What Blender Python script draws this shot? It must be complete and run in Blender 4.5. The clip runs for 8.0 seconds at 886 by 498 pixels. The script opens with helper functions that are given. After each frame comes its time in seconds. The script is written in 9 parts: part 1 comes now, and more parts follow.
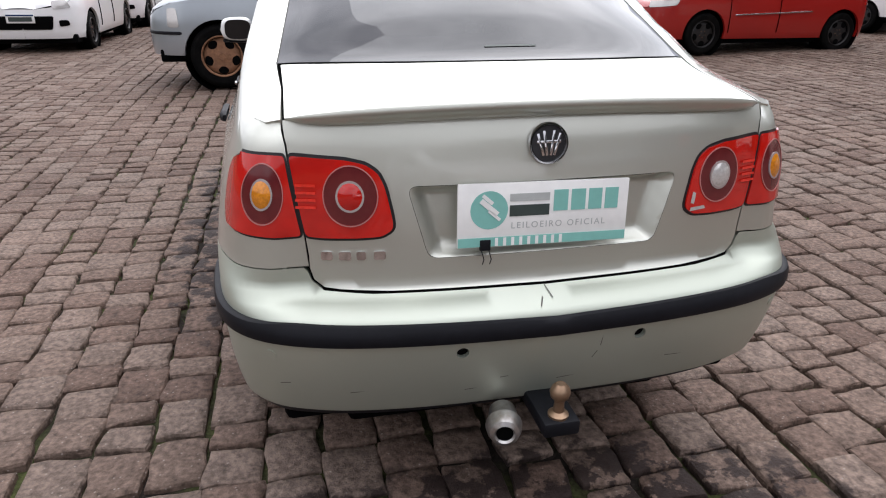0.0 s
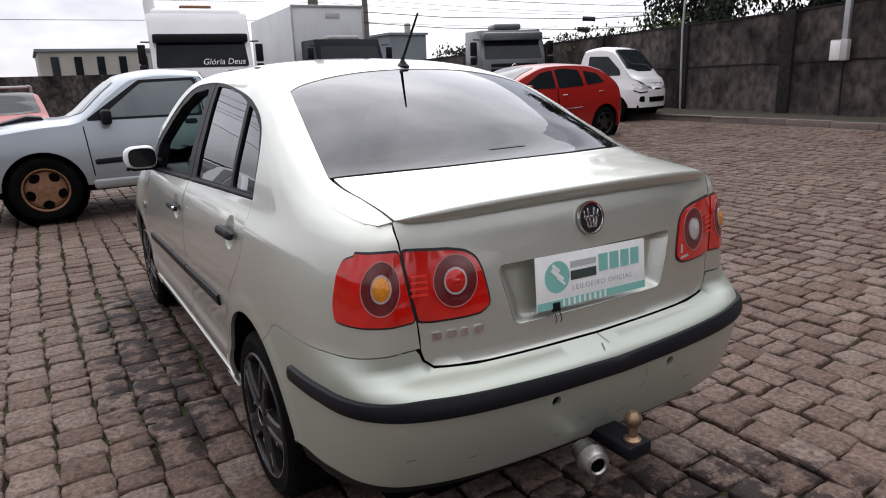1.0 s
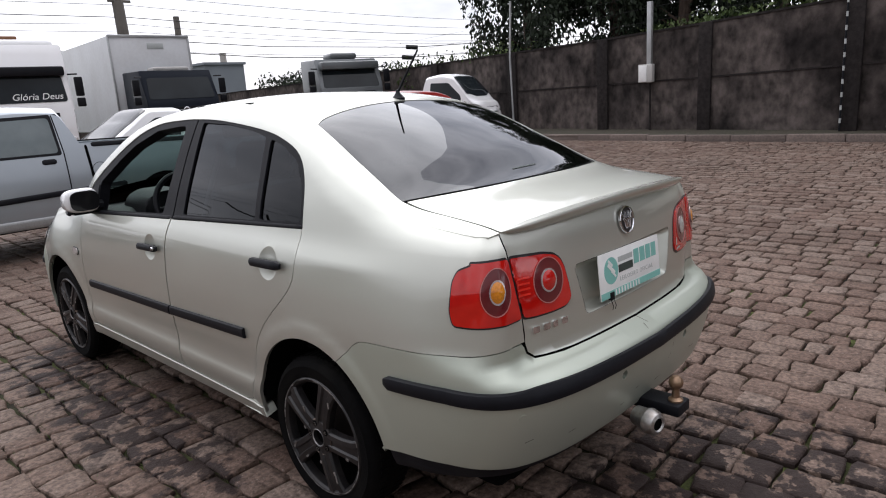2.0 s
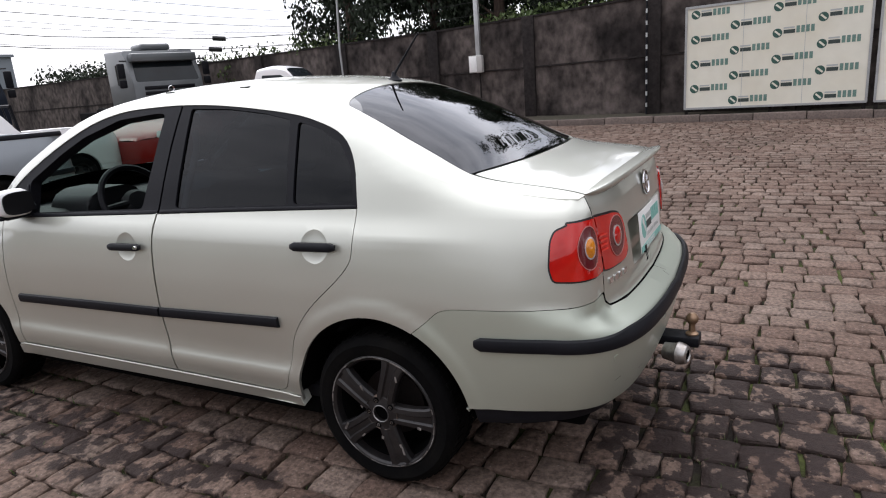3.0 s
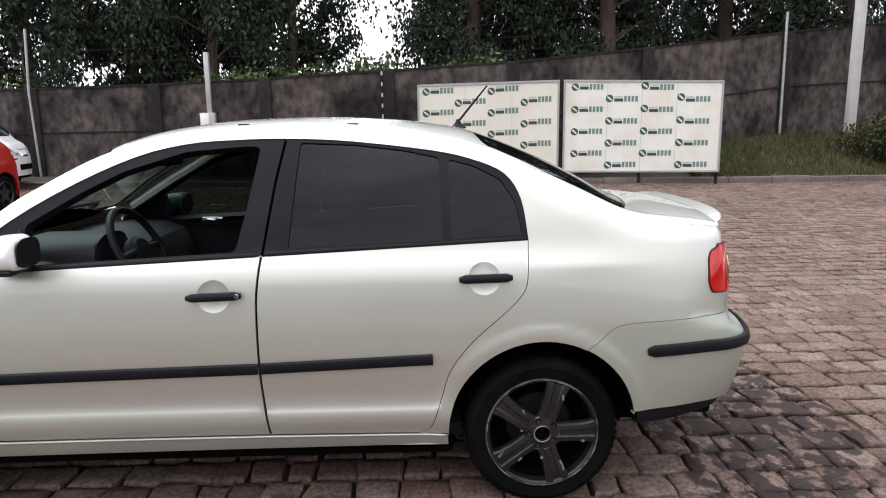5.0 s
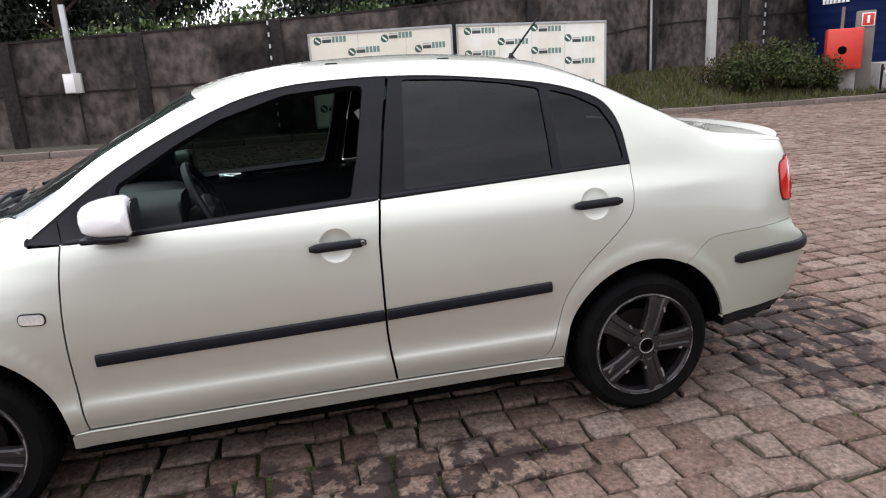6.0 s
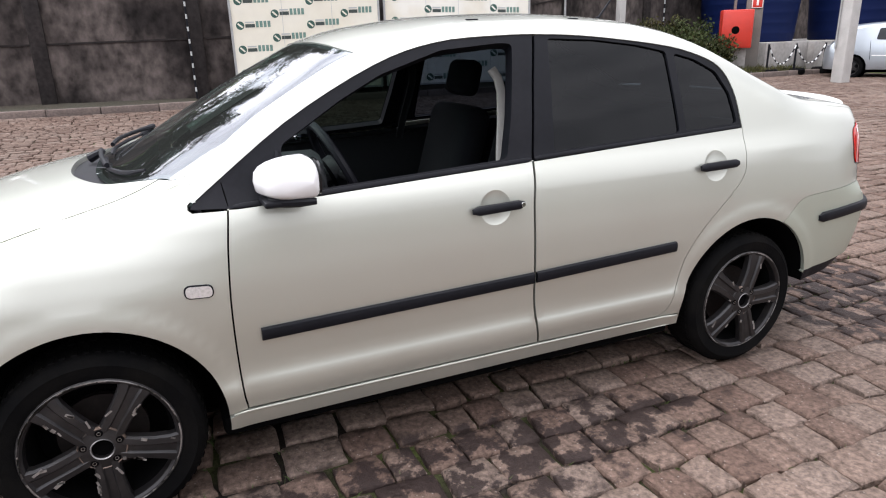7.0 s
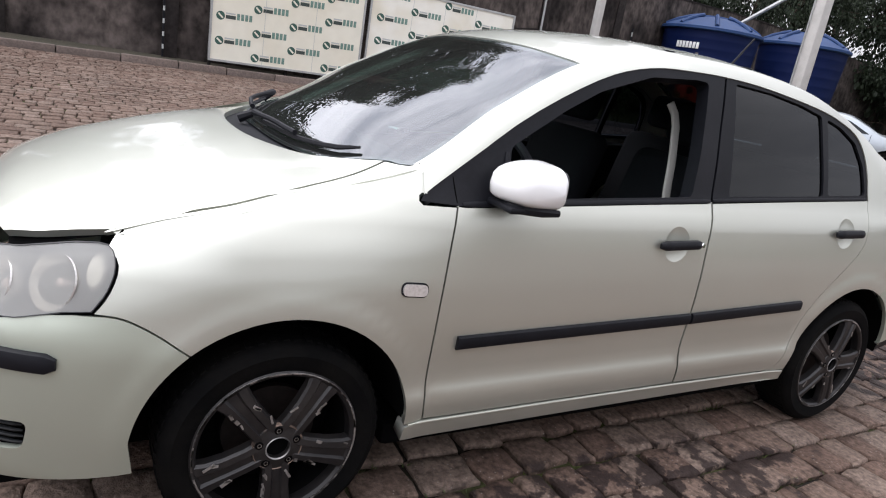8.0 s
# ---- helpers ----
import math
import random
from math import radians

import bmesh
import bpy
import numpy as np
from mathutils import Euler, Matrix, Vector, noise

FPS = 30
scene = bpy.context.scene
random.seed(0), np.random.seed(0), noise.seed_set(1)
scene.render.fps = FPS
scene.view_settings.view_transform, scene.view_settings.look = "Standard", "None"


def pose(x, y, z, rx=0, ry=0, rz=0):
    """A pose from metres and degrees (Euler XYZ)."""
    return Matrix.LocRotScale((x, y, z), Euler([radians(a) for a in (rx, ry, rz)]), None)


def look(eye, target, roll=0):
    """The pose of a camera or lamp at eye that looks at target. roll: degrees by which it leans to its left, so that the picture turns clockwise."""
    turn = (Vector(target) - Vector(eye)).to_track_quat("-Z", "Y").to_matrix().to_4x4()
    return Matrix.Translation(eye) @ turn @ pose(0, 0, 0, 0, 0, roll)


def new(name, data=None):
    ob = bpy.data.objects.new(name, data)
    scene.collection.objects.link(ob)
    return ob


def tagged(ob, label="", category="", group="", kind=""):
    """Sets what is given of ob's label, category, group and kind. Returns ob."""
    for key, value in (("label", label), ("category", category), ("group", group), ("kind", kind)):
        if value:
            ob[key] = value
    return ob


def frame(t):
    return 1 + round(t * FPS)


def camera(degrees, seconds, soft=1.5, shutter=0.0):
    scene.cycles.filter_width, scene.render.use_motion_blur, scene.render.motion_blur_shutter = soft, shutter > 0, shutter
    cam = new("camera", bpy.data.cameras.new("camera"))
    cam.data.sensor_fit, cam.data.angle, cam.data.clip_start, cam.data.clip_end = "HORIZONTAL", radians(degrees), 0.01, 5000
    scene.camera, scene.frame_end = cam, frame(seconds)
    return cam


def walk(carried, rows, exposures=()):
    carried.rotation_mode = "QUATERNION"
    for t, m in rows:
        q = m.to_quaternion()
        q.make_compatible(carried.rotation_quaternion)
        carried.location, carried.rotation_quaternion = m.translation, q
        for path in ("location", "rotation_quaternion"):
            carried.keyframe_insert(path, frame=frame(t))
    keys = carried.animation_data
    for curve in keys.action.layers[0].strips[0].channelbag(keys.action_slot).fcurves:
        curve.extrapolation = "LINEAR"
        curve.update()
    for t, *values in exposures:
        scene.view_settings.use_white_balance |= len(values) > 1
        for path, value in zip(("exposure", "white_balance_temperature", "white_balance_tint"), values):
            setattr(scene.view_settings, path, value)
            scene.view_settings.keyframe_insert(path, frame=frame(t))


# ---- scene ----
cam = camera(67.9, 8.0, soft=1.1)
METRES, EYE, TILT, LEAN, TURN = 7.463, 1.5, 0.0, 0.0, -12.1
PATH = [
    (0, (-0.553, -2.096, 1.345), (-0.128, -0.307, 0.557), 0.8),
    (0.5, (-0.886, -2.105, 1.378), (-0.165, -0.348, 0.751), -4.8),
    (1, (-1.259, -2.067, 1.374), (-0.257, -0.41, 0.874), -2.0),
    (1.5, (-1.59, -1.993, 1.418), (-0.366, -0.468, 0.996), -4.9),
    (2, (-1.942, -1.8, 1.42), (-0.536, -0.451, 0.971), -3.6),
    (2.2, (-2.082, -1.715, 1.391), (-0.6, -0.449, 0.943), -3.3),
    (3.3, (-2.668, -1.014, 1.435), (-0.862, -0.303, 0.952), -4.6),
    (3.5, (-2.778, -0.887, 1.395), (-0.908, -0.325, 0.961), -4.3),
    (4, (-2.941, -0.48, 1.427), (-0.983, -0.239, 1.097), 0.3),
    (4.5, (-3.023, -0.017, 1.429), (-1.066, 0.138, 1.048), -1.6),
    (4.7, (-3.062, 0.167, 1.42), (-1.092, 0.211, 1.076), -1.1),
    (5.8, (-2.973, 1.131, 1.416), (-1.061, 0.825, 0.914), -1.4),
    (6, (-2.956, 1.327, 1.381), (-1.072, 0.889, 0.872), -3.4),
    (6.5, (-2.842, 1.765, 1.406), (-1.019, 1.109, 0.91), -2.6),
    (7, (-2.646, 2.19, 1.381), (-0.891, 1.445, 0.775), -1.6),
    (7.5, (-2.417, 2.616, 1.34), (-0.693, 1.745, 0.821), 7.5),
    (8, (-2.171, 2.934, 1.316), (-0.529, 1.943, 0.75), 9.7),
]
walk(cam, [(t, look(eye, target, roll)) for t, eye, target, roll in PATH], exposures=[(0.0, 0.07), (1.0, -0.33), (2.0, -0.33), (4.0, 0.26), (6.0, 0.52), (7.3, 0.62), (8.0, 0.24)])

# ---- light ----
world = bpy.data.worlds.new("overcast")
scene.world = world
world.use_nodes = True
wn = world.node_tree
wn.nodes.clear()


def wnode(kind, **values):
    n = wn.nodes.new(kind)
    for k, v in values.items():
        n.inputs[k].default_value = v
    return n


w_out = wn.nodes.new("ShaderNodeOutputWorld")
w_bg = wnode("ShaderNodeBackground", Strength=1.0)
w_sky = wn.nodes.new("ShaderNodeTexSky")
w_sky.sky_type, w_sky.sun_disc = "NISHITA", False
SUN_AT = Vector((0.37, 0.58, 0.72)).normalized()
w_sky.sun_elevation, w_sky.sun_rotation = math.asin(SUN_AT.z), math.atan2(SUN_AT.x, SUN_AT.y)
w_dim = wnode("ShaderNodeVectorMath")
w_dim.operation = "SCALE"
w_dim.inputs["Scale"].default_value = 0.10
w_co = wn.nodes.new("ShaderNodeTexCoord")
w_map = wn.nodes.new("ShaderNodeMapping")
w_map.inputs["Scale"].default_value = (1.0, 1.0, 2.6)
w_noise = wnode("ShaderNodeTexNoise", Scale=2.3, Detail=7.0, Roughness=0.55)
w_ramp = wn.nodes.new("ShaderNodeValToRGB")
w_ramp.color_ramp.elements[0].position, w_ramp.color_ramp.elements[0].color = 0.36, (0.53, 0.535, 0.595, 1)
w_ramp.color_ramp.elements[1].position, w_ramp.color_ramp.elements[1].color = 0.66, (1.14, 1.12, 1.185, 1)
w_mix = wn.nodes.new("ShaderNodeMix")
w_mix.data_type = "RGBA"
w_mix.inputs["Factor"].default_value = 0.9
wn.links.new(w_co.outputs["Generated"], w_map.inputs["Vector"])
wn.links.new(w_map.outputs[0], w_noise.inputs["Vector"])
wn.links.new(w_noise.outputs["Fac"], w_ramp.inputs["Fac"])
wn.links.new(w_sky.outputs[0], w_dim.inputs[0])
wn.links.new(w_dim.outputs[0], w_mix.inputs["A"])
wn.links.new(w_ramp.outputs["Color"], w_mix.inputs["B"])
# an overcast sky is brighter overhead than at the horizon
w_sep = wn.nodes.new("ShaderNodeSeparateXYZ")
w_up = wnode("ShaderNodeMapRange")
for key, value in (("From Min", 0.0), ("From Max", 1.0), ("To Min", 0.92), ("To Max", 2.1)):
    w_up.inputs[key].default_value = value
w_grad = wn.nodes.new("ShaderNodeVectorMath")
w_grad.operation = "SCALE"
wn.links.new(w_co.outputs["Generated"], w_sep.inputs[0])
wn.links.new(w_sep.outputs["Z"], w_up.inputs["Value"])
wn.links.new(w_mix.outputs["Result"], w_grad.inputs[0])
wn.links.new(w_up.outputs["Result"], w_grad.inputs["Scale"])
# the veiled sun brightens the cloud around it
w_dot = wn.nodes.new("ShaderNodeVectorMath")
w_dot.operation = "DOT_PRODUCT"
w_dot.inputs[1].default_value = SUN_AT
w_near = wnode("ShaderNodeMapRange")
w_near.interpolation_type = "SMOOTHSTEP"
for key, value in (("From Min", -0.3), ("From Max", 1.0), ("To Min", 0.86), ("To Max", 1.9)):
    w_near.inputs[key].default_value = value
w_veil = wn.nodes.new("ShaderNodeVectorMath")
w_veil.operation = "SCALE"
wn.links.new(w_co.outputs["Generated"], w_dot.inputs[0])
wn.links.new(w_dot.outputs["Value"], w_near.inputs["Value"])
wn.links.new(w_grad.outputs[0], w_veil.inputs[0])
wn.links.new(w_near.outputs["Result"], w_veil.inputs["Scale"])
wn.links.new(w_veil.outputs[0], w_bg.inputs["Color"])
wn.links.new(w_bg.outputs[0], w_out.inputs["Surface"])

sun = new("sun", bpy.data.lights.new("sun", "SUN"))
sun.data.energy, sun.data.angle, sun.data.color = 1.0, radians(48), (1.0, 0.985, 0.98)
sun.matrix_world = look(tuple(18 * v for v in SUN_AT), (0, 0, 0))

# ---- materials ----


def material(name, color, rough=0.5, metal=0.0, spots=None, spot_scale=8.0, spot_amount=0.5, grain=0.0, grain_scale=60.0,
             bump=0.0, bump_scale=80.0, coat=0.0, vary=0.0, island=False, spec=0.5, stretch=(1, 1, 1), rough_vary=0.0):
    """A procedural surface: base colour, large stains towards `spots`, fine grain, relief, and a change from piece to piece."""
    m = bpy.data.materials.new(name)
    m.use_nodes = True
    nt = m.node_tree
    p = nt.nodes["Principled BSDF"]
    p.inputs["Roughness"].default_value, p.inputs["Metallic"].default_value = rough, metal
    p.inputs["Coat Weight"].default_value, p.inputs["Coat Roughness"].default_value = coat, 0.04
    p.inputs["Specular IOR Level"].default_value = spec
    co = nt.nodes.new("ShaderNodeTexCoord")
    mp = nt.nodes.new("ShaderNodeMapping")
    mp.inputs["Scale"].default_value = stretch
    nt.links.new(co.outputs["Object"], mp.inputs["Vector"])

    def tex(scale, detail=5.0):
        n = nt.nodes.new("ShaderNodeTexNoise")
        n.inputs["Scale"].default_value, n.inputs["Detail"].default_value = scale, detail
        nt.links.new(mp.outputs[0], n.inputs["Vector"])
        return n.outputs["Fac"]

    def mix(fac, a, b, blend="MIX"):
        n = nt.nodes.new("ShaderNodeMix")
        n.data_type, n.blend_type = "RGBA", blend
        for sock, v in (("Factor", fac), ("A", a), ("B", b)):
            if hasattr(v, "links"):
                nt.links.new(v, n.inputs[sock])
            else:
                n.inputs[sock].default_value = v if sock == "Factor" else (*v[:3], 1)
        return n.outputs["Result"]

    def ramp(fac, lo, hi, a=0.0, b=1.0):
        n = nt.nodes.new("ShaderNodeMapRange")
        for k, v in (("From Min", lo), ("From Max", hi), ("To Min", a), ("To Max", b)):
            n.inputs[k].default_value = v
        nt.links.new(fac, n.inputs["Value"])
        return n.outputs["Result"]

    out = None
    if spots is not None:
        out = mix(ramp(tex(spot_scale), 0.42, 0.66, 0, spot_amount), color, spots)
    if grain:
        g = ramp(tex(grain_scale, 8.0), 0.3, 0.7, 1 - grain, 1 + grain)
        n = nt.nodes.new("ShaderNodeCombineColor")
        for k in ("Red", "Green", "Blue"):
            nt.links.new(g, n.inputs[k])
        out = mix(1.0, color if out is None else out, n.outputs[0], "MULTIPLY")
    if vary:
        src = nt.nodes.new("ShaderNodeNewGeometry" if island else "ShaderNodeObjectInfo").outputs["Random Per Island" if island else "Random"]
        n = nt.nodes.new("ShaderNodeCombineColor")
        v = ramp(src, 0, 1, 1 - vary, 1 + vary)
        for k in ("Red", "Green", "Blue"):
            nt.links.new(v, n.inputs[k])
        out = mix(1.0, color if out is None else out, n.outputs[0], "MULTIPLY")
    if out is None:
        p.inputs["Base Color"].default_value = (*color, 1)
    else:
        nt.links.new(out, p.inputs["Base Color"])
    if rough_vary:
        nt.links.new(ramp(tex(spot_scale * 1.7), 0.3, 0.7, rough - rough_vary, rough + rough_vary), p.inputs["Roughness"])
    if bump:
        b = nt.nodes.new("ShaderNodeBump")
        b.inputs["Strength"].default_value, b.inputs["Distance"].default_value = bump, 0.01
        nt.links.new(tex(bump_scale, 8.0), b.inputs["Height"])
        nt.links.new(b.outputs[0], p.inputs["Normal"])
    return m


def glass_pane(name, tint, rough=0.0, dust=0.0, ior=1.75):
    """Thin tinted glass: part mirror by Fresnel, part clear."""
    m = bpy.data.materials.new(name)
    m.use_nodes = True
    nt = m.node_tree
    nt.nodes.clear()
    o, mx, tr, gl, fr = (nt.nodes.new("ShaderNode" + k) for k in ("OutputMaterial", "MixShader", "BsdfTransparent", "BsdfGlossy", "LayerWeight"))
    tr.inputs["Color"].default_value = (*tint, 1)
    gl.inputs["Roughness"].default_value = rough
    gl.inputs["Color"].default_value = (0.95, 0.97, 1.0, 1)
    fr.inputs["Blend"].default_value = 0.5
    r0 = ((ior - 1) / (ior + 1)) ** 2
    pw, gain = nt.nodes.new("ShaderNodeMath"), nt.nodes.new("ShaderNodeMath")
    pw.operation, gain.operation = "POWER", "MULTIPLY_ADD"
    pw.inputs[1].default_value, gain.inputs[1].default_value, gain.inputs[2].default_value = 4.5, 1 - r0, r0
    nt.links.new(fr.outputs["Facing"], pw.inputs[0])
    nt.links.new(pw.outputs[0], gain.inputs[0])
    nt.links.new(gain.outputs[0], mx.inputs[0])
    nt.links.new(tr.outputs[0], mx.inputs[1])
    nt.links.new(gl.outputs[0], mx.inputs[2])
    last = mx
    if dust:
        df, m2 = nt.nodes.new("ShaderNodeBsdfDiffuse"), nt.nodes.new("ShaderNodeMixShader")
        df.inputs["Color"].default_value = (0.5, 0.5, 0.48, 1)
        m2.inputs[0].default_value = dust
        nt.links.new(mx.outputs[0], m2.inputs[1])
        nt.links.new(df.outputs[0], m2.inputs[2])
        last = m2
    nt.links.new(last.outputs[0], o.inputs["Surface"])
    return m


PAINT = material("pale_silver_paint", (0.555, 0.565, 0.505), 0.46, 0.80, spots=(0.53, 0.545, 0.48), spot_scale=1.3, spot_amount=0.5, coat=1.0, rough_vary=0.03)
# Greener than the body; also darkened, putting the bumpers' shade into the colour.
BUMPER_PAINT = material("greener_shaded_bumper_paint", (0.48, 0.515, 0.44), 0.5, 0.72, spots=(0.445, 0.48, 0.405), spot_scale=1.6, spot_amount=0.5, coat=0.35, rough_vary=0.03)
BLACK_TRIM = material("black_plastic", (0.0055, 0.006, 0.0085), 0.5, spots=(0.010, 0.010, 0.013), spot_scale=6, spec=0.18, grain=0.15, bump=0.05, bump_scale=400)
BLACK_GLOSS = material("black_film", (0.012, 0.012, 0.014), 0.3, grain=0.1)
# Near-black for openings and recesses; their shade is carried by this colour.
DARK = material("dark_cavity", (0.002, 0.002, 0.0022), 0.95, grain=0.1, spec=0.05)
RUBBER = material("tyre_rubber", (0.0018, 0.0018, 0.0020), 0.8, spots=(0.0055, 0.005, 0.0044), spot_scale=9, spot_amount=0.7, spec=0.08, grain=0.2, bump=0.15, bump_scale=120)
RIM = material("graphite_wheel_paint", (0.013, 0.012, 0.0125), 0.42, 0.15, spots=(0.026, 0.023, 0.022), spot_scale=14, spot_amount=0.7, grain=0.2, coat=0.08, spec=0.35)
SCUFF = material("scuffed_alloy", (0.42, 0.41, 0.40), 0.4, 0.8, spots=(0.06, 0.055, 0.05), spot_scale=22, spot_amount=1.0, grain=0.2)
WORN_EDGE = material("worn_rim_edge", (0.03, 0.029, 0.03), 0.45, 0.4, spots=(0.34, 0.33, 0.32), spot_scale=13, spot_amount=0.9, grain=0.3, grain_scale=90)
HUB_EDGE = material("brown_worn_hub_edge", (0.020, 0.017, 0.016), 0.45, 0.4, spots=(0.26, 0.19, 0.15), spot_scale=26, spot_amount=0.95, grain=0.3, grain_scale=120)
RUST = material("rusty_steel", (0.26, 0.13, 0.07), 0.7, 0.3, spots=(0.12, 0.06, 0.035), spot_scale=30, grain=0.3, bump=0.2, bump_scale=200)
CHROME = material("chrome", (0.75, 0.76, 0.78), 0.08, 1.0, spots=(0.55, 0.55, 0.56), spot_scale=15)
BRAKE = material("brake_iron", (0.014, 0.010, 0.009), 0.6, 0.5, grain=0.3)
BARE = material("bare_scratch", (0.12, 0.11, 0.10), 0.7, grain=0.2)
STEEL = material("worn_steel", (0.45, 0.44, 0.43), 0.35, 0.9, spots=(0.2, 0.15, 0.1), spot_scale=40, grain=0.2)
BRASS = material("rubbed_brassy_steel", (0.34, 0.23, 0.15), 0.4, 0.85, spots=(0.16, 0.10, 0.065), spot_scale=60, grain=0.2)
RED_LENS = material("red_lens", (0.54, 0.010, 0.006), 0.06, spots=(0.27, 0.004, 0.003), spot_scale=11, coat=0.9, spec=0.5)
RED_DARK = material("deep_red_lens", (0.11, 0.011, 0.014), 0.14, coat=0.5, spots=(0.15, 0.018, 0.02), spot_scale=25)
RED_BRIGHT = material("bright_red_lens", (0.70, 0.03, 0.018), 0.12, coat=0.6, grain=0.15, grain_scale=120)
PINK_RING = material("pale_lens_ring", (0.46, 0.17, 0.16), 0.2, coat=0.5, grain=0.1)
GREY_LENS = material("silvered_bezel", (0.58, 0.50, 0.49), 0.18, 0.5, coat=0.8, spots=(0.4, 0.3, 0.3), spot_scale=20)
AMBER = material("amber_lens", (0.62, 0.22, 0.012), 0.12, coat=0.7, spots=(0.42, 0.12, 0.008), spot_scale=40, grain=0.2, grain_scale=150)
CLEAR_LENS = material("clear_lens", (0.62, 0.60, 0.58), 0.15, 0.4, coat=1.0, grain=0.15, grain_scale=150)
LAMP_GREY = material("grey_lamp_housing", (0.05, 0.05, 0.049), 0.45, 0.3, spots=(0.11, 0.105, 0.092), spot_scale=7, spot_amount=0.6, grain=0.1)
TINT_GLASS = glass_pane("tinted_window_glass", (0.036, 0.047, 0.062), ior=1.37)
REAR_GLASS = glass_pane("tinted_rear_glass", (0.022, 0.024, 0.027), ior=1.5)
CLEAR_GLASS = glass_pane("windscreen_glass", (0.40, 0.55, 0.50), dust=0.015, ior=2.3)
PASSENGER_GLASS = glass_pane("passenger_window_glass", (0.030, 0.045, 0.040), ior=1.3)
HAZED_COVER = glass_pane("hazed_lamp_cover", (0.80, 0.78, 0.70), rough=0.08, dust=0.42, ior=1.5)
DASH = material("dashboard_plastic", (0.009, 0.0102, 0.0115), 0.55, grain=0.1, bump=0.1, bump_scale=300, spec=0.25)
CLOTH = material("seat_cloth", (0.008, 0.0085, 0.011), 0.9, grain=0.25, grain_scale=300, bump=0.2, bump_scale=500, spec=0.2)
LINER = material("headliner_felt", (0.22, 0.21, 0.19), 0.9, grain=0.08, grain_scale=300)
PLATE_WHITE = material("printed_sheet_white", (0.80, 0.80, 0.78), 0.35, spots=(0.7, 0.7, 0.69), spot_scale=10, grain=0.02)
INK_TEAL = material("teal_ink", (0.20, 0.47, 0.42), 0.4, grain=0.03)
INK_GREEN = material("green_ink", (0.028, 0.085, 0.066), 0.5, grain=0.2, grain_scale=30)
INK_DARK = material("dark_ink", (0.035, 0.05, 0.045), 0.5, grain=0.15, grain_scale=30)
INK_WORD = material("pale_green_ink", (0.13, 0.225, 0.19), 0.5, grain=0.2, grain_scale=30)
INK_GREY = material("grey_ink", (0.42, 0.44, 0.43), 0.5, grain=0.05)


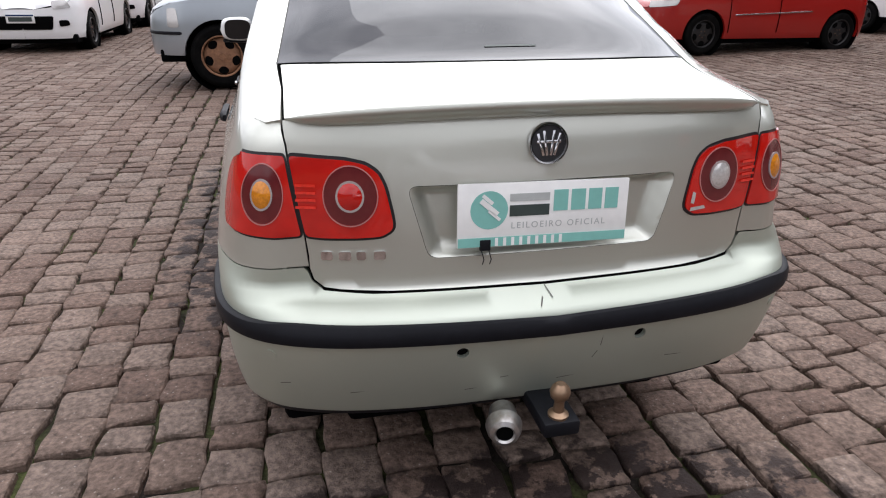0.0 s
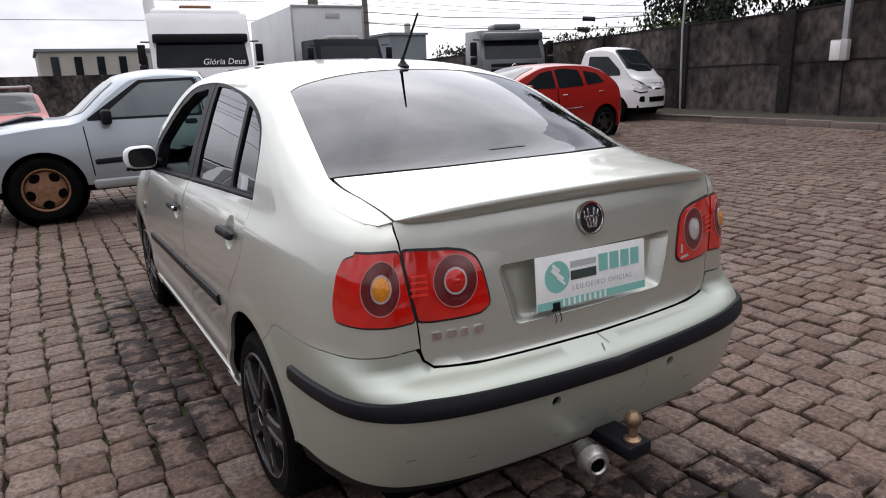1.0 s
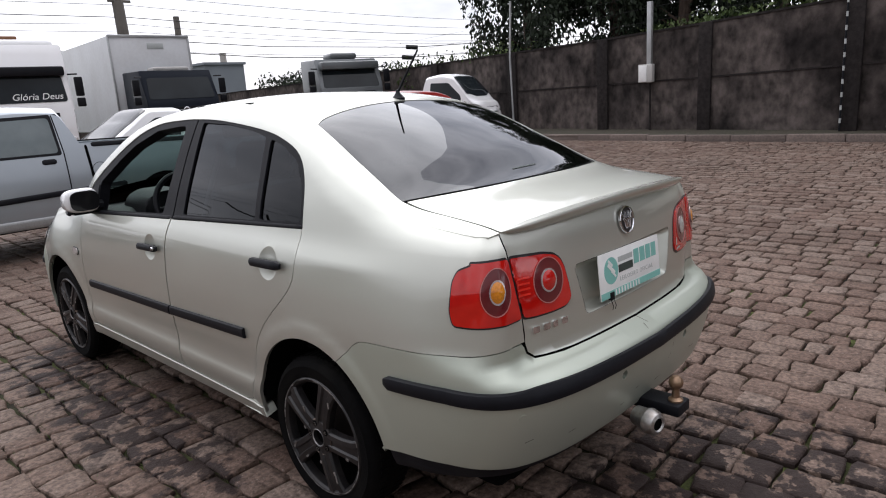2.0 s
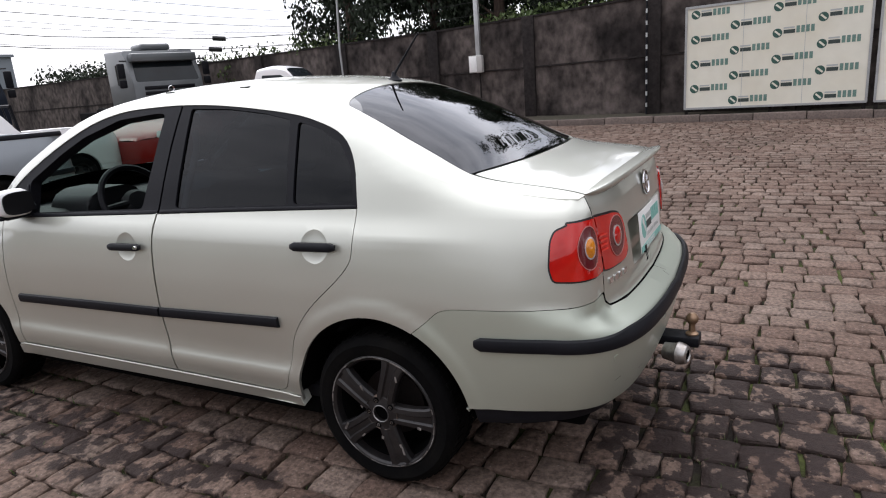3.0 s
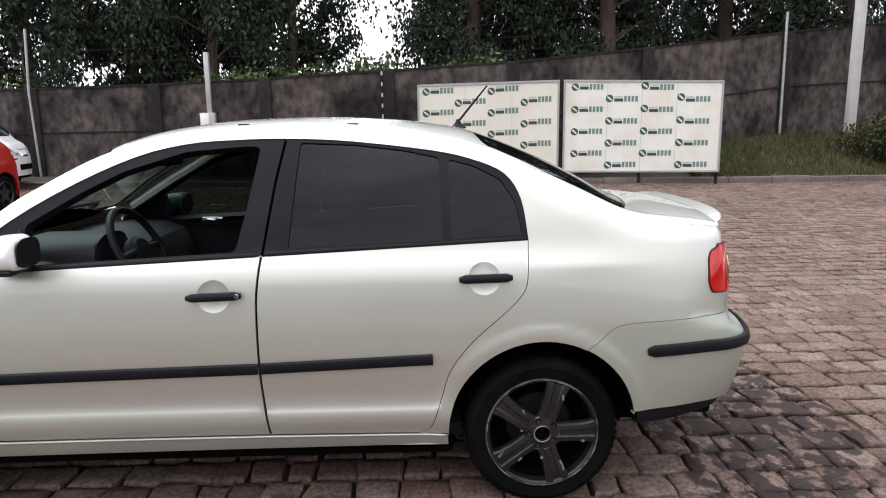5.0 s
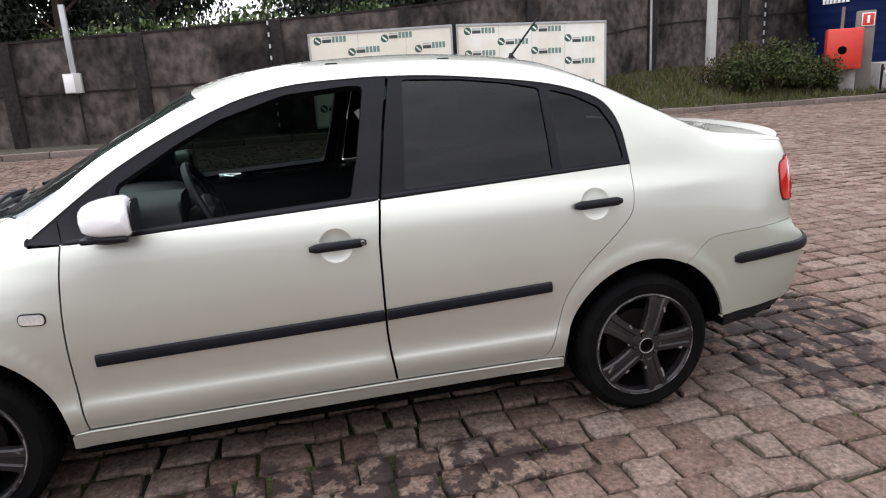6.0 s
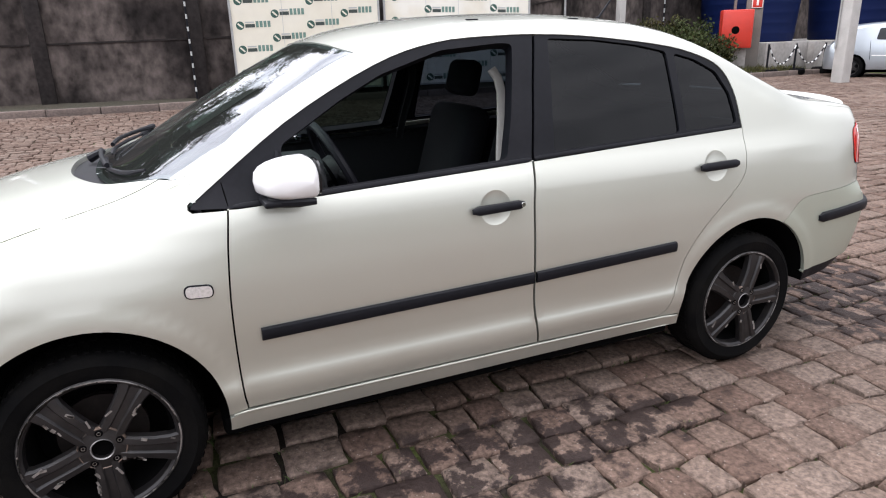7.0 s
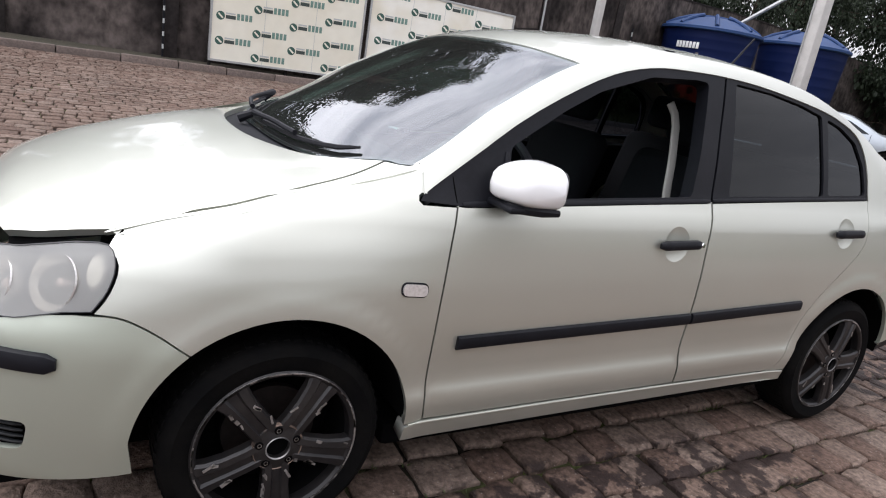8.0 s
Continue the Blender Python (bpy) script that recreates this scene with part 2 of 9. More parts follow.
def stone_material(name, island):
    """Granite setts: brown-grey, each a little different, with grain, pale flecks, and, round the car, old oily drips
    with painted shade.
    """
    m = bpy.data.materials.new(name)
    m.use_nodes = True
    nt = m.node_tree
    p = nt.nodes["Principled BSDF"]
    p.inputs["Specular IOR Level"].default_value = 0.16
    geo = nt.nodes.new("ShaderNodeNewGeometry")
    pick = geo.outputs["Random Per Island"] if island else nt.nodes.new("ShaderNodeObjectInfo").outputs["Random"]

    def node(kind, **values):
        n = nt.nodes.new("ShaderNode" + kind)
        for k, v in values.items():
            n.inputs[k].default_value = v
        return n

    def tex(scale, detail):
        n = node("TexNoise", Scale=scale, Detail=detail, Roughness=0.62)
        nt.links.new(geo.outputs["Position"], n.inputs["Vector"])
        return n.outputs["Fac"]

    def span(value, lo, hi, a=0.0, b=1.0):
        n = nt.nodes.new("ShaderNodeMapRange")
        for k, v in (("From Min", lo), ("From Max", hi), ("To Min", a), ("To Max", b)):
            n.inputs[k].default_value = v
        nt.links.new(value, n.inputs["Value"])
        return n.outputs["Result"]

    def calc(op, a, b):
        n = nt.nodes.new("ShaderNodeMath")
        n.operation = op
        for sock, v in zip(n.inputs, (a, b)):
            if hasattr(v, "links"):
                nt.links.new(v, sock)
            else:
                sock.default_value = v
        return n.outputs[0]

    def mix(fac, a, b):
        n = nt.nodes.new("ShaderNodeMix")
        n.data_type = "RGBA"
        for sock, v in (("Factor", fac), ("A", a), ("B", b)):
            if hasattr(v, "links"):
                nt.links.new(v, n.inputs[sock])
            else:
                n.inputs[sock].default_value = v if sock == "Factor" else (*v, 1)
        return n.outputs["Result"]

    tone = nt.nodes.new("ShaderNodeValToRGB")
    for k, (at, c) in enumerate(((0.0, (0.098, 0.064, 0.050)), (0.35, (0.125, 0.086, 0.068)), (0.7, (0.140, 0.100, 0.080)), (1.0, (0.156, 0.117, 0.096)))):
        e = tone.color_ramp.elements[k] if k < 2 else tone.color_ramp.elements.new(at)
        e.position, e.color = at, (*c, 1)
    nt.links.new(pick, tone.inputs["Fac"])
    value = calc("MULTIPLY", span(tex(0.55, 3), 0.3, 0.7, 0.82, 1.16), span(tex(46, 10), 0.30, 0.70, 0.42, 1.58))
    value = calc("MULTIPLY", value, span(tex(7, 4), 0.3, 0.7, 0.84, 1.16))
    sc = nt.nodes.new("ShaderNodeVectorMath")
    sc.operation = "SCALE"
    nt.links.new(tone.outputs["Color"], sc.inputs[0])
    nt.links.new(value, sc.inputs["Scale"])
    fleck = node("TexVoronoi", Scale=38.0)
    nt.links.new(geo.outputs["Position"], fleck.inputs["Vector"])
    colour = mix(span(fleck.outputs["Distance"], 0.06, 0.15, 0.55, 0.0), sc.outputs[0], (0.34, 0.30, 0.27))
    # old oily drips; the shade round the car is painted into the same mask
    oil_shade = None
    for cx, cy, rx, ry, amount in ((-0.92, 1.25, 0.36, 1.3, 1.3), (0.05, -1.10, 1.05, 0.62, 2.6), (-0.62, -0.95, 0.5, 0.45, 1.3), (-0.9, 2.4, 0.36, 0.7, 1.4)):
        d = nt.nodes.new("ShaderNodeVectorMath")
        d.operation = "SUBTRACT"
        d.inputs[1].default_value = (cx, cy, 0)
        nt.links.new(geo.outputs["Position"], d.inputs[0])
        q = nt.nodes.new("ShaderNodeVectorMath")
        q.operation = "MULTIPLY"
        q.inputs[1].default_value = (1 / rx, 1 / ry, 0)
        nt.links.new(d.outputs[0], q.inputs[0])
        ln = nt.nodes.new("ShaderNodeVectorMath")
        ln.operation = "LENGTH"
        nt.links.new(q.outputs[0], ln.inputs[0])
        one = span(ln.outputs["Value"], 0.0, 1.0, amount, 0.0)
        oil_shade = one if oil_shade is None else calc("MAXIMUM", oil_shade, one)
    oil_shade = calc("MULTIPLY", oil_shade, span(tex(9.5, 5), 0.44, 0.60, 0.08, 1.6))
    oil_shade = span(oil_shade, 0.22, 0.62, 0.0, 0.9)
    colour = mix(oil_shade, colour, (0.022, 0.015, 0.014))
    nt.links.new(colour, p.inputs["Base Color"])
    nt.links.new(span(oil_shade, 0.0, 1.0, 0.74, 0.62), p.inputs["Roughness"])
    b = node("Bump", Strength=0.9, Distance=0.012)
    nt.links.new(calc("ADD", tex(42, 8), calc("MULTIPLY", tex(14, 3), 0.7)), b.inputs["Height"])
    nt.links.new(b.outputs[0], p.inputs["Normal"])
    return m


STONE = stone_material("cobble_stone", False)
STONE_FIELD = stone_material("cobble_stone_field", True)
JOINT = material("joint_soil", (0.016, 0.0125, 0.010), 0.95, spots=(0.066, 0.080, 0.022), spot_scale=2.4, spot_amount=0.9, grain=0.45, grain_scale=90, bump=0.6, bump_scale=90, spec=0.2)
CONCRETE_WALL = material("soot_stained_wall", (0.084, 0.070, 0.064), 0.9, spots=(0.016, 0.0135, 0.013), spot_scale=0.95, spot_amount=0.95, grain=0.6, grain_scale=5.5, bump=0.6, bump_scale=24, stretch=(1, 1, 0.75), spec=0.15)
CONCRETE_POST = material("mossy_concrete_post", (0.026, 0.022, 0.021), 0.9, spots=(0.013, 0.012, 0.012), spot_scale=1.5, grain=0.35, grain_scale=12, bump=0.4, bump_scale=40, spec=0.15)
KERB = material("kerb_concrete", (0.145, 0.112, 0.097), 0.85, spots=(0.085, 0.064, 0.055), spot_scale=2.5, grain=0.25, grain_scale=30, bump=0.3, bump_scale=60, vary=0.15)
BOARD = material("cream_board_sheet", (0.72, 0.70, 0.60), 0.45, spots=(0.66, 0.62, 0.50), spot_scale=0.9, spot_amount=0.8, grain=0.03, grain_scale=5)
BOARD_GLOSSY = material("weathered_board_sheet", (0.74, 0.73, 0.66), 0.35, spots=(0.64, 0.60, 0.48), spot_scale=1.2, spot_amount=0.8, grain=0.03, grain_scale=5)
GALVANISED = material("galvanised_metal", (0.42, 0.43, 0.43), 0.45, 0.6, spots=(0.3, 0.3, 0.3), spot_scale=5, grain=0.1)
WHITE_PAINT = material("white_car_paint", (0.78, 0.78, 0.78), 0.25, spots=(0.72, 0.72, 0.71), spot_scale=1.5, coat=0.8)
RED_PAINT = material("red_car_paint", (0.30, 0.010, 0.007), 0.3, spots=(0.25, 0.008, 0.006), spot_scale=1.5, coat=0.5, spec=0.4)
FADED_RED = material("faded_red_paint", (0.36, 0.10, 0.09), 0.5, spots=(0.28, 0.08, 0.075), spot_scale=2, grain=0.1)
SILVER_PAINT = material("silver_blue_paint", (0.37, 0.405, 0.435), 0.33, 0.65, spots=(0.32, 0.35, 0.38), spot_scale=1.3, coat=0.7)
GREY_PAINT = material("grey_truck_paint", (0.12, 0.13, 0.135), 0.4, 0.2, spots=(0.09, 0.097, 0.10), spot_scale=1.2, coat=0.2)
NAVY_PAINT = material("dark_blue_cab_paint", (0.006, 0.009, 0.016), 0.5, spots=(0.011, 0.014, 0.020), spot_scale=2, spec=0.12)
BOX_WHITE = material("cargo_box_panel", (0.62, 0.63, 0.64), 0.5, spots=(0.54, 0.54, 0.54), spot_scale=0.8, spot_amount=0.7, grain=0.04, grain_scale=10)
CAR_GLASS = material("dark_car_glass", (0.010, 0.013, 0.015), 0.05, spots=(0.022, 0.028, 0.032), spot_scale=1.1, spec=0.28)
TANK_BLUE = material("blue_tank_plastic", (0.003, 0.0085, 0.045), 0.55, spots=(0.005, 0.012, 0.058), spot_scale=1.5, grain=0.08, bump=0.04, bump_scale=10, spec=0.12)
TANK_LID = material("faded_blue_lid", (0.018, 0.045, 0.125), 0.55, spots=(0.012, 0.03, 0.095), spot_scale=2, grain=0.08, spec=0.2)
FIRE_RED = material("red_hydrant_box", (0.52, 0.035, 0.02), 0.4, spots=(0.44, 0.03, 0.02), spot_scale=4, grain=0.05)
POLE_WHITE = material("whitewashed_pole", (0.46, 0.45, 0.43), 0.7, spots=(0.34, 0.33, 0.31), spot_scale=3, grain=0.08)
POLE_CONCRETE = material("concrete_pole", (0.15, 0.135, 0.12), 0.85, spots=(0.10, 0.09, 0.08), spot_scale=2, grain=0.2)
TREE_BARK = material("eucalyptus_bark", (0.06, 0.042, 0.033), 0.9, spots=(0.10, 0.075, 0.06), spot_scale=2.2, spot_amount=0.8, grain=0.3, grain_scale=18, bump=0.5, bump_scale=30, stretch=(1, 1, 0.25), spec=0.2)
LEAF = material("eucalyptus_leaf", (0.020, 0.029, 0.017), 0.6, spots=(0.032, 0.041, 0.024), spot_scale=0.6, vary=0.5, island=True, spec=0.2)
LEAF_LIGHT = material("shrub_leaf", (0.052, 0.078, 0.025), 0.6, spots=(0.078, 0.084, 0.032), spot_scale=0.8, vary=0.45, island=True, spec=0.2)
BUSH = material("dark_bush_leaf", (0.030, 0.042, 0.013), 0.7, spots=(0.085, 0.045, 0.022), spot_scale=0.9, spot_amount=0.6, vary=0.5, island=True, spec=0.15)
GRASS = material("rough_grass", (0.062, 0.068, 0.021), 0.8, spots=(0.098, 0.078, 0.036), spot_scale=1.1, vary=0.4, island=True, spec=0.2)
SOIL = material("grassy_soil", (0.036, 0.032, 0.019), 0.95, spots=(0.052, 0.038, 0.026), spot_scale=1.5, grain=0.4, grain_scale=25, bump=0.6, bump_scale=30)
BUILDING = material("weathered_render", (0.44, 0.41, 0.37), 0.85, spots=(0.32, 0.29, 0.26), spot_scale=0.35, spot_amount=0.8, grain=0.1)
BUILDING_GREY = material("blue_grey_cladding", (0.20, 0.225, 0.25), 0.7, spots=(0.17, 0.19, 0.21), spot_scale=0.3, grain=0.05)
LOW_WALL = material("poured_concrete", (0.30, 0.285, 0.265), 0.85, spots=(0.2, 0.185, 0.17), spot_scale=1.3, spot_amount=0.8, grain=0.15, grain_scale=10, bump=0.2, bump_scale=40)
CABLE = material("black_cable", (0.012, 0.012, 0.013), 0.7, grain=0.1)
FAR_GROUND = material("packed_earth", (0.09, 0.07, 0.06), 0.95, spots=(0.06, 0.06, 0.036), spot_scale=0.2, grain=0.2)
SHEET_CREAM = material("pale_plastic_trim", (0.33, 0.325, 0.30), 0.6, grain=0.04)

# Opaque pickup glass; light seen through the cab is painted into its pale colour.
LIT_CAB_GLASS = material("cab_glass_painted_light", (0.10, 0.125, 0.13), 0.05, spots=(0.16, 0.19, 0.195), spot_scale=1.6, spot_amount=0.9, spec=0.8)

# ---- building tools ----
from mathutils.geometry import delaunay_2d_cdt


def empty(name, label, category, m=None, group="", kind=""):
    ob = new(name)
    if m is not None:
        ob.matrix_world = m
    return tagged(ob, label, category, group, kind)


def mesh_part(name, me, mat, parent, label=""):
    me.materials.append(mat)
    ob = new(name, me)
    ob.parent = parent
    return tagged(ob, label)


def part(name, bm, mat, parent=None, label="", smooth=35):
    """Links a bmesh as one mesh object under a thing or a part; faces meeting under `smooth` degrees shade smoothly."""
    me = bpy.data.meshes.new(name)
    bmesh.ops.recalc_face_normals(bm, faces=bm.faces)
    if smooth:
        for f in bm.faces:
            f.smooth = True
        for e in bm.edges:
            if len(e.link_faces) == 2 and e.calc_face_angle(0) > radians(smooth):
                e.smooth = False
    bm.to_mesh(me)
    bm.free()
    return mesh_part(name, me, mat, parent, label)


def box(bm, lo, hi, bevel=0.0, segs=2, m=None):
    """A box from corner to corner, with rounded edges."""
    r = bmesh.ops.create_cube(bm, size=1.0)
    vs = r["verts"]
    lo, hi = Vector(lo), Vector(hi)
    for v in vs:
        v.co = Vector((lo[i] + (v.co[i] + 0.5) * (hi[i] - lo[i]) for i in range(3)))
    if bevel:
        es = list({e for v in vs for e in v.link_edges})
        r = bmesh.ops.bevel(bm, geom=es, offset=bevel, segments=segs, affect="EDGES", profile=0.5)
        vs = list({v for f in r["faces"] for v in f.verts} | {v for v in vs if v.is_valid})
    if m is not None:
        bmesh.ops.transform(bm, matrix=m, verts=vs)
    return vs


def lathe(bm, profile, segs=32, m=None, closed=False):
    """Turns (radius, height) pairs round z."""
    rings, vs = [], []
    for r, z in profile:
        if r < 1e-6:
            ring = [bm.verts.new((0, 0, z))]
        else:
            ring = [bm.verts.new((r * math.cos(2 * math.pi * i / segs), r * math.sin(2 * math.pi * i / segs), z)) for i in range(segs)]
        rings.append(ring)
        vs += ring
    pairs = list(zip(rings, rings[1:])) + ([(rings[-1], rings[0])] if closed else [])
    for a, b in pairs:
        for i in range(segs):
            q = [a[i % len(a)], a[(i + 1) % len(a)], b[(i + 1) % len(b)], b[i % len(b)]]
            q = [v for k, v in enumerate(q) if v not in q[:k]]
            if len(q) > 2:
                bm.faces.new(q)
    if m is not None:
        bmesh.ops.transform(bm, matrix=m, verts=vs)
    return vs


def tube(bm, points, radius, segs=8, caps=True):
    """A round bar along points; radius may be one number or one for each point."""
    pts = [Vector(p) for p in points]
    rad = radius if hasattr(radius, "__len__") else [radius] * len(pts)
    rings, up = [], None
    for i, p in enumerate(pts):
        d = (pts[min(i + 1, len(pts) - 1)] - pts[max(i - 1, 0)]).normalized()
        if up is None:
            up = d.orthogonal().normalized()
        up = (up - d * up.dot(d)).normalized()
        side = d.cross(up)
        rings.append([bm.verts.new(p + rad[i] * (math.cos(a) * up + math.sin(a) * side)) for a in (2 * math.pi * k / segs for k in range(segs))])
    for a, b in zip(rings, rings[1:]):
        for k in range(segs):
            bm.faces.new((a[k], a[(k + 1) % segs], b[(k + 1) % segs], b[k]))
    if caps:
        bm.faces.new(rings[0][::-1])
        bm.faces.new(rings[-1])


def prism(bm, outline, depth, m=None, bevel=0.0):
    """A flat outline in x and z, given depth along y."""
    a = [bm.verts.new((x, 0, z)) for x, z in outline]
    b = [bm.verts.new((x, depth, z)) for x, z in outline]
    f1, f2 = bm.faces.new(a), bm.faces.new(b[::-1])
    for i in range(len(a)):
        j = (i + 1) % len(a)
        bm.faces.new((a[j], a[i], b[i], b[j]))
    vs = a + b
    if bevel:
        r = bmesh.ops.bevel(bm, geom=list(set(f1.edges) | set(f2.edges)), offset=bevel, segments=2, affect="EDGES", profile=0.5)
        vs = list({v for f in r["faces"] for v in f.verts} | {v for v in vs if v.is_valid})
        vs = list({w for v in vs for f in v.link_faces for w in f.verts})
    if m is not None:
        bmesh.ops.transform(bm, matrix=m, verts=vs)
    return vs


def spline(xs, ys):
    """A smooth curve through points, without overshoot, as a function of arrays."""
    xs, ys = np.array(xs, float), np.array(ys, float)
    h = np.diff(xs)
    d = np.diff(ys) / h
    k = np.zeros(len(xs))
    k[0], k[-1] = d[0], d[-1]
    for i in range(1, len(xs) - 1):
        if d[i - 1] * d[i] > 0:
            k[i] = (h[i - 1] + h[i]) / (h[i - 1] / d[i - 1] + h[i] / d[i])

    def at(v):
        v = np.clip(np.asarray(v, float), xs[0], xs[-1])
        i = np.clip(np.searchsorted(xs, v) - 1, 0, len(xs) - 2)
        t = (v - xs[i]) / h[i]
        return (ys[i] * (1 + 2 * t) * (1 - t) ** 2 + k[i] * h[i] * t * (1 - t) ** 2 + ys[i + 1] * t * t * (3 - 2 * t) + k[i + 1] * h[i] * t * t * (t - 1))

    return at


def bowed(points, n=10):
    """Rounds a line of points with Catmull-Rom pieces."""
    p = [np.array(q, float) for q in points]
    p = [2 * p[0] - p[1], *p, 2 * p[-1] - p[-2]]
    out = []
    for i in range(1, len(p) - 2):
        for t in np.linspace(0, 1, n, endpoint=False):
            out.append(0.5 * (2 * p[i] + (p[i + 1] - p[i - 1]) * t + (2 * p[i - 1] - 5 * p[i] + 4 * p[i + 1] - p[i + 2]) * t * t + (3 * p[i] - p[i - 1] - 3 * p[i + 1] + p[i + 2]) * t ** 3))
    out.append(p[-2])
    return [tuple(q) for q in out]


def inside(pts, poly):
    x, y = pts[:, 0], pts[:, 1]
    hit = np.zeros(len(pts), bool)
    n = len(poly)
    for i in range(n):
        (x1, y1), (x2, y2) = poly[i], poly[(i + 1) % n]
        if y1 == y2:
            continue
        hit ^= ((y1 > y) != (y2 > y)) & (x < (x2 - x1) * (y - y1) / (y2 - y1) + x1)
    return hit


def dense(poly, step):
    out = []
    for i, a in enumerate(poly):
        b = poly[(i + 1) % len(poly)]
        n = max(1, int(math.dist(a, b) / step + 0.5))
        out += [(a[0] + (b[0] - a[0]) * k / n, a[1] + (b[1] - a[1]) * k / n) for k in range(n)]
    clean = []
    for q in out:
        if not clean or math.dist(q, clean[-1]) > 1e-5:
            clean.append(q)
    return clean


def shrunk(poly, g):
    """Moves an outline inwards by g."""
    p = np.array(poly)
    area = 0.5 * np.sum(p[:, 0] * np.roll(p[:, 1], -1) - np.roll(p[:, 0], -1) * p[:, 1])
    a, b = p - np.roll(p, 1, 0), np.roll(p, -1, 0) - p
    na = np.stack([-a[:, 1], a[:, 0]], 1) / (np.linalg.norm(a, axis=1)[:, None] + 1e-9)
    nb = np.stack([-b[:, 1], b[:, 0]], 1) / (np.linalg.norm(b, axis=1)[:, None] + 1e-9)
    m = na + nb
    m /= np.maximum((m * m).sum(1)[:, None] / 2, 0.6)
    return [tuple(q) for q in p + m * g * (1 if area > 0 else -1)]


def fill(poly, holes, step):
    """Triangles that fill an outline with holes; the outline comes first among the points."""
    rims = [dense(poly, step), *(dense(h, step) for h in holes)]
    pts, edges = [], []
    for r in rims:
        n = len(pts)
        pts += r
        edges += [(n + i, n + (i + 1) % len(r)) for i in range(len(r))]
    arr = np.array(pts)
    lo, hi = arr.min(0), arr.max(0)
    gx, gy = np.meshgrid(np.arange(lo[0] + step / 2, hi[0], step), np.arange(lo[1] + step / 2, hi[1], step))
    grid = np.stack([gx.ravel(), gy.ravel()], 1)
    ok = inside(grid, rims[0])
    for h in rims[1:]:
        ok &= ~inside(grid, h)
    grid = grid[ok]
    if len(grid):
        near = np.full(len(grid), 9.0)
        for k in range(0, len(arr), 64):
            near = np.minimum(near, np.linalg.norm(grid[:, None] - arr[None, k : k + 64], axis=2).min(1))
        grid = grid[near > 0.45 * step]
    every = [Vector(p) for p in pts] + [Vector(p) for p in grid]
    vs, _, fs, _, _, _ = delaunay_2d_cdt(every, edges, [], 0, 1e-7)
    v2 = np.array([tuple(v) for v in vs])
    mid = np.array([v2[list(f)].mean(0) for f in fs])
    ok = inside(mid, rims[0])
    for h in rims[1:]:
        ok &= ~inside(mid, h)
    return v2, [tuple(f) for f, k in zip(fs, ok) if k]


def sheet(surf, poly, holes=(), step=0.03, gap=0.0, lift=0.0, depth=0.012):
    """Points, faces and normals of a panel that lies on a surface, with a rim turned inwards. surf: (points 2D) -> places, normals."""
    if gap:
        poly = shrunk(dense(poly, step), gap)
        holes = [shrunk(dense(h, step), -gap) for h in holes]
    v2, fs = fill(poly, list(holes), step)
    p, n = surf(v2)
    p = p + n * lift
    good = []
    for f in fs:
        a, b, c = p[list(f)]
        good.append(f if np.dot(np.cross(b - a, c - a), n[f[0]]) > 0 else f[::-1])
    co, no, faces = list(p), list(n), list(good)
    if depth:
        count = {}
        for f in good:
            for i in range(3):
                count[(f[i], f[(i + 1) % 3])] = 1
        rim = [(a, b) for a, b in count if (b, a) not in count]
        top, low = {}, {}
        for a, b in rim:
            for v in (a, b):
                if v not in top:
                    top[v], low[v] = len(co), len(co) + 1
                    co += [p[v], p[v] - n[v] * depth]
                    no += [n[v] * 0, n[v] * 0]
            side = np.cross(p[b] - p[a], n[a])
            for v in (a, b):
                no[top[v]] = no[top[v]] + side
                no[low[v]] = no[low[v]] + side
            faces.append((top[a], low[a], low[b], top[b]))
    co, no = np.array(co), np.array(no)
    no /= np.linalg.norm(no, axis=1)[:, None] + 1e-12
    return co, faces, no


def sheet_part(name, pieces, mat, parent, label=""):
    """One mesh out of one or more panels, with the surfaces' own normals."""
    co, faces, no = [], [], []
    for c, f, n in pieces:
        k = len(co)
        co += [tuple(v) for v in c]
        no += [tuple(v) for v in n]
        faces += [tuple(i + k for i in q) for q in f]
    me = bpy.data.meshes.new(name)
    me.from_pydata(co, [], faces)
    me.polygons.foreach_set("use_smooth", [True] * len(faces))
    me.normals_split_custom_set_from_vertices(no)
    me.update()
    return mesh_part(name, me, mat, parent, label)


def mirrored(piece):
    """The same panel on the other side of a vehicle."""
    c, f, n = piece
    s = np.array([-1.0, 1.0, 1.0])
    return c * s, [q[::-1] for q in f], n * s


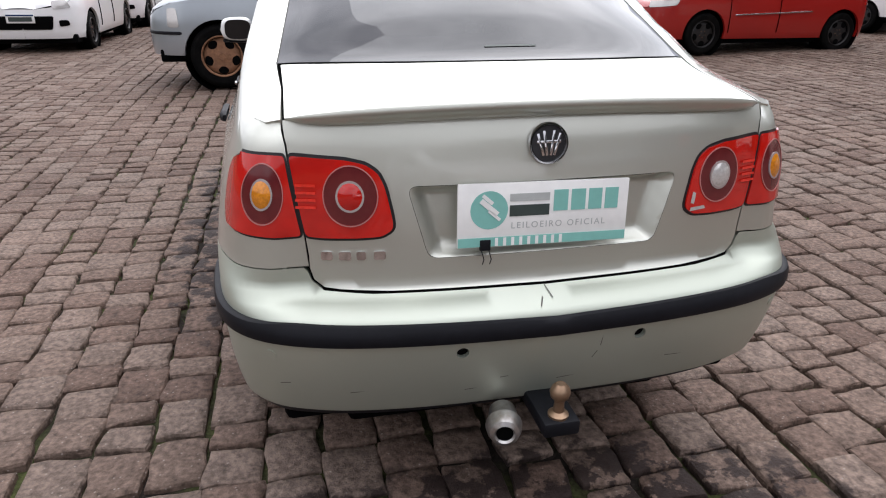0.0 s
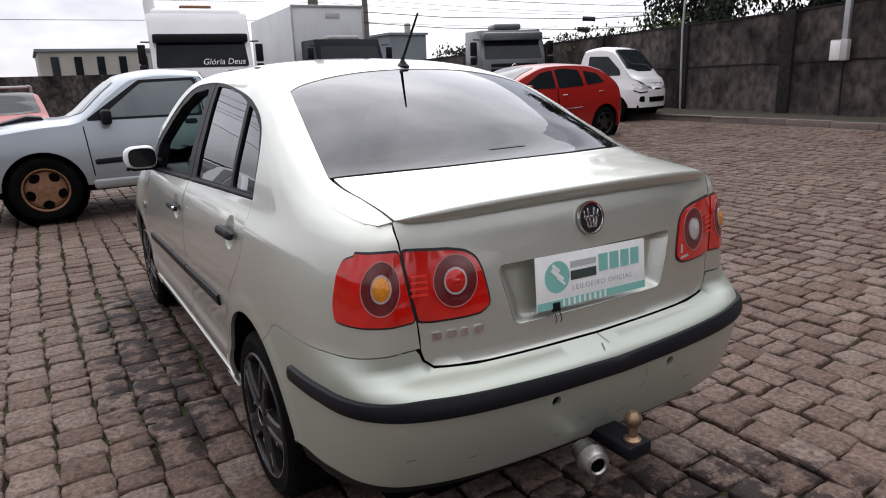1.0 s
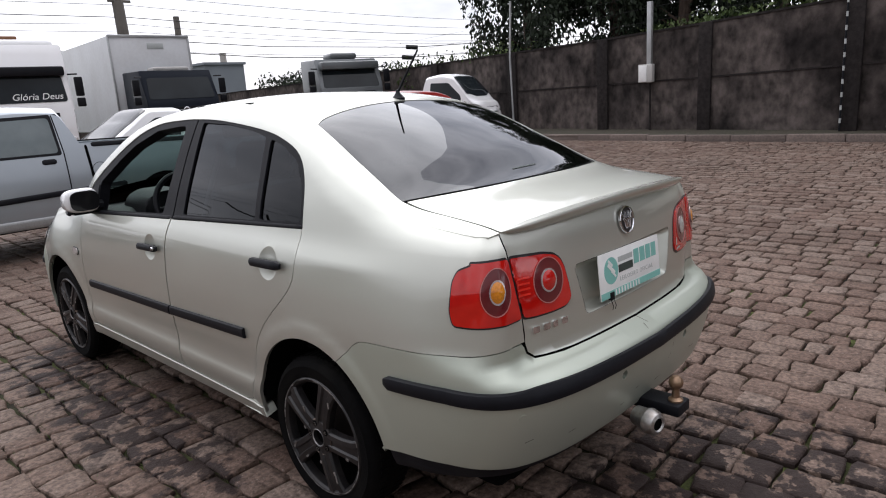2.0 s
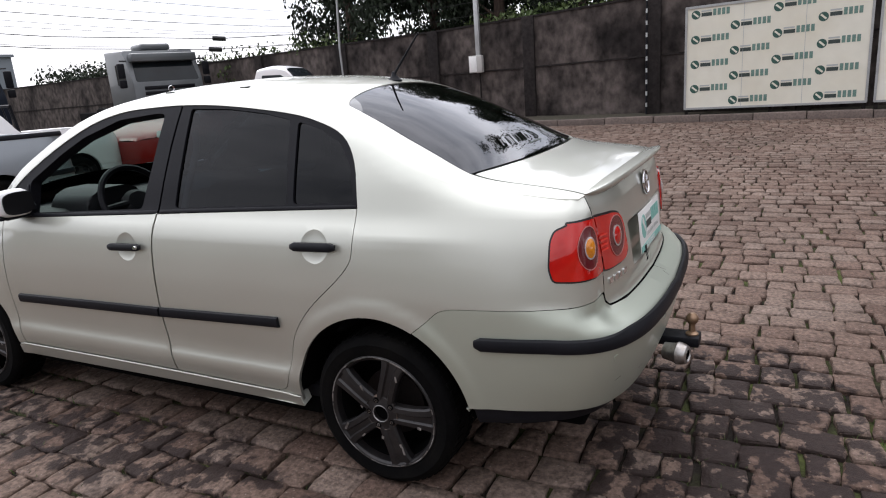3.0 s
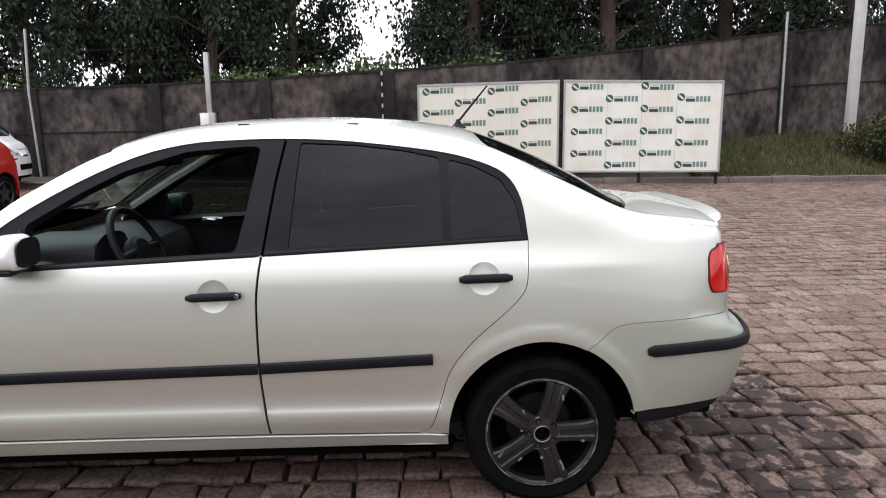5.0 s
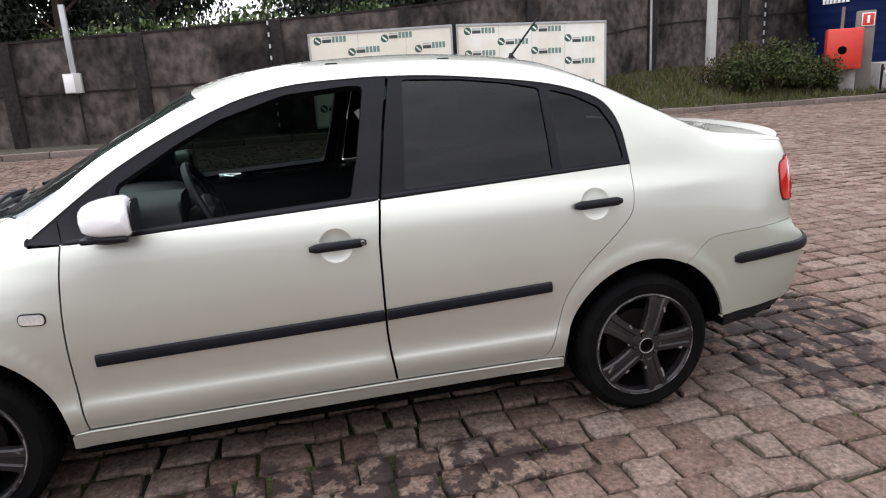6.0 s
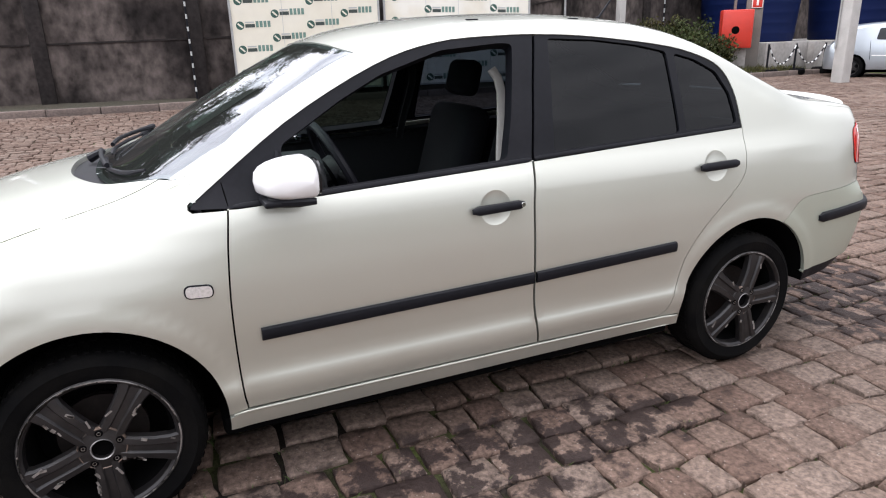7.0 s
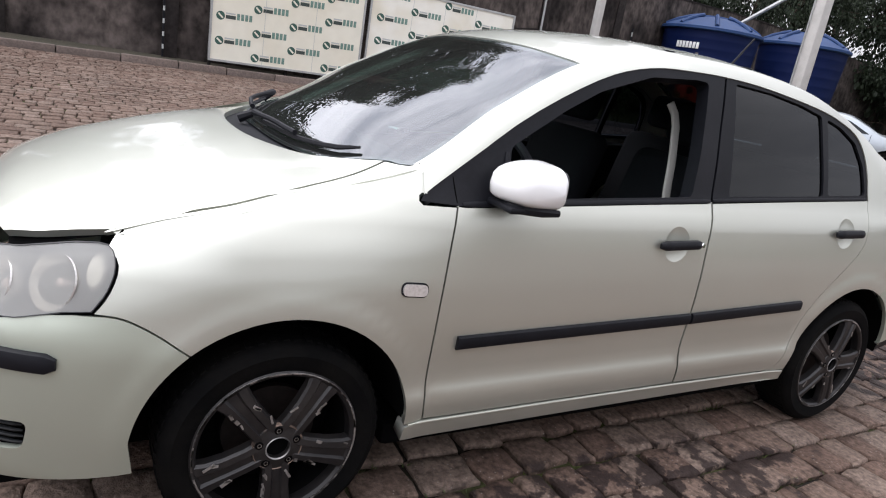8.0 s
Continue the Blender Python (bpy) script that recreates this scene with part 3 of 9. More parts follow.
class Body:
    """A vehicle's skin: an outline seen from above, pushed inwards by height, and a top between two side rails."""

    def __init__(self, plan, stations, rail, crown, arches=(), power=(2.3, 0.72)):
        pts = np.array(bowed(plan, 40))
        seg = np.r_[0, np.cumsum(np.linalg.norm(np.diff(pts, axis=0), axis=1))]
        self.length = seg[-1]
        self.s, self.pts = seg, pts
        tan = np.gradient(pts, seg, axis=0)
        tan /= np.linalg.norm(tan, axis=1)[:, None]
        self.nrm = np.stack([tan[:, 1], -tan[:, 0]], 1)
        self.turn = [i for i in range(len(pts)) if pts[i, 0] > 0.93 * pts[:, 0].max()]
        self.stations = [(self.u(y), spline(*zip(*prof))) if not isinstance(y, str) else (0.0 if y == "rear" else self.length, spline(*zip(*prof))) for y, prof in stations]
        self.arches, self.power = arches, power
        self.rail_z = spline(*zip(*rail))
        ry = np.linspace(rail[0][0], rail[-1][0], 160)
        places, _ = self.side(-1)(np.stack([self.u(ry), self.rail_z(ry)], 1))
        order = np.argsort(places[:, 1])
        self._ry, self._rx = places[order, 1], -places[order, 0]
        self.crown = spline(*zip(*crown))

    def u(self, y):
        """The way along the outline from the middle of the rear to where the side reaches y."""
        ys = self.pts[:, 1]
        k = np.maximum.accumulate(ys + 1e-9 * np.arange(len(ys)))
        return np.interp(y, k, self.s)

    def ux(self, x, front=False):
        """The same for a half-width x on the rear, or on the front."""
        half = int(np.argmax(self.pts[:, 0]))
        if front:
            return np.interp(-np.asarray(x, float), -self.pts[half:, 0], self.s[half:])
        return np.interp(x, self.pts[: half + 1, 0], self.s[: half + 1])

    def inset(self, u, z):
        us = [s for s, _ in self.stations]
        vals = np.array([f(z) for _, f in self.stations])
        i = np.clip(np.searchsorted(us, u) - 1, 0, len(us) - 2)
        lo, hi = np.array(us)[i], np.array(us)[i + 1]
        t = np.clip((u - lo) / (hi - lo), 0, 1)
        j = np.arange(len(u))
        us = np.array(us)
        d = np.diff(vals, axis=0) / np.diff(us)[:, None]
        m = np.zeros_like(vals)
        a, b = d[:-1], d[1:]
        m[1:-1] = np.where(a * b > 0, 2 * a * b / np.where(np.abs(a + b) < 1e-12, 1.0, a + b), 0.0)
        h = hi - lo
        return ((2 * t ** 3 - 3 * t ** 2 + 1) * vals[i, j] + (t ** 3 - 2 * t ** 2 + t) * h * m[i, j] + (3 * t ** 2 - 2 * t ** 3) * vals[i + 1, j] + (t ** 3 - t ** 2) * h * m[i + 1, j])

    def _at(self, q):
        a = np.abs(q[:, 0])
        a = np.where(a > self.length, 2 * self.length - a, a)
        base = np.stack([np.interp(a, self.s, self.pts[:, k]) for k in (0, 1)], 1)
        nrm = np.stack([np.interp(a, self.s, self.nrm[:, k]) for k in (0, 1)], 1)
        nrm /= np.linalg.norm(nrm, axis=1)[:, None]
        d = self.inset(a, q[:, 1])
        for y0, z0, r0, swell in self.arches:
            r = np.hypot(base[:, 1] - y0, q[:, 1] - z0)
            d = d - swell * np.exp(-(np.abs((r - r0) / 0.042) ** 3.2)) * (base[:, 0] > 0.6)
        xy = base - nrm * d[:, None]
        sign = np.where((q[:, 0] < 0) ^ (np.abs(q[:, 0]) > self.length), -1.0, 1.0)
        return np.stack([xy[:, 0] * sign, xy[:, 1], q[:, 1]], 1)

    def side(self, sign=-1):
        """The skin as a surface of (way along the outline, height); negative ways lie on the left."""

        def surf(q):
            q = np.array(q, float)
            q[:, 0] = q[:, 0] * (1 if sign == 0 else sign)
            p, e = self._at(q), 2e-3
            du = self._at(q + [e, 0]) - self._at(q - [e, 0])
            dz = self._at(q + [0, e]) - self._at(q - [0, e])
            n = np.cross(du, dz)
            n /= np.linalg.norm(n, axis=1)[:, None] + 1e-12
            mid = np.stack([0 * p[:, 0], np.clip(p[:, 1], self.pts[:, 1].min() + 0.7, self.pts[:, 1].max() - 0.7), p[:, 2] - 0.05], 1)
            flip = ((p - mid) * n).sum(1) < 0
            n[flip] *= -1
            return p, n

        return surf

    def half(self, y):
        return np.interp(y, self._ry, self._rx)

    def z_top(self, x, y):
        w, zr = self.half(y), self.rail_z(y)
        s = np.clip(np.abs(x) / w, 0, 1)
        a, b = self.power
        return zr + (self.crown(y) - zr) * (1 - s ** a) ** b

    def top(self, q):
        """The upper skin as a surface of (x, y)."""
        q = np.array(q, float)
        x, y = q[:, 0], q[:, 1]
        w = self.half(y)
        x = np.clip(x, -w, w)
        p = np.stack([x, y, self.z_top(x, y)], 1)
        e = 2.5e-3
        xi = np.clip(x, -(w - 3 * e), w - 3 * e)
        gx = (self.z_top(xi + e, y) - self.z_top(xi - e, y)) / (2 * e)
        gy = (self.z_top(xi, y + e) - self.z_top(xi, y - e)) / (2 * e)
        n = np.stack([-gx, -gy, np.ones_like(gx)], 1)
        n /= np.linalg.norm(n, axis=1)[:, None]
        return p, n

    def yz(self, points):
        """(y, z) on the side as (way, z)."""
        return [(float(self.u(y)), z) for y, z in points]

    def rail(self, y0, y1, n=40, side=-1):
        return [(side * float(self.half(y)), float(y)) for y in np.linspace(y0, y1, n)]


def ribbon(surf, line, width, lift):
    """A thin band along a line on a surface."""
    l = np.array(dense(list(line) + [line[-1]], 0.02)[: 4000])
    d = np.gradient(l, axis=0)
    d /= np.linalg.norm(d, axis=1)[:, None] + 1e-9
    n2 = np.stack([-d[:, 1], d[:, 0]], 1)
    a, na = surf(l + n2 * width / 2)
    b, nb = surf(l - n2 * width / 2)
    co = np.concatenate([a + na * lift, b + nb * lift])
    k = len(l)
    faces = []
    for i in range(k - 1):
        g = np.cross(co[i + 1] - co[i], co[k + i] - co[i])
        faces.append((i, i + 1, k + i + 1, k + i) if g @ na[i] > 0 else (i, k + i, k + i + 1, i + 1))
    return co, faces, np.concatenate([na, nb])


def moulding(surf, line, width, height, lift=0.0, ends=True):
    """A rounded bar along a line on a surface."""
    l = np.array(line, float)
    fine = [l[0]]
    for a, b in zip(l, l[1:]):
        n = max(1, int(np.linalg.norm(b - a) / 0.02))
        fine += [a + (b - a) * k / n for k in range(1, n + 1)]
    l = np.array(fine)
    d = np.gradient(l, axis=0)
    d /= np.linalg.norm(d, axis=1)[:, None] + 1e-9
    n2 = np.stack([-d[:, 1], d[:, 0]], 1)
    bm = bmesh.new()
    shape = [(-0.5, 0.0), (-0.5, 0.45), (-0.42, 0.8), (-0.2, 1.0), (0.2, 1.0), (0.42, 0.8), (0.5, 0.45), (0.5, 0.0)]
    rings = []
    for i in range(len(l)):
        k = min(i, len(l) - 1 - i) * 0.02 if ends else 1
        sc = min(1.0, 0.55 + k / 0.04)
        ring = []
        for a, h in shape:
            p, n = surf((l[i] + n2[i] * a * width * sc)[None])
            ring.append(bm.verts.new(Vector(p[0] + n[0] * (lift + h * height * min(1.0, 0.5 + k / 0.03)))))
        rings.append(ring)
    for a, b in zip(rings, rings[1:]):
        for i in range(len(shape) - 1):
            bm.faces.new((a[i], a[i + 1], b[i + 1], b[i]))
    bm.faces.new(rings[0])
    bm.faces.new(rings[-1][::-1])
    return bm


def disc(cx, cz, r, n=28, squash=1.0):
    return [(cx + r * math.cos(2 * math.pi * k / n), cz + squash * r * math.sin(2 * math.pi * k / n)) for k in range(n)]


def rounded(points, r, n=5):
    """An outline with its corners rounded."""
    out, p = [], [np.array(q, float) for q in points]
    for i in range(len(p)):
        a, b, c = p[i - 1], p[i], p[(i + 1) % len(p)]
        u, v = a - b, c - b
        k = min(r, 0.45 * np.linalg.norm(u), 0.45 * np.linalg.norm(v))
        s, e = b + u / np.linalg.norm(u) * k, b + v / np.linalg.norm(v) * k
        out += [tuple((1 - t) ** 2 * s + 2 * t * (1 - t) * b + t * t * e) for t in np.linspace(0, 1, n)]
    return out


def ground_z(x, y):
    """The yard: level under the car, rising gently towards the long wall."""
    return max(0.0, x - 2.5) * 0.0215 * (1 + 0.03 * min(max(y, -14.0), 14.0))

# ---- the yard ----
WALL = [(17.6, 42.0), (14.83, 20.0), (13.47, 9.75), (13.08, 6.7), (12.74, 4.05), (12.38, 1.2), (12.12, -1.6), (12.95, -4.9), (14.16, -8.85), (15.08, -12.45), (15.95, -16.0), (17.5, -22.0), (18.8, -27.0)]
WALL_TOP = [2.2, 2.35, 2.48, 2.52, 2.60, 2.72, 2.86, 3.22, 3.72, 4.08, 4.45, 4.7, 4.8]
WALL_BASE = [0.0, 0.2, 0.25, 0.25, 0.22, 0.2, 0.15, 0.4, 0.9, 0.9, 0.8, 0.5, 0.4]


def thick_line(bm, a, b, za, zb, low_a, low_b, thick):
    """A wall piece between two plan points, with its own top and foot at each end."""
    d = Vector((b[0] - a[0], b[1] - a[1], 0)).normalized()
    n = Vector((d.y, -d.x, 0)) * thick / 2
    vs = []
    for p, z0, z1 in ((a, low_a, za), (b, low_b, zb)):
        for s in (-1, 1):
            for z in (z0, z1):
                vs.append(bm.verts.new(Vector((p[0], p[1], z)) + n * s))
    for q in ((0, 1, 3, 2), (4, 6, 7, 5), (0, 4, 5, 1), (2, 3, 7, 6), (1, 5, 7, 3), (0, 2, 6, 4)):
        bm.faces.new([vs[i] for i in q])


wall_east = empty("wall_east", "tall soot-stained rendered yard wall with concrete posts", "wall", kind="structure")
for i in range(len(WALL) - 1):
    bm = bmesh.new()
    thick_line(bm, WALL[i], WALL[i + 1], WALL_TOP[i], WALL_TOP[i + 1], WALL_BASE[i] - 0.4, WALL_BASE[i + 1] - 0.4, 0.16)
    part("panel", bm, CONCRETE_WALL, wall_east, smooth=0)
    # a shallow ledge where two lifts of render meet
    bm = bmesh.new()
    k = 0.50
    za, zb = (WALL_BASE[j] + 0.1 + (WALL_TOP[j] - WALL_BASE[j]) * k for j in (i, i + 1))
    thick_line(bm, WALL[i], WALL[i + 1], za, zb, za - 0.035, zb - 0.035, 0.20)
    part("ledge", bm, CONCRETE_POST, wall_east, smooth=0)
    bm = bmesh.new()
    thick_line(bm, WALL[i], WALL[i + 1], WALL_TOP[i] + 0.035, WALL_TOP[i + 1] + 0.035, WALL_TOP[i] - 0.01, WALL_TOP[i + 1] - 0.01, 0.21)
    part("coping", bm, CONCRETE_POST, wall_east, smooth=0)
posts = [(WALL[i], WALL_TOP[i], WALL_BASE[i]) for i in range(2, 10)] + [((13.95, 13.2), 2.43, 0.2), ((14.35, 16.4), 2.4, 0.2)]
for (x, y), z, low in posts:
    bm = bmesh.new()
    box(bm, (x - 0.17, y - 0.14, low - 0.4), (x + 0.12, y + 0.14, z + 0.02), 0.015)
    part("post", bm, CONCRETE_POST, wall_east, "dark concrete post")

# other sides of the yard
wall_north = empty("wall_north", "low dark yard wall behind the parked trucks", "wall", kind="structure")
for a, b in (((-60, 33), (-20, 32)), ((-20, 32), (17.6, 42.0))):
    bm = bmesh.new()
    thick_line(bm, a, b, 2.05, 2.3, -0.6, -0.6, 0.2)
    part("panel", bm, CONCRETE_WALL, wall_north, smooth=0)
# Unseen wall, added to give the side windows a dark horizon to reflect.
wall_west_added = empty("wall_west_added", "plain rendered wall added to close the yard", "wall", kind="structure")
bm = bmesh.new()
thick_line(bm, (-34, 33), (-34, -40), 3.2, 3.2, -0.6, -0.6, 0.2)
part("panel", bm, CONCRETE_WALL, wall_west_added, smooth=0)
wall_south = empty("wall_south", "plain rendered wall added to close the yard", "wall", kind="structure")
bm = bmesh.new()
thick_line(bm, (-34, -40), (18.8, -36), 3.0, 4.0, -0.6, -0.6, 0.2)
thick_line(bm, (18.8, -27), (18.8, -36), 4.8, 4.0, -0.6, -0.6, 0.2)
part("panel", bm, CONCRETE_WALL, wall_south, smooth=0)

# ground sheet, just under the stones
xs = [-900, -300, -100, -50, -30, -20, -14, -10, *np.arange(-8, 20.1, 1.0), 24, 30, 50, 100, 300, 900]
ys = [-900, -300, -100, -50, -36, -30, *np.arange(-26, 30.1, 2.0), 36, 44, 60, 100, 300, 900]
gv = [(x, y, ground_z(min(x, 12.0), y) - 0.026) for x in xs for y in ys]
ny = len(ys)
gf = [(i * ny + j, (i + 1) * ny + j, (i + 1) * ny + j + 1, i * ny + j + 1) for i in range(len(xs) - 1) for j in range(ny - 1)]
me = bpy.data.meshes.new("ground")
me.from_pydata(gv, [], gf)
tagged(mesh_part("ground", me, JOINT, None), "dark mossy soil showing in the joints between cobbles", "ground", kind="structure")

# kerb
kerb = empty("kerb", "worn concrete kerb along the foot of the yard wall", "kerb", kind="structure")
random.seed(5)
y = -17.0
while y < 12.5:
    ln = random.uniform(0.85, 1.05)
    bm = bmesh.new()
    x = 11.62 + 0.02 * (y > 2) * (y - 2)
    z = ground_z(x, y + ln / 2)
    box(bm, (x, y + 0.006, z - 0.15), (x + 0.14, y + ln - 0.006, z + 0.125 + random.uniform(-0.01, 0.01)), 0.018)
    part("kerb_stone", bm, KERB, kerb)
    y += ln
# strip of soil behind the kerb, rising to a grassy bank
bank = []
by = list(np.arange(-17, 13.01, 0.5))


def wall_x(y):
    return float(np.interp(y, [p[1] for p in WALL[::-1]], [p[0] for p in WALL[::-1]]))


def bank_z(x, y):
    """Height of the soil between the kerb and the wall."""
    z0 = ground_z(11.7, y) + 0.10
    rise = float(np.interp(y, [-16.5, -14.0, -11, -8.8, -6.6, -5.6], [0.25, 0.65, 0.95, 1.0, 0.75, 0.06]))
    t = min(max((x - 11.7) / max(wall_x(y) - 11.7, 0.1), 0), 1.4)
    return z0 + rise * min(t, 1.15) ** 1.2


for y in by:
    for k in range(13):
        x = 11.7 + (wall_x(y) + 0.3 - 11.7) * k / 12
        bank.append((x, y, bank_z(x, y) + 0.02 * noise.noise((x * 2, y * 2, 0))))
bf = [(i * 13 + j, (i + 1) * 13 + j, (i + 1) * 13 + j + 1, i * 13 + j + 1) for i in range(len(by) - 1) for j in range(12)]
me = bpy.data.meshes.new("bank")
me.from_pydata(bank, [], bf)
me.polygons.foreach_set("use_smooth", [True] * len(bf))
tagged(mesh_part("bank", me, SOIL, None), "grassy soil bank at the foot of the wall", "bank", kind="structure")


def blades(name, spots, mat, label, category, height=(0.05, 0.16), width=0.006, kind="stuff", lean=0.5, seed=1):
    """Many small blades of grass in one mesh."""
    rng = np.random.default_rng(seed)
    n = len(spots)
    p = np.array(spots)
    a = rng.uniform(0, 2 * np.pi, n)
    h = rng.uniform(*height, n)
    w = np.stack([np.cos(a), np.sin(a), 0 * a], 1) * width
    b = a + rng.uniform(-1, 1, n)
    tip = np.stack([np.cos(b) * lean * h, np.sin(b) * lean * h, h], 1)
    mid = tip * [0.35, 0.35, 0.6]
    co = np.stack([p - w, p + w, p + mid + w * 0.8, p + mid - w * 0.8, p + tip], 1).reshape(-1, 3)
    k = np.arange(n)[:, None] * 5
    faces = np.concatenate([k + [0, 1, 2], k + [0, 2, 3], k + [3, 2, 4]], 0).tolist()
    me = bpy.data.meshes.new(name)
    me.from_pydata(co.tolist(), [], faces)
    return tagged(mesh_part(name, me, mat, None), label, category, kind=kind)


rng = np.random.default_rng(3)
spots = []
while len(spots) < 14000:
    y = rng.uniform(-16, -5.7)
    x = rng.uniform(11.76, wall_x(y) - 0.1)
    spots.append((x, y, bank_z(x, y) - 0.01))
blades("grass", spots, GRASS, "rough tufted grass on the bank", "grass", (0.05, 0.20), 0.010, seed=2)


def leaf_cloud(bm_name, centres, radius, count, size, mat, parent, seed, squash=0.8, droop=0.6, label=""):
    """Leaves scattered in clumps, one mesh."""
    rng = np.random.default_rng(seed)
    c = np.array(centres, float)
    r = np.broadcast_to(np.array(radius, float), (len(c),))
    pick = rng.integers(0, len(c), count)
    d = rng.normal(size=(count, 3))
    d /= np.linalg.norm(d, axis=1)[:, None]
    p = c[pick] + d * (r[pick] * rng.uniform(0.15, 1.0, count) ** 0.6)[:, None] * [1, 1, squash]
    a = rng.normal(size=(count, 3))
    a[:, 2] -= droop * 2
    a /= np.linalg.norm(a, axis=1)[:, None]
    b = np.cross(a, rng.normal(size=(count, 3)))
    b /= np.linalg.norm(b, axis=1)[:, None]
    ln = size * rng.uniform(0.6, 1.4, count)[:, None]
    wd = ln * 0.27
    co = np.stack([p, p + a * ln * 0.5 + b * wd, p + a * ln, p + a * ln * 0.5 - b * wd], 1).reshape(-1, 3)
    k = np.arange(count)[:, None] * 4
    me = bpy.data.meshes.new(bm_name)
    me.from_pydata(co.tolist(), [], (k + [0, 1, 2, 3]).tolist())
    return mesh_part(bm_name, me, mat, parent, label)


# hoardings with printed marks
def hoarding(a, b, low, high_a, high_b, sheet_mat, label, logos, seed):
    ob = empty("hoarding", label, "billboard", group="hoardings along the wall")
    A, Bv = Vector((a[0], a[1], 0)), Vector((b[0], b[1], 0))
    d = (Bv - A)
    L = d.length
    d.normalize()
    n = Vector((d.y, -d.x, 0))
    if n.x > 0:
        n = -n
    M = Matrix(((d.x, n.x, 0, A.x), (d.y, n.y, 0, A.y), (0, 0, 1, 0), (0, 0, 0, 1)))
    top = lambda s: high_a + (high_b - high_a) * s / L  # noqa: E731

    def slab(name, s0, s1, z0, z1, d0, d1, mat, under=None, skew=True):
        bm = bmesh.new()
        vs = box(bm, (s0, d0, 0), (s1, d1, 1))
        for v in vs:
            up = (top(v.co.x) - high_a) if skew else 0
            v.co.z = (z0 if v.co.z < 0.5 else z1) + up * ((z0 if v.co.z < 0.5 else z1) - low) / (high_a - low)
        bmesh.ops.transform(bm, matrix=M, verts=bm.verts)
        return part(name, bm, mat, under or ob, smooth=0)

    slab("sheet", 0.0, L, low, high_a, 0.0, 0.03, sheet_mat)
    for k in (1 / 3, 2 / 3) if seed == 1 else (0.28, 0.5, 0.72):
        slab("sheet_seam", L * k - 0.004, L * k + 0.004, low + 0.03, high_a - 0.03, 0.0305, 0.0335, INK_GREY)
    slab("edge_rail", 0, L, high_a - 0.035, high_a + 0.01, -0.02, 0.05, GALVANISED)
    slab("edge_rail", 0, L, low - 0.01, low + 0.03, -0.02, 0.05, GALVANISED)
    slab("edge_rail", -0.01, 0.03, low, high_a, -0.02, 0.052, GALVANISED)
    slab("edge_rail", L - 0.03, L + 0.01, low, high_a, -0.02, 0.052, GALVANISED)
    for s in (0.03, L / 2, L - 0.03):
        slab("leg", s - 0.03, s + 0.03, 0.05, high_a - 0.1, -0.08, -0.025, CONCRETE_POST, skew=False)
    rng = random.Random(seed)
    cols = [0.03, 0.257, 0.49, 0.725] if seed == 1 else [0.045, 0.267, 0.49, 0.717]
    for c, fx in enumerate(cols):
        for r in range(4):
            if (c, r) in logos:
                continue
            fz = 0.072 + 0.24 * r + (0.127 if c % 2 else 0.0)
            s0, z0 = fx * L, high_a - fz * (high_a - low) - 0.01
            mark = empty("printed_mark", "", "")
            mark.parent = ob
            bm = bmesh.new()
            lathe(bm, [(0.0, 0.002), (0.082, 0.002), (0.082, -0.002)], 22, M @ Matrix.Translation((s0 + 0.09, 0.032, z0)) @ pose(0, 0, 0, -90, 0, 0))
            part("disc", bm, INK_GREEN, mark, smooth=0)
            bm = bmesh.new()
            box(bm, (-0.06, 0.0335, -0.016), (0.06, 0.0365, 0.016), m=M @ Matrix.Translation((s0 + 0.09, 0, z0)) @ pose(0, 0, 0, 0, rng.choice((40, 42)), 0))
            part("slash", bm, sheet_mat, mark, smooth=0)
            slab("small_bar", s0 + 0.19, s0 + 0.37, z0 + 0.04, z0 + 0.068, 0.031, 0.0335, INK_GREY, mark)
            slab("small_bar", s0 + 0.19, s0 + 0.38, z0 - 0.045, z0 + 0.022, 0.031, 0.0335, INK_DARK, mark)
            for k in range(4):
                slab("word_bar", s0 + 0.40 + 0.079 * k, s0 + 0.457 + 0.079 * k, z0 - 0.045, z0 + 0.075, 0.031, 0.0335, INK_WORD, mark)
    return ob


hoarding((11.89, 0.53), (11.865, -2.60), 0.43, 2.38, 2.45, BOARD, "cream hoarding sheet with green printed marks on posts", {(0, 9)}, 1)
hoarding((11.865, -2.72), (11.26, -6.02), 0.43, 2.45, 2.36, BOARD_GLOSSY, "weathered white hoarding with streaks and worn green marks", {(0, 9)}, 2)

# poles at the wall
def pole(name, points, radius, mat, label, category="pole", segs=10):
    ob = empty(name, label, category)
    bm = bmesh.new()
    tube(bm, points, radius, segs)
    part("shaft", bm, mat, ob)
    return ob


service = pole("service_pole", [(12.72, 5.35, 0.2), (12.72, 5.35, 1.5)], 0.022, CONCRETE_POST, "thin grey conduit pole with a white meter box at the wall")
bm = bmesh.new()
box(bm, (12.67, 5.31, 1.45), (12.77, 5.42, 3.22), 0.01)
part("upper_mast", bm, GALVANISED, service, "square galvanised upper mast")
bm = bmesh.new()
box(bm, (12.52, 5.21, 1.46), (12.66, 5.55, 1.86), 0.015)
mbox = part("meter_box", bm, POLE_WHITE, service, "stained white meter box")
bm = bmesh.new()
box(bm, (12.508, 5.34, 1.48), (12.521, 5.53, 1.84), 0.004)
part("box_door", bm, PLATE_WHITE, mbox)
pole("fence_pole", [(13.30, 9.72, 0.2), (13.30, 9.78, 2.4), (13.30, 9.70, 3.85)], 0.03, GALVANISED, "thin galvanised fence pole at the wall")
striped = empty("striped_rod", "thin black and white banded rod fixed to the wall post", "rod")
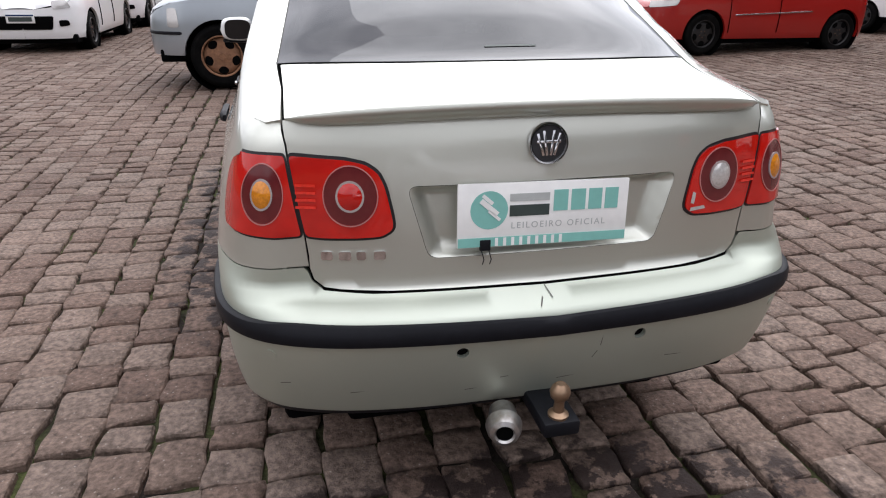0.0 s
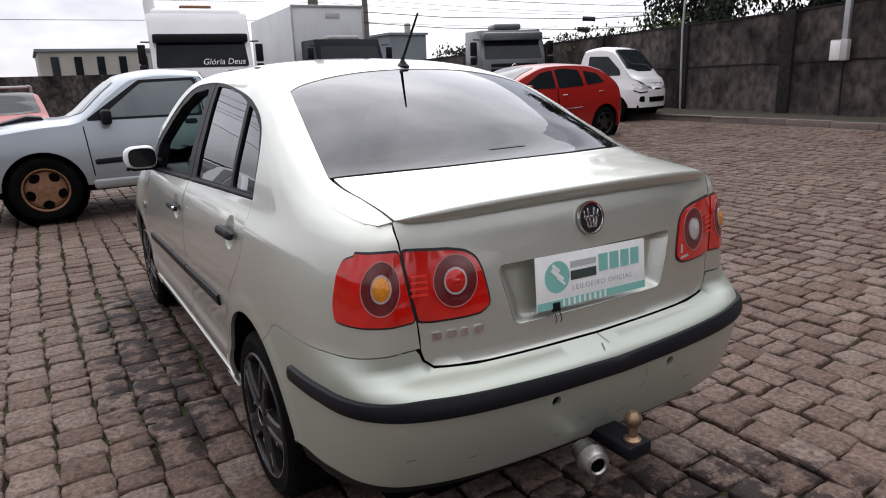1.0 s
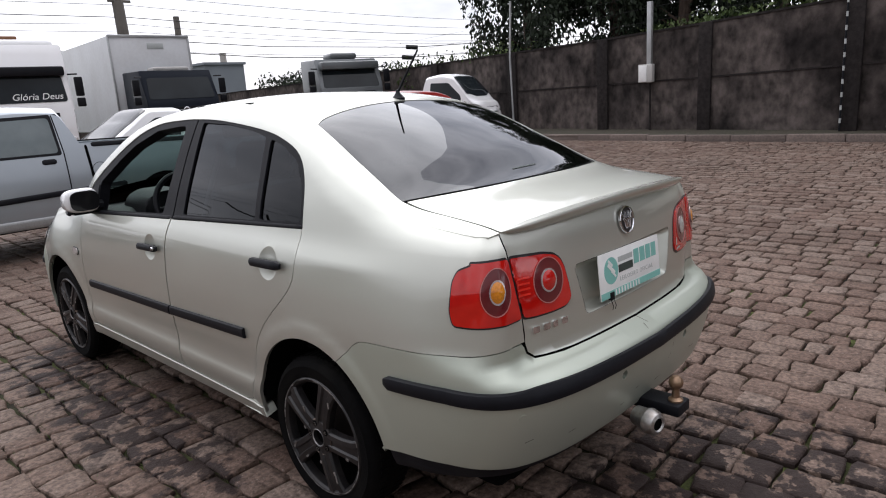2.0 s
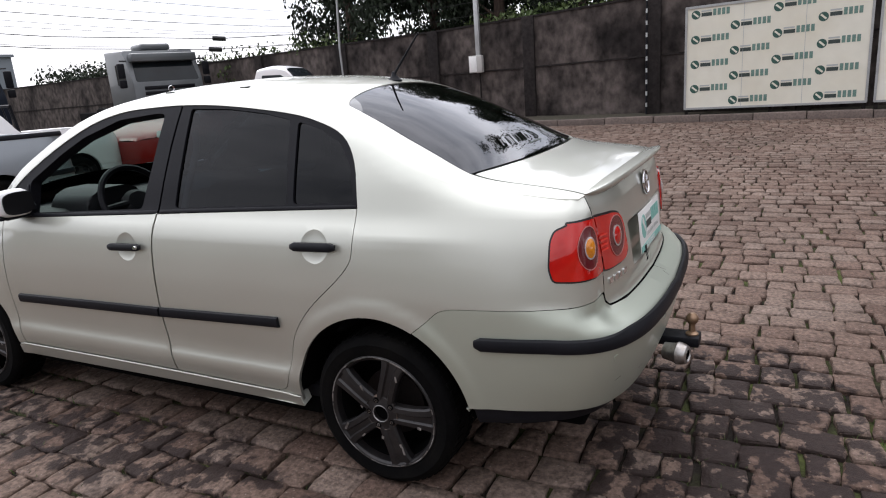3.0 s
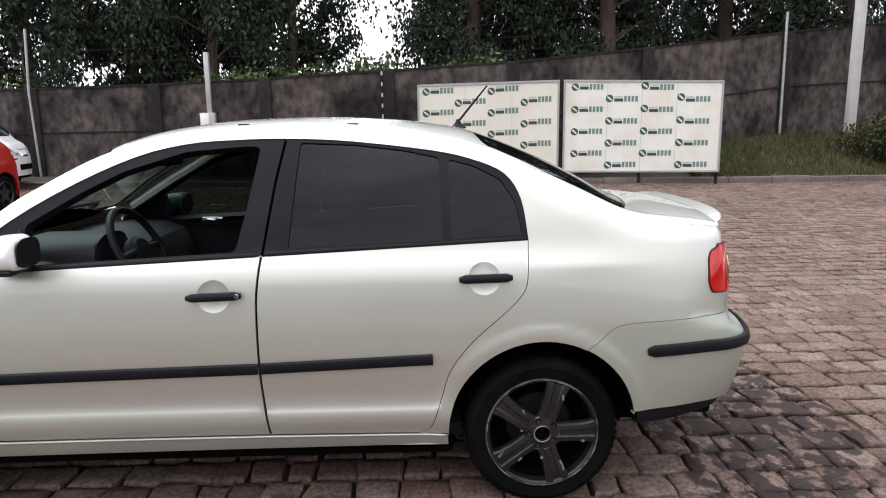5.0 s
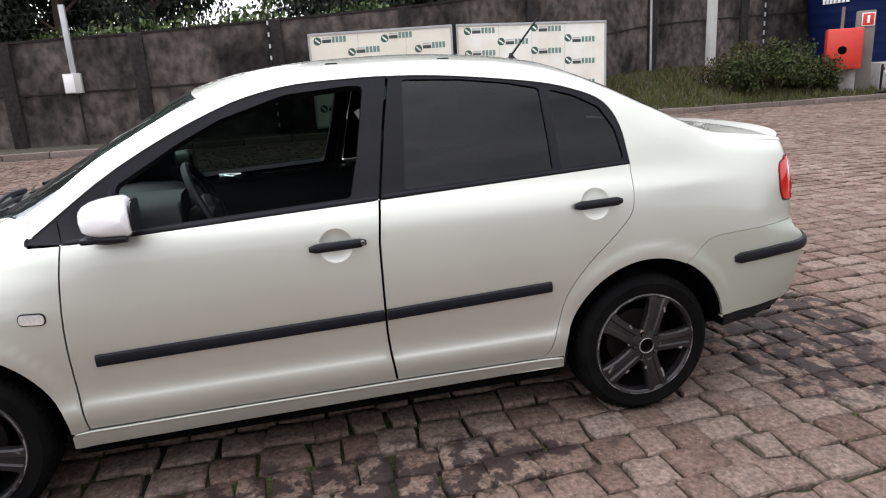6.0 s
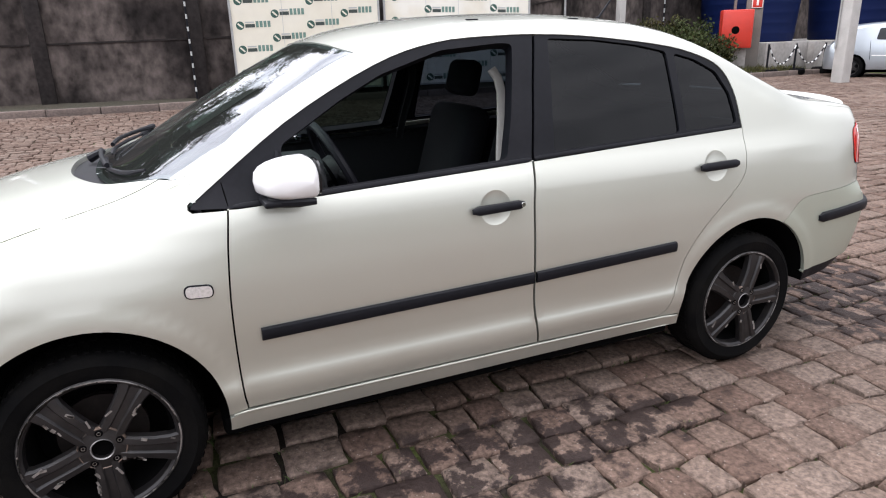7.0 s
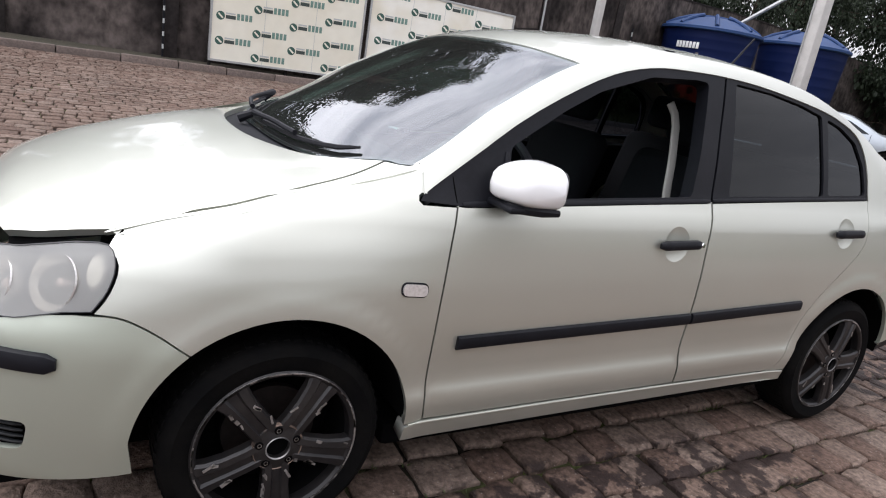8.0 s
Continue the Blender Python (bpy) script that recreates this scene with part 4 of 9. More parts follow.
for k in range(22):
    bm = bmesh.new()
    z = 0.35 + 0.236 * (k // 2) + (0.15 if k % 2 else 0.0)
    tube(bm, [(12.16, 1.33, z), (12.16, 1.33, z + (0.086 if k % 2 else 0.15))], 0.019, 8)
    part("band", bm, INK_GREY if k % 2 else BLACK_TRIM, striped)
pole("fence_pole", [(13.95, -8.78, 1.0), (13.95, -8.75, 4.2)], 0.035, GALVANISED, "thin grey fence pole on the grassy bank")
bm = bmesh.new()
box(bm, (13.22, -10.30, 0.6), (13.42, -10.10, 5.2), 0.02)
tagged(part("lamp_post", bm, POLE_WHITE, None), "square whitewashed post standing in the grass", "post")
rod = empty("fence_rod", "thin banded rod leaning at the wall above the bank", "rod")
for k in range(12):
    bm = bmesh.new()
    tube(bm, [(15.0, -13.2, 1.5 + 0.13 * k), (15.0, -13.2, 1.63 + 0.13 * k)], 0.025, 6)
    part("band", bm, BLACK_TRIM if k % 2 else GALVANISED, rod)
# wires of the electric fence along the wall top
fence = empty("fence_wire", "thin strands of electric fence above the wall", "wire")
for dz in (0.25, 0.55, 0.85):
    bm = bmesh.new()
    tube(bm, [(x - 0.05, y, z + dz) for (x, y), z in zip(WALL[1:10], WALL_TOP[1:10])], 0.004, 4)
    part("strand", bm, CABLE, fence)

# canopy post, tanks and hydrant box at the far corner
bm = bmesh.new()
box(bm, (9.02, -14.10, -0.05), (9.34, -13.78, 5.6), 0.03)
canopy = tagged(part("canopy_post", bm, POLE_WHITE, None), "thick square whitewashed canopy post", "post")
bm = bmesh.new()
tube(bm, [(9.30, -13.74, 0.9), (9.30, -13.74, 5.5)], 0.02, 6)
part("conduit", bm, GALVANISED, canopy)
plinth = empty("tank_plinth", "low poured concrete plinth under the tanks", "plinth")
for k in range(5):
    bm = bmesh.new()
    a = Vector((13.0, -14.9 - 1.75 * k, 0))
    box(bm, (12.4 - 0.22 * k, -14.9 - 1.75 * (k + 1) + 0.012, -0.1), (17.2, -14.9 - 1.75 * k, 0.98 + 0.06), 0.012)
    part("slab", bm, LOW_WALL, plinth)


def tank(x, y, r, low, high, label):
    ob = empty("water_tank", label, "tank", group="water tanks")
    bm = bmesh.new()
    prof = [(r * 0.84, low), (r * 0.86, low + 0.02)]
    for k in range(1, 9):
        z = low + (high - low) * k / 8
        rr = r * (0.86 + 0.12 * k / 8)
        prof += [(rr, z - 0.06), (rr + 0.008, z - 0.03), (rr + 0.004, z)]
    lathe(bm, prof, 48, Matrix.Translation((x, y, 0)))
    part("body", bm, TANK_BLUE, ob, "dark blue ribbed tank wall")
    bm = bmesh.new()
    lathe(bm, [(r * 1.0, high - 0.10), (r * 1.045, high - 0.06), (r * 1.04, high + 0.02), (r * 0.9, high + 0.13), (r * 0.6, high + 0.33), (r * 0.34, high + 0.43), (r * 0.32, high + 0.48), (0, high + 0.50)], 48, Matrix.Translation((x, y, 0)))
    lid_t = part("lid", bm, TANK_LID, ob, "paler blue domed lid")
    for k in range(8):
        bm = bmesh.new()
        a = 2 * math.pi * k / 8
        tube(bm, [(x + r * q * math.cos(a), y + r * q * math.sin(a), high + z) for q, z in ((0.95, 0.08), (0.75, 0.26), (0.5, 0.41), (0.36, 0.47))], 0.07, 8)
        part("rib", bm, TANK_LID, lid_t)
    return ob


t1 = tank(14.5, -16.3, 1.62, 1.04, 3.45, "large dark blue plastic water tank on a concrete plinth")
ang = math.atan2(2.6 + 16.3, -2.4 - 14.5)
for k in range(7):
    bm = bmesh.new()
    a = ang - 0.68 + 0.075 * k
    box(bm, (-0.042, -0.012, -0.10), (0.042, 0.012, 0.10), 0.003, m=Matrix.Translation((14.5 + 1.55 * math.cos(a), -16.3 + 1.55 * math.sin(a), 2.86)) @ Matrix.Rotation(a + math.pi / 2, 4, "Z"))
    part("letter_bar", bm, PLATE_WHITE, t1)
tank(13.5, -20.0, 1.5, 1.04, 3.55, "dark blue plastic water tank standing behind the first")
bm = bmesh.new()
tube(bm, [(14.25, -17.1, 3.80), (13.2, -17.95, 4.9), (12.3, -18.6, 5.8)], 0.06, 8)
tagged(part("feed_pipe", bm, GALVANISED, None), "slanting grey pipe rising over the tank", "pipe")
hyd = empty("hydrant_box", "red steel hydrant box on a concrete stand", "hydrant box")
HY = Matrix.Translation((12.55, -13.75, 0)) @ Matrix.Rotation(radians(-36), 4, "Z")
bm = bmesh.new()
box(bm, (-0.15, -0.20, -0.05), (0.15, 0.20, 0.98), 0.015, m=HY @ Matrix.Translation((0.16, -0.15, 0)))
part("stand", bm, LOW_WALL, hyd, "rough concrete stand")
bm = bmesh.new()
box(bm, (-0.26, -0.42, 0.92), (0.26, 0.42, 1.98), 0.03, m=HY)
hb = part("cabinet", bm, FIRE_RED, hyd, "red painted steel cabinet")
bm = bmesh.new()
box(bm, (-0.272, -0.38, 0.97), (-0.258, 0.38, 1.93), 0.006, m=HY)
door_r = part("cabinet_door", bm, FIRE_RED, hb)
bm = bmesh.new()
lathe(bm, [(0.0, 0.004), (0.10, 0.004), (0.11, 0.0)], 20, HY @ Matrix.Translation((-0.272, 0.05, 1.42)) @ pose(0, 0, 0, 0, -90, 0))
part("round_window", bm, DARK, hb)
bm = bmesh.new()
box(bm, (0.22, -0.72, 2.02), (0.25, -0.42, 2.36), 0.004, m=HY)
sign = part("extinguisher_sign", bm, PLATE_WHITE, hyd, "small white and red extinguisher sign")
bm = bmesh.new()
box(bm, (0.212, -0.70, 2.04), (0.2195, -0.44, 2.34), 0.004, m=HY)
part("red_field", bm, FIRE_RED, sign)
bm = bmesh.new()
box(bm, (0.205, -0.60, 2.09), (0.2115, -0.54, 2.29), 0.004, m=HY)
part("white_mark", bm, PLATE_WHITE, sign)
bm = bmesh.new()
box(bm, (0.26, -0.75, 0.0), (0.42, -0.30, 2.42), 0.02, m=HY)
tube(bm, [HY @ Vector((0.1, 0.05, 1.95)), HY @ Vector((0.1, 0.05, 2.55))], 0.04, 8)
part("post", bm, POLE_CONCRETE, hyd)
for k, (x, y) in enumerate(((12.0, -14.55), (11.9, -15.55), (11.75, -16.6))):
    bm = bmesh.new()
    q = [(0.20, 0.0), (0.27, 0.0), (0.31, 0.04), (0.32, 0.10), (0.31, 0.16), (0.27, 0.20), (0.20, 0.20), (0.19, 0.17), (0.24, 0.10), (0.19, 0.03)]
    lathe(bm, q, 28, Matrix.Translation((x, y, ground_z(x, y) - 0.02)), closed=True)
    base = tagged(part("tyre_base", bm, RUBBER, None), "old tyre lying flat as the foot of a chain post", "tyre", group="tyre bases of the chain fence")
    bm = bmesh.new()
    tube(bm, [(x, y, 0.05), (x, y, 1.0)], 0.03, 8)
    part("chain_post", bm, BLACK_TRIM, base)
    if k < 2:
        x2, y2 = ((11.9, -15.55), (11.75, -16.6))[k]
        for j in range(16):
            bm = bmesh.new()
            f = lambda t: Vector((x + (x2 - x) * t, y + (y2 - y) * t, 0.98 - 2.2 * t * (1 - t)))  # noqa: E731
            tube(bm, [f(j / 16), f((j + 1) / 16)], 0.02, 5)
            part("chain_link", bm, PLATE_WHITE if j % 2 else BLACK_TRIM, base)

# ---- the silver saloon ----
SIDE_TOP = [(0.93, 0.032), (0.965, 0.05), (1.0, 0.064), (1.1, 0.093), (1.2, 0.127), (1.3, 0.163), (1.4, 0.205), (1.46, 0.24)]
SIDE_CREASE = [(0.2, 0.05), (0.24, 0.03), (0.30, 0.014), (0.37, 0.002), (0.392, 0.0025), (0.415, 0.0085), (0.45, 0.0105), (0.50, 0.0075), (0.55, 0.0035), (0.62, 0.0), (0.70, 0.001), (0.80, 0.008), (0.88, 0.018)] + SIDE_TOP
SIDE_PLAIN = [(0.2, 0.05), (0.24, 0.03), (0.34, 0.014), (0.45, 0.006), (0.55, 0.001), (0.62, 0.0), (0.70, 0.001), (0.80, 0.01), (0.88, 0.022)] + SIDE_TOP
REAR_PROFILE = [(0.28, 0.125), (0.34, 0.078), (0.40, 0.044), (0.5, 0.014), (0.57, 0.002), (0.6, 0.0), (0.625, 0.005), (0.64, 0.017), (0.655, 0.042), (0.671, 0.082), (0.688, 0.098), (0.8, 0.10), (0.9, 0.108), (1.0, 0.122), (1.05, 0.14), (1.1, 0.17), (1.46, 0.35)]
MID_PROFILE = [(0.28, 0.115), (0.34, 0.07), (0.40, 0.038), (0.5, 0.012), (0.57, 0.001), (0.6, 0.0), (0.638, 0.003), (0.661, 0.014), (0.681, 0.042), (0.70, 0.058), (0.8, 0.066), (0.9, 0.078), (1.0, 0.10), (1.05, 0.124), (1.1, 0.16), (1.46, 0.35)]
CORNER_PROFILE = [(0.28, 0.095), (0.34, 0.054), (0.40, 0.027), (0.5, 0.008), (0.6, 0.0), (0.66, 0.003), (0.70, 0.014), (0.73, 0.03), (0.8, 0.038), (0.9, 0.052), (1.0, 0.082), (1.05, 0.11), (1.1, 0.15), (1.46, 0.35)]
QUARTER_PROFILE = [(0.28, 0.05), (0.34, 0.02), (0.5, 0.003), (0.6, 0.0), (0.7, 0.002), (0.75, 0.008), (0.8, 0.016), (0.9, 0.038), (1.0, 0.075), (1.05, 0.102), (1.1, 0.135), (1.2, 0.19), (1.46, 0.33)]
FENDER_PROFILE = [(0.2, 0.05), (0.24, 0.03), (0.4, 0.01), (0.6, 0.0), (0.7, 0.004), (0.8, 0.026), (0.88, 0.062), (0.93, 0.092), (0.98, 0.12), (1.1, 0.2), (1.46, 0.4)]
car_body = Body(
    plan=[(0, -0.895), (0.25, -0.888), (0.45, -0.868), (0.585, -0.832), (0.67, -0.78), (0.722, -0.70), (0.746, -0.58), (0.756, -0.40), (0.76, 0), (0.758, 0.5), (0.758, 1.0), (0.761, 1.6),
          (0.766, 2.1), (0.768, 2.465), (0.752, 2.75), (0.722, 2.93), (0.65, 3.08), (0.54, 3.17), (0.38, 3.225), (0.2, 3.25), (0, 3.26)],
    stations=[("rear", REAR_PROFILE), (-0.842, REAR_PROFILE), (-0.775, MID_PROFILE), (-0.68, CORNER_PROFILE), (-0.48, QUARTER_PROFILE), (-0.12, SIDE_PLAIN), (0.40, SIDE_CREASE), (1.92, SIDE_CREASE), (2.44, FENDER_PROFILE), (2.56, FENDER_PROFILE),
              (2.80, [(0.18, 0.05), (0.25, 0.02), (0.4, 0.004), (0.55, 0.0), (0.65, 0.012), (0.75, 0.04), (0.82, 0.085), (0.87, 0.13), (0.95, 0.2), (1.46, 0.5)]),
              (3.06, [(0.18, 0.06), (0.25, 0.02), (0.5, 0.0), (0.6, 0.006), (0.66, 0.03), (0.72, 0.06), (0.78, 0.10), (0.83, 0.15), (0.9, 0.22), (1.46, 0.5)]),
              ("front", [(0.18, 0.07), (0.3, 0.01), (0.5, 0.0), (0.6, 0.02), (0.65, 0.045), (0.72, 0.09), (0.8, 0.16), (0.86, 0.28), (1.46, 0.6)])],
    rail=[(-0.76, 1.035), (-0.70, 1.042), (-0.5, 1.065), (-0.31, 1.09), (-0.1, 1.165), (0.05, 1.245), (0.19, 1.31), (0.45, 1.385), (0.8, 1.415), (1.1, 1.417), (1.35, 1.395), (1.58, 1.335), (1.89, 1.18), (2.06, 1.06), (2.2, 0.985), (2.4, 0.945), (2.6, 0.90), (2.86, 0.825), (3.02, 0.76), (3.12, 0.71)],
    crown=[(-0.80, 1.06), (-0.70, 1.085), (-0.6, 1.10), (-0.42, 1.122), (-0.2, 1.237), (0.0, 1.332), (0.19, 1.404), (0.3, 1.434), (0.56, 1.466), (0.86, 1.479), (1.17, 1.471), (1.44, 1.441), (1.62, 1.395), (1.8, 1.305), (2.1, 1.142), (2.36, 1.0), (2.48, 0.985), (2.7, 0.945), (2.9, 0.892), (3.05, 0.83), (3.14, 0.765)],
    arches=[(0.0, 0.30, 0.365, 0.006), (2.465, 0.30, 0.365, 0.005)],
)
car = empty("saloon_car", "pale silver-green four-door saloon with scuffed dark wheels, parked on cobbles", "car")
B = car_body
left = B.side(-1)
BELT = [(2.14, 0.931), (2.04, 0.935), (1.017, 0.976), (0.050, 1.018)]
DLO_TOP = bowed([(2.128, 0.959), (1.845, 1.158), (1.537, 1.312), (1.311, 1.375), (1.077, 1.391), (0.893, 1.391), (0.695, 1.379), (0.408, 1.344), (0.252, 1.309), (0.132, 1.256), (0.073, 1.164), (0.050, 1.02)], 4)
FRONT_EDGE = bowed([(2.053, 0.312), (2.062, 0.395), (2.066, 0.624), (2.055, 0.803), (2.037, 0.935)], 4)
MID_EDGE = bowed([(1.012, 0.308), (1.03, 0.45), (1.036, 0.571), (1.036, 0.80), (1.030, 0.88), (1.018, 0.976)], 4)
REAR_EDGE = bowed([(0.47, 0.300), (0.43, 0.312), (0.406, 0.345), (0.376, 0.435), (0.34, 0.546), (0.258, 0.655), (0.130, 0.769), (0.074, 0.83), (0.057, 0.885), (0.050, 1.018)], 4)


def arch(yc, a0, a1, r=0.352, zc=0.30, n=26):
    return [(yc + r * math.cos(radians(a)), zc + r * math.sin(radians(a))) for a in np.linspace(a0, a1, n)]


REAR_ARCH = arch(0.0, -4, 117.0)
REAR_ARCH_LOW = arch(0.0, 117.0, 171)
FRONT_ARCH_LOW = arch(2.465, 8, 50)
FRONT_ARCH = arch(2.465, 50, 180)
REAR_SEAM = bowed([REAR_ARCH[-1], (-0.212, 0.655), (-0.258, 0.694), (-0.30, 0.7085), (-0.36, 0.7135), (-0.47, 0.719), (-0.62, 0.727)], 4)
FRONT_SEAM = bowed([FRONT_ARCH[0], (2.74, 0.605), (2.796, 0.640), (2.85, 0.660), (2.93, 0.662)], 4)
both = (1, -1)


def pair(name, pieces, mat, label="", parent=car):
    """The same part on the left and on the right."""
    a = sheet_part(name, pieces, mat, parent, label)
    b = sheet_part(name, [mirrored(p) for p in pieces], mat, parent, label)
    return a, b


# shell: rear quarters, pillars and roof in one piece
def soft_side(s):
    """The side skin with its shoulder rounded off into the top."""
    surf = B.side(s)

    def f(q):
        p, n = surf(q)
        y = np.clip(p[:, 1], -0.74, 3.1)
        w = np.exp(-((np.clip(B.rail_z(y) - p[:, 2], 0, 1) / 0.035) ** 2))
        _, k = B.top(np.stack([s * B.half(y) * 0.998, y], 1))
        m = n + k * w[:, None]
        return p, m / np.linalg.norm(m, axis=1)[:, None]

    return f


def soft_top(q):
    """The top skin with its edges rounded off into the sides."""
    p, n = B.top(q)
    y = np.clip(p[:, 1], -0.74, 3.1)
    w = np.exp(-((np.clip(B.half(y) - np.abs(p[:, 0]), 0, 1) / 0.035) ** 2))
    _, k = B.side(1)(np.stack([B.u(y), B.rail_z(y)], 1))
    k = k * np.stack([np.sign(p[:, 0] + 1e-9), 1 + 0 * y, 1 + 0 * y], 1)
    m = n + k * w[:, None]
    return p, m / np.linalg.norm(m, axis=1)[:, None]


_us = np.linspace(0.0, float(B.u(-0.62)), 400)


def ub(x, z=0.90):
    """The way along the outline at which the rear reaches half-width x at height z."""
    p, _ = B.side(1)(np.stack([_us, 0 * _us + z], 1))
    return float(np.interp(x, p[:, 0], _us))


u_seam = ub(0.572, 1.03)
rail_side = []
for y in np.linspace(-0.74, 2.125, 90):
    z = float(B.rail_z(y))
    for _ in range(3):
        z = float(B.rail_z(max(-0.74, B.side(1)(np.array([(float(B.u(y)), z)]))[0][0][1])))
    rail_side.append((float(B.u(y)), z))
quarter = rail_side[::-1] + [(ub(0.571, 1.05), 1.051), (u_seam, 1.03), (ub(0.567, 1.0), 1.0), (ub(0.556, 0.9), 0.9), (ub(0.541, 0.8), 0.80), (ub(0.536, 0.74), 0.735)] + B.yz(REAR_SEAM[::-1]) + B.yz(REAR_ARCH[::-1]) + [(float(B.u(0.354)), 0.30)] + B.yz(REAR_EDGE) + B.yz(DLO_TOP[::-1])
quarter = [q for i, q in enumerate(quarter) if i == 0 or math.dist(q, quarter[i - 1]) > 2e-4]
shell_left = sheet(soft_side(-1), quarter, step=0.026, depth=0.014)
GLASS_EDGE = [(0.574, -0.324), (0.554, -0.20), (0.530, -0.05), (0.507, 0.09), (0.491, 0.177)]
BACK_TOP = [(0.491, 0.177), (0.43, 0.204), (0.25, 0.221), (0.0, 0.228)]
BACK_BASE = [(0.574, -0.324), (0.45, -0.362), (0.25, -0.395), (0.0, -0.405)]
SCREEN_EDGE = [(0.646, 2.146), (0.638, 2.07), (0.612, 1.93), (0.575, 1.74), (0.548, 1.585)]
SCREEN_TOP = [(0.548, 1.585), (0.45, 1.612), (0.25, 1.632), (0.0, 1.638)]
SCREEN_BASE = [(0.646, 2.146), (0.622, 2.176), (0.588, 2.200), (0.50, 2.288), (0.42, 2.348), (0.22, 2.394), (0.0, 2.404)]


def flip(points):
    return [(-x, y) for x, y in points]


def whole(points):
    """A line from the right edge to the middle, carried on to the left edge."""
    return list(points) + flip(points)[::-1][1:]


right_rail = B.rail(-0.688, 2.125, 90, 1)
roof_outline = (right_rail + [(0.662, 2.132)] + bowed(SCREEN_EDGE, 4) + bowed(whole(SCREEN_TOP), 4)[1:] + flip(bowed(SCREEN_EDGE, 4))[::-1][1:] + [(-0.662, 2.132)] + flip(right_rail)[::-1]
                + [(-0.571, -0.7005), (-0.566, -0.5)] + flip(bowed(GLASS_EDGE, 4)) + flip(bowed(whole(BACK_TOP), 4))[1:] + bowed(GLASS_EDGE, 4)[::-1][1:] + [(0.566, -0.5), (0.571, -0.7005)])
roof_outline = [q for i, q in enumerate(roof_outline) if i == 0 or math.dist(q, roof_outline[i - 1]) > 2e-4]
roof_top = sheet(soft_top, roof_outline, step=0.03, depth=0.014)
sheet_part("body_shell", [shell_left, mirrored(shell_left), roof_top], PAINT, car, "pale silver-green painted roof and rear quarters")

# doors
door_front = FRONT_EDGE + BELT[1:3] + [(y + 0.003, z) for y, z in MID_EDGE[::-1]]
door_rear = MID_EDGE + BELT[2:] + REAR_EDGE[::-1]
doors = []
HANDLES = {"front_door": (1.085, 1.280, 0.843, 0.838), "rear_door": (0.116, 0.308, 0.888, 0.884)}
for name, outline in (("front_door", door_front), ("rear_door", door_rear)):
    y0, y1, z0, z1 = HANDLES[name]
    cup = disc(float(B.u((y0 + y1) / 2 + 0.005)), (z0 + z1) / 2, 0.056, 28)
    skin = sheet(left, B.yz(outline), holes=[cup], step=0.028, gap=0.0028, depth=0.016)

    def hollow(q, c=((float(B.u((y0 + y1) / 2 + 0.005))), (z0 + z1) / 2)):
        p, n = left(q)
        r = np.hypot(q[:, 0] - c[0], q[:, 1] - c[1]) / 0.059
        dip = 0.016 * np.clip(1 - r ** 2.5, 0, 1) ** 0.7
        slope = np.stack([0 * r, q[:, 0] - c[0], q[:, 1] - c[1]], 1) / 0.059
        m = n - 0.38 * slope * (np.clip(r, 0, 1) ** 1.5)[:, None] * 1.0
        m /= np.linalg.norm(m, axis=1)[:, None]
        return p - n * dip[:, None], m

    bowl = sheet(hollow, disc(cup[0][0] - 0.056, (z0 + z1) / 2, 0.059, 28), step=0.011, depth=0)
    for piece, at_side in zip(pair(name, [skin, bowl], PAINT, "pale silver-green door skin with a black rubbing strip"), both):
        doors.append((name, piece, at_side))
for name, door, s in doors:
    y0, y1, z0, z1 = HANDLES[name]
    surf = B.side(-1 if s == 1 else 1)
    bm = moulding(surf, [(float(B.u(y0)), z0), (float(B.u(y1)), z1)], 0.030, 0.020, lift=0.012)
    handle = part("handle", bm, BLACK_TRIM, door, "black grained door handle")
    if name == "front_door":
        p, n = surf(np.array([(float(B.u(y0 + 0.014)), z0)]))
        bm = bmesh.new()
        lathe(bm, [(0.0, 0.003), (0.007, 0.003), (0.0085, 0.0), (0.0085, -0.006)], 16, look(tuple(p[0] + n[0] * 0.0325), tuple(p[0] + n[0] * -1)))
        part("lock", bm, CHROME, handle, "chrome key lock")
    ends = ((1.990, 0.553), (1.0435, 0.570)) if name == "front_door" else ((1.0325, 0.5705), (0.407, 0.592))
    line = [(float(B.u(ends[0][0])), ends[0][1]), (float(B.u(ends[1][0])), ends[1][1])]
    part("rubbing_strip", moulding(surf, line, 0.041, 0.014, ends=False), BLACK_TRIM, door, "black plastic rubbing strip")

# black window surrounds and panes
OPENING = rounded([(1.862, 0.960), (1.862, 1.098), (1.66, 1.215), (1.52, 1.283), (1.30, 1.350), (1.08, 1.367), (1.028, 1.364), (1.045, 1.28), (1.075, 1.14), (1.115, 0.992)], 0.02)
frame_front = [(2.137, 0.944)] + [q for q in DLO_TOP if q[0] > 0.945] + [(0.942, 1.391), (0.978, 1.23), (1.022, 0.980)] + [(1.3, 0.9685), (2.03, 0.9385)]
frame_rear = [(1.012, 0.981), (0.968, 1.23), (0.932, 1.390)] + [q for q in DLO_TOP if q[0] < 0.925] + [(0.052, 1.022)]
PANE_REAR = rounded([(0.926, 1.000), (0.884, 1.378), (0.68, 1.368), (0.50, 1.345), (0.374, 1.318), (0.362, 1.022)], 0.015)
PANE_QUARTER = rounded([(0.332, 1.025), (0.338, 1.311), (0.245, 1.286), (0.146, 1.236), (0.092, 1.152), (0.070, 1.037)], 0.018)
a = sheet(left, B.yz(frame_front), holes=[B.yz(OPENING)], step=0.028, lift=-0.004, depth=0.05)
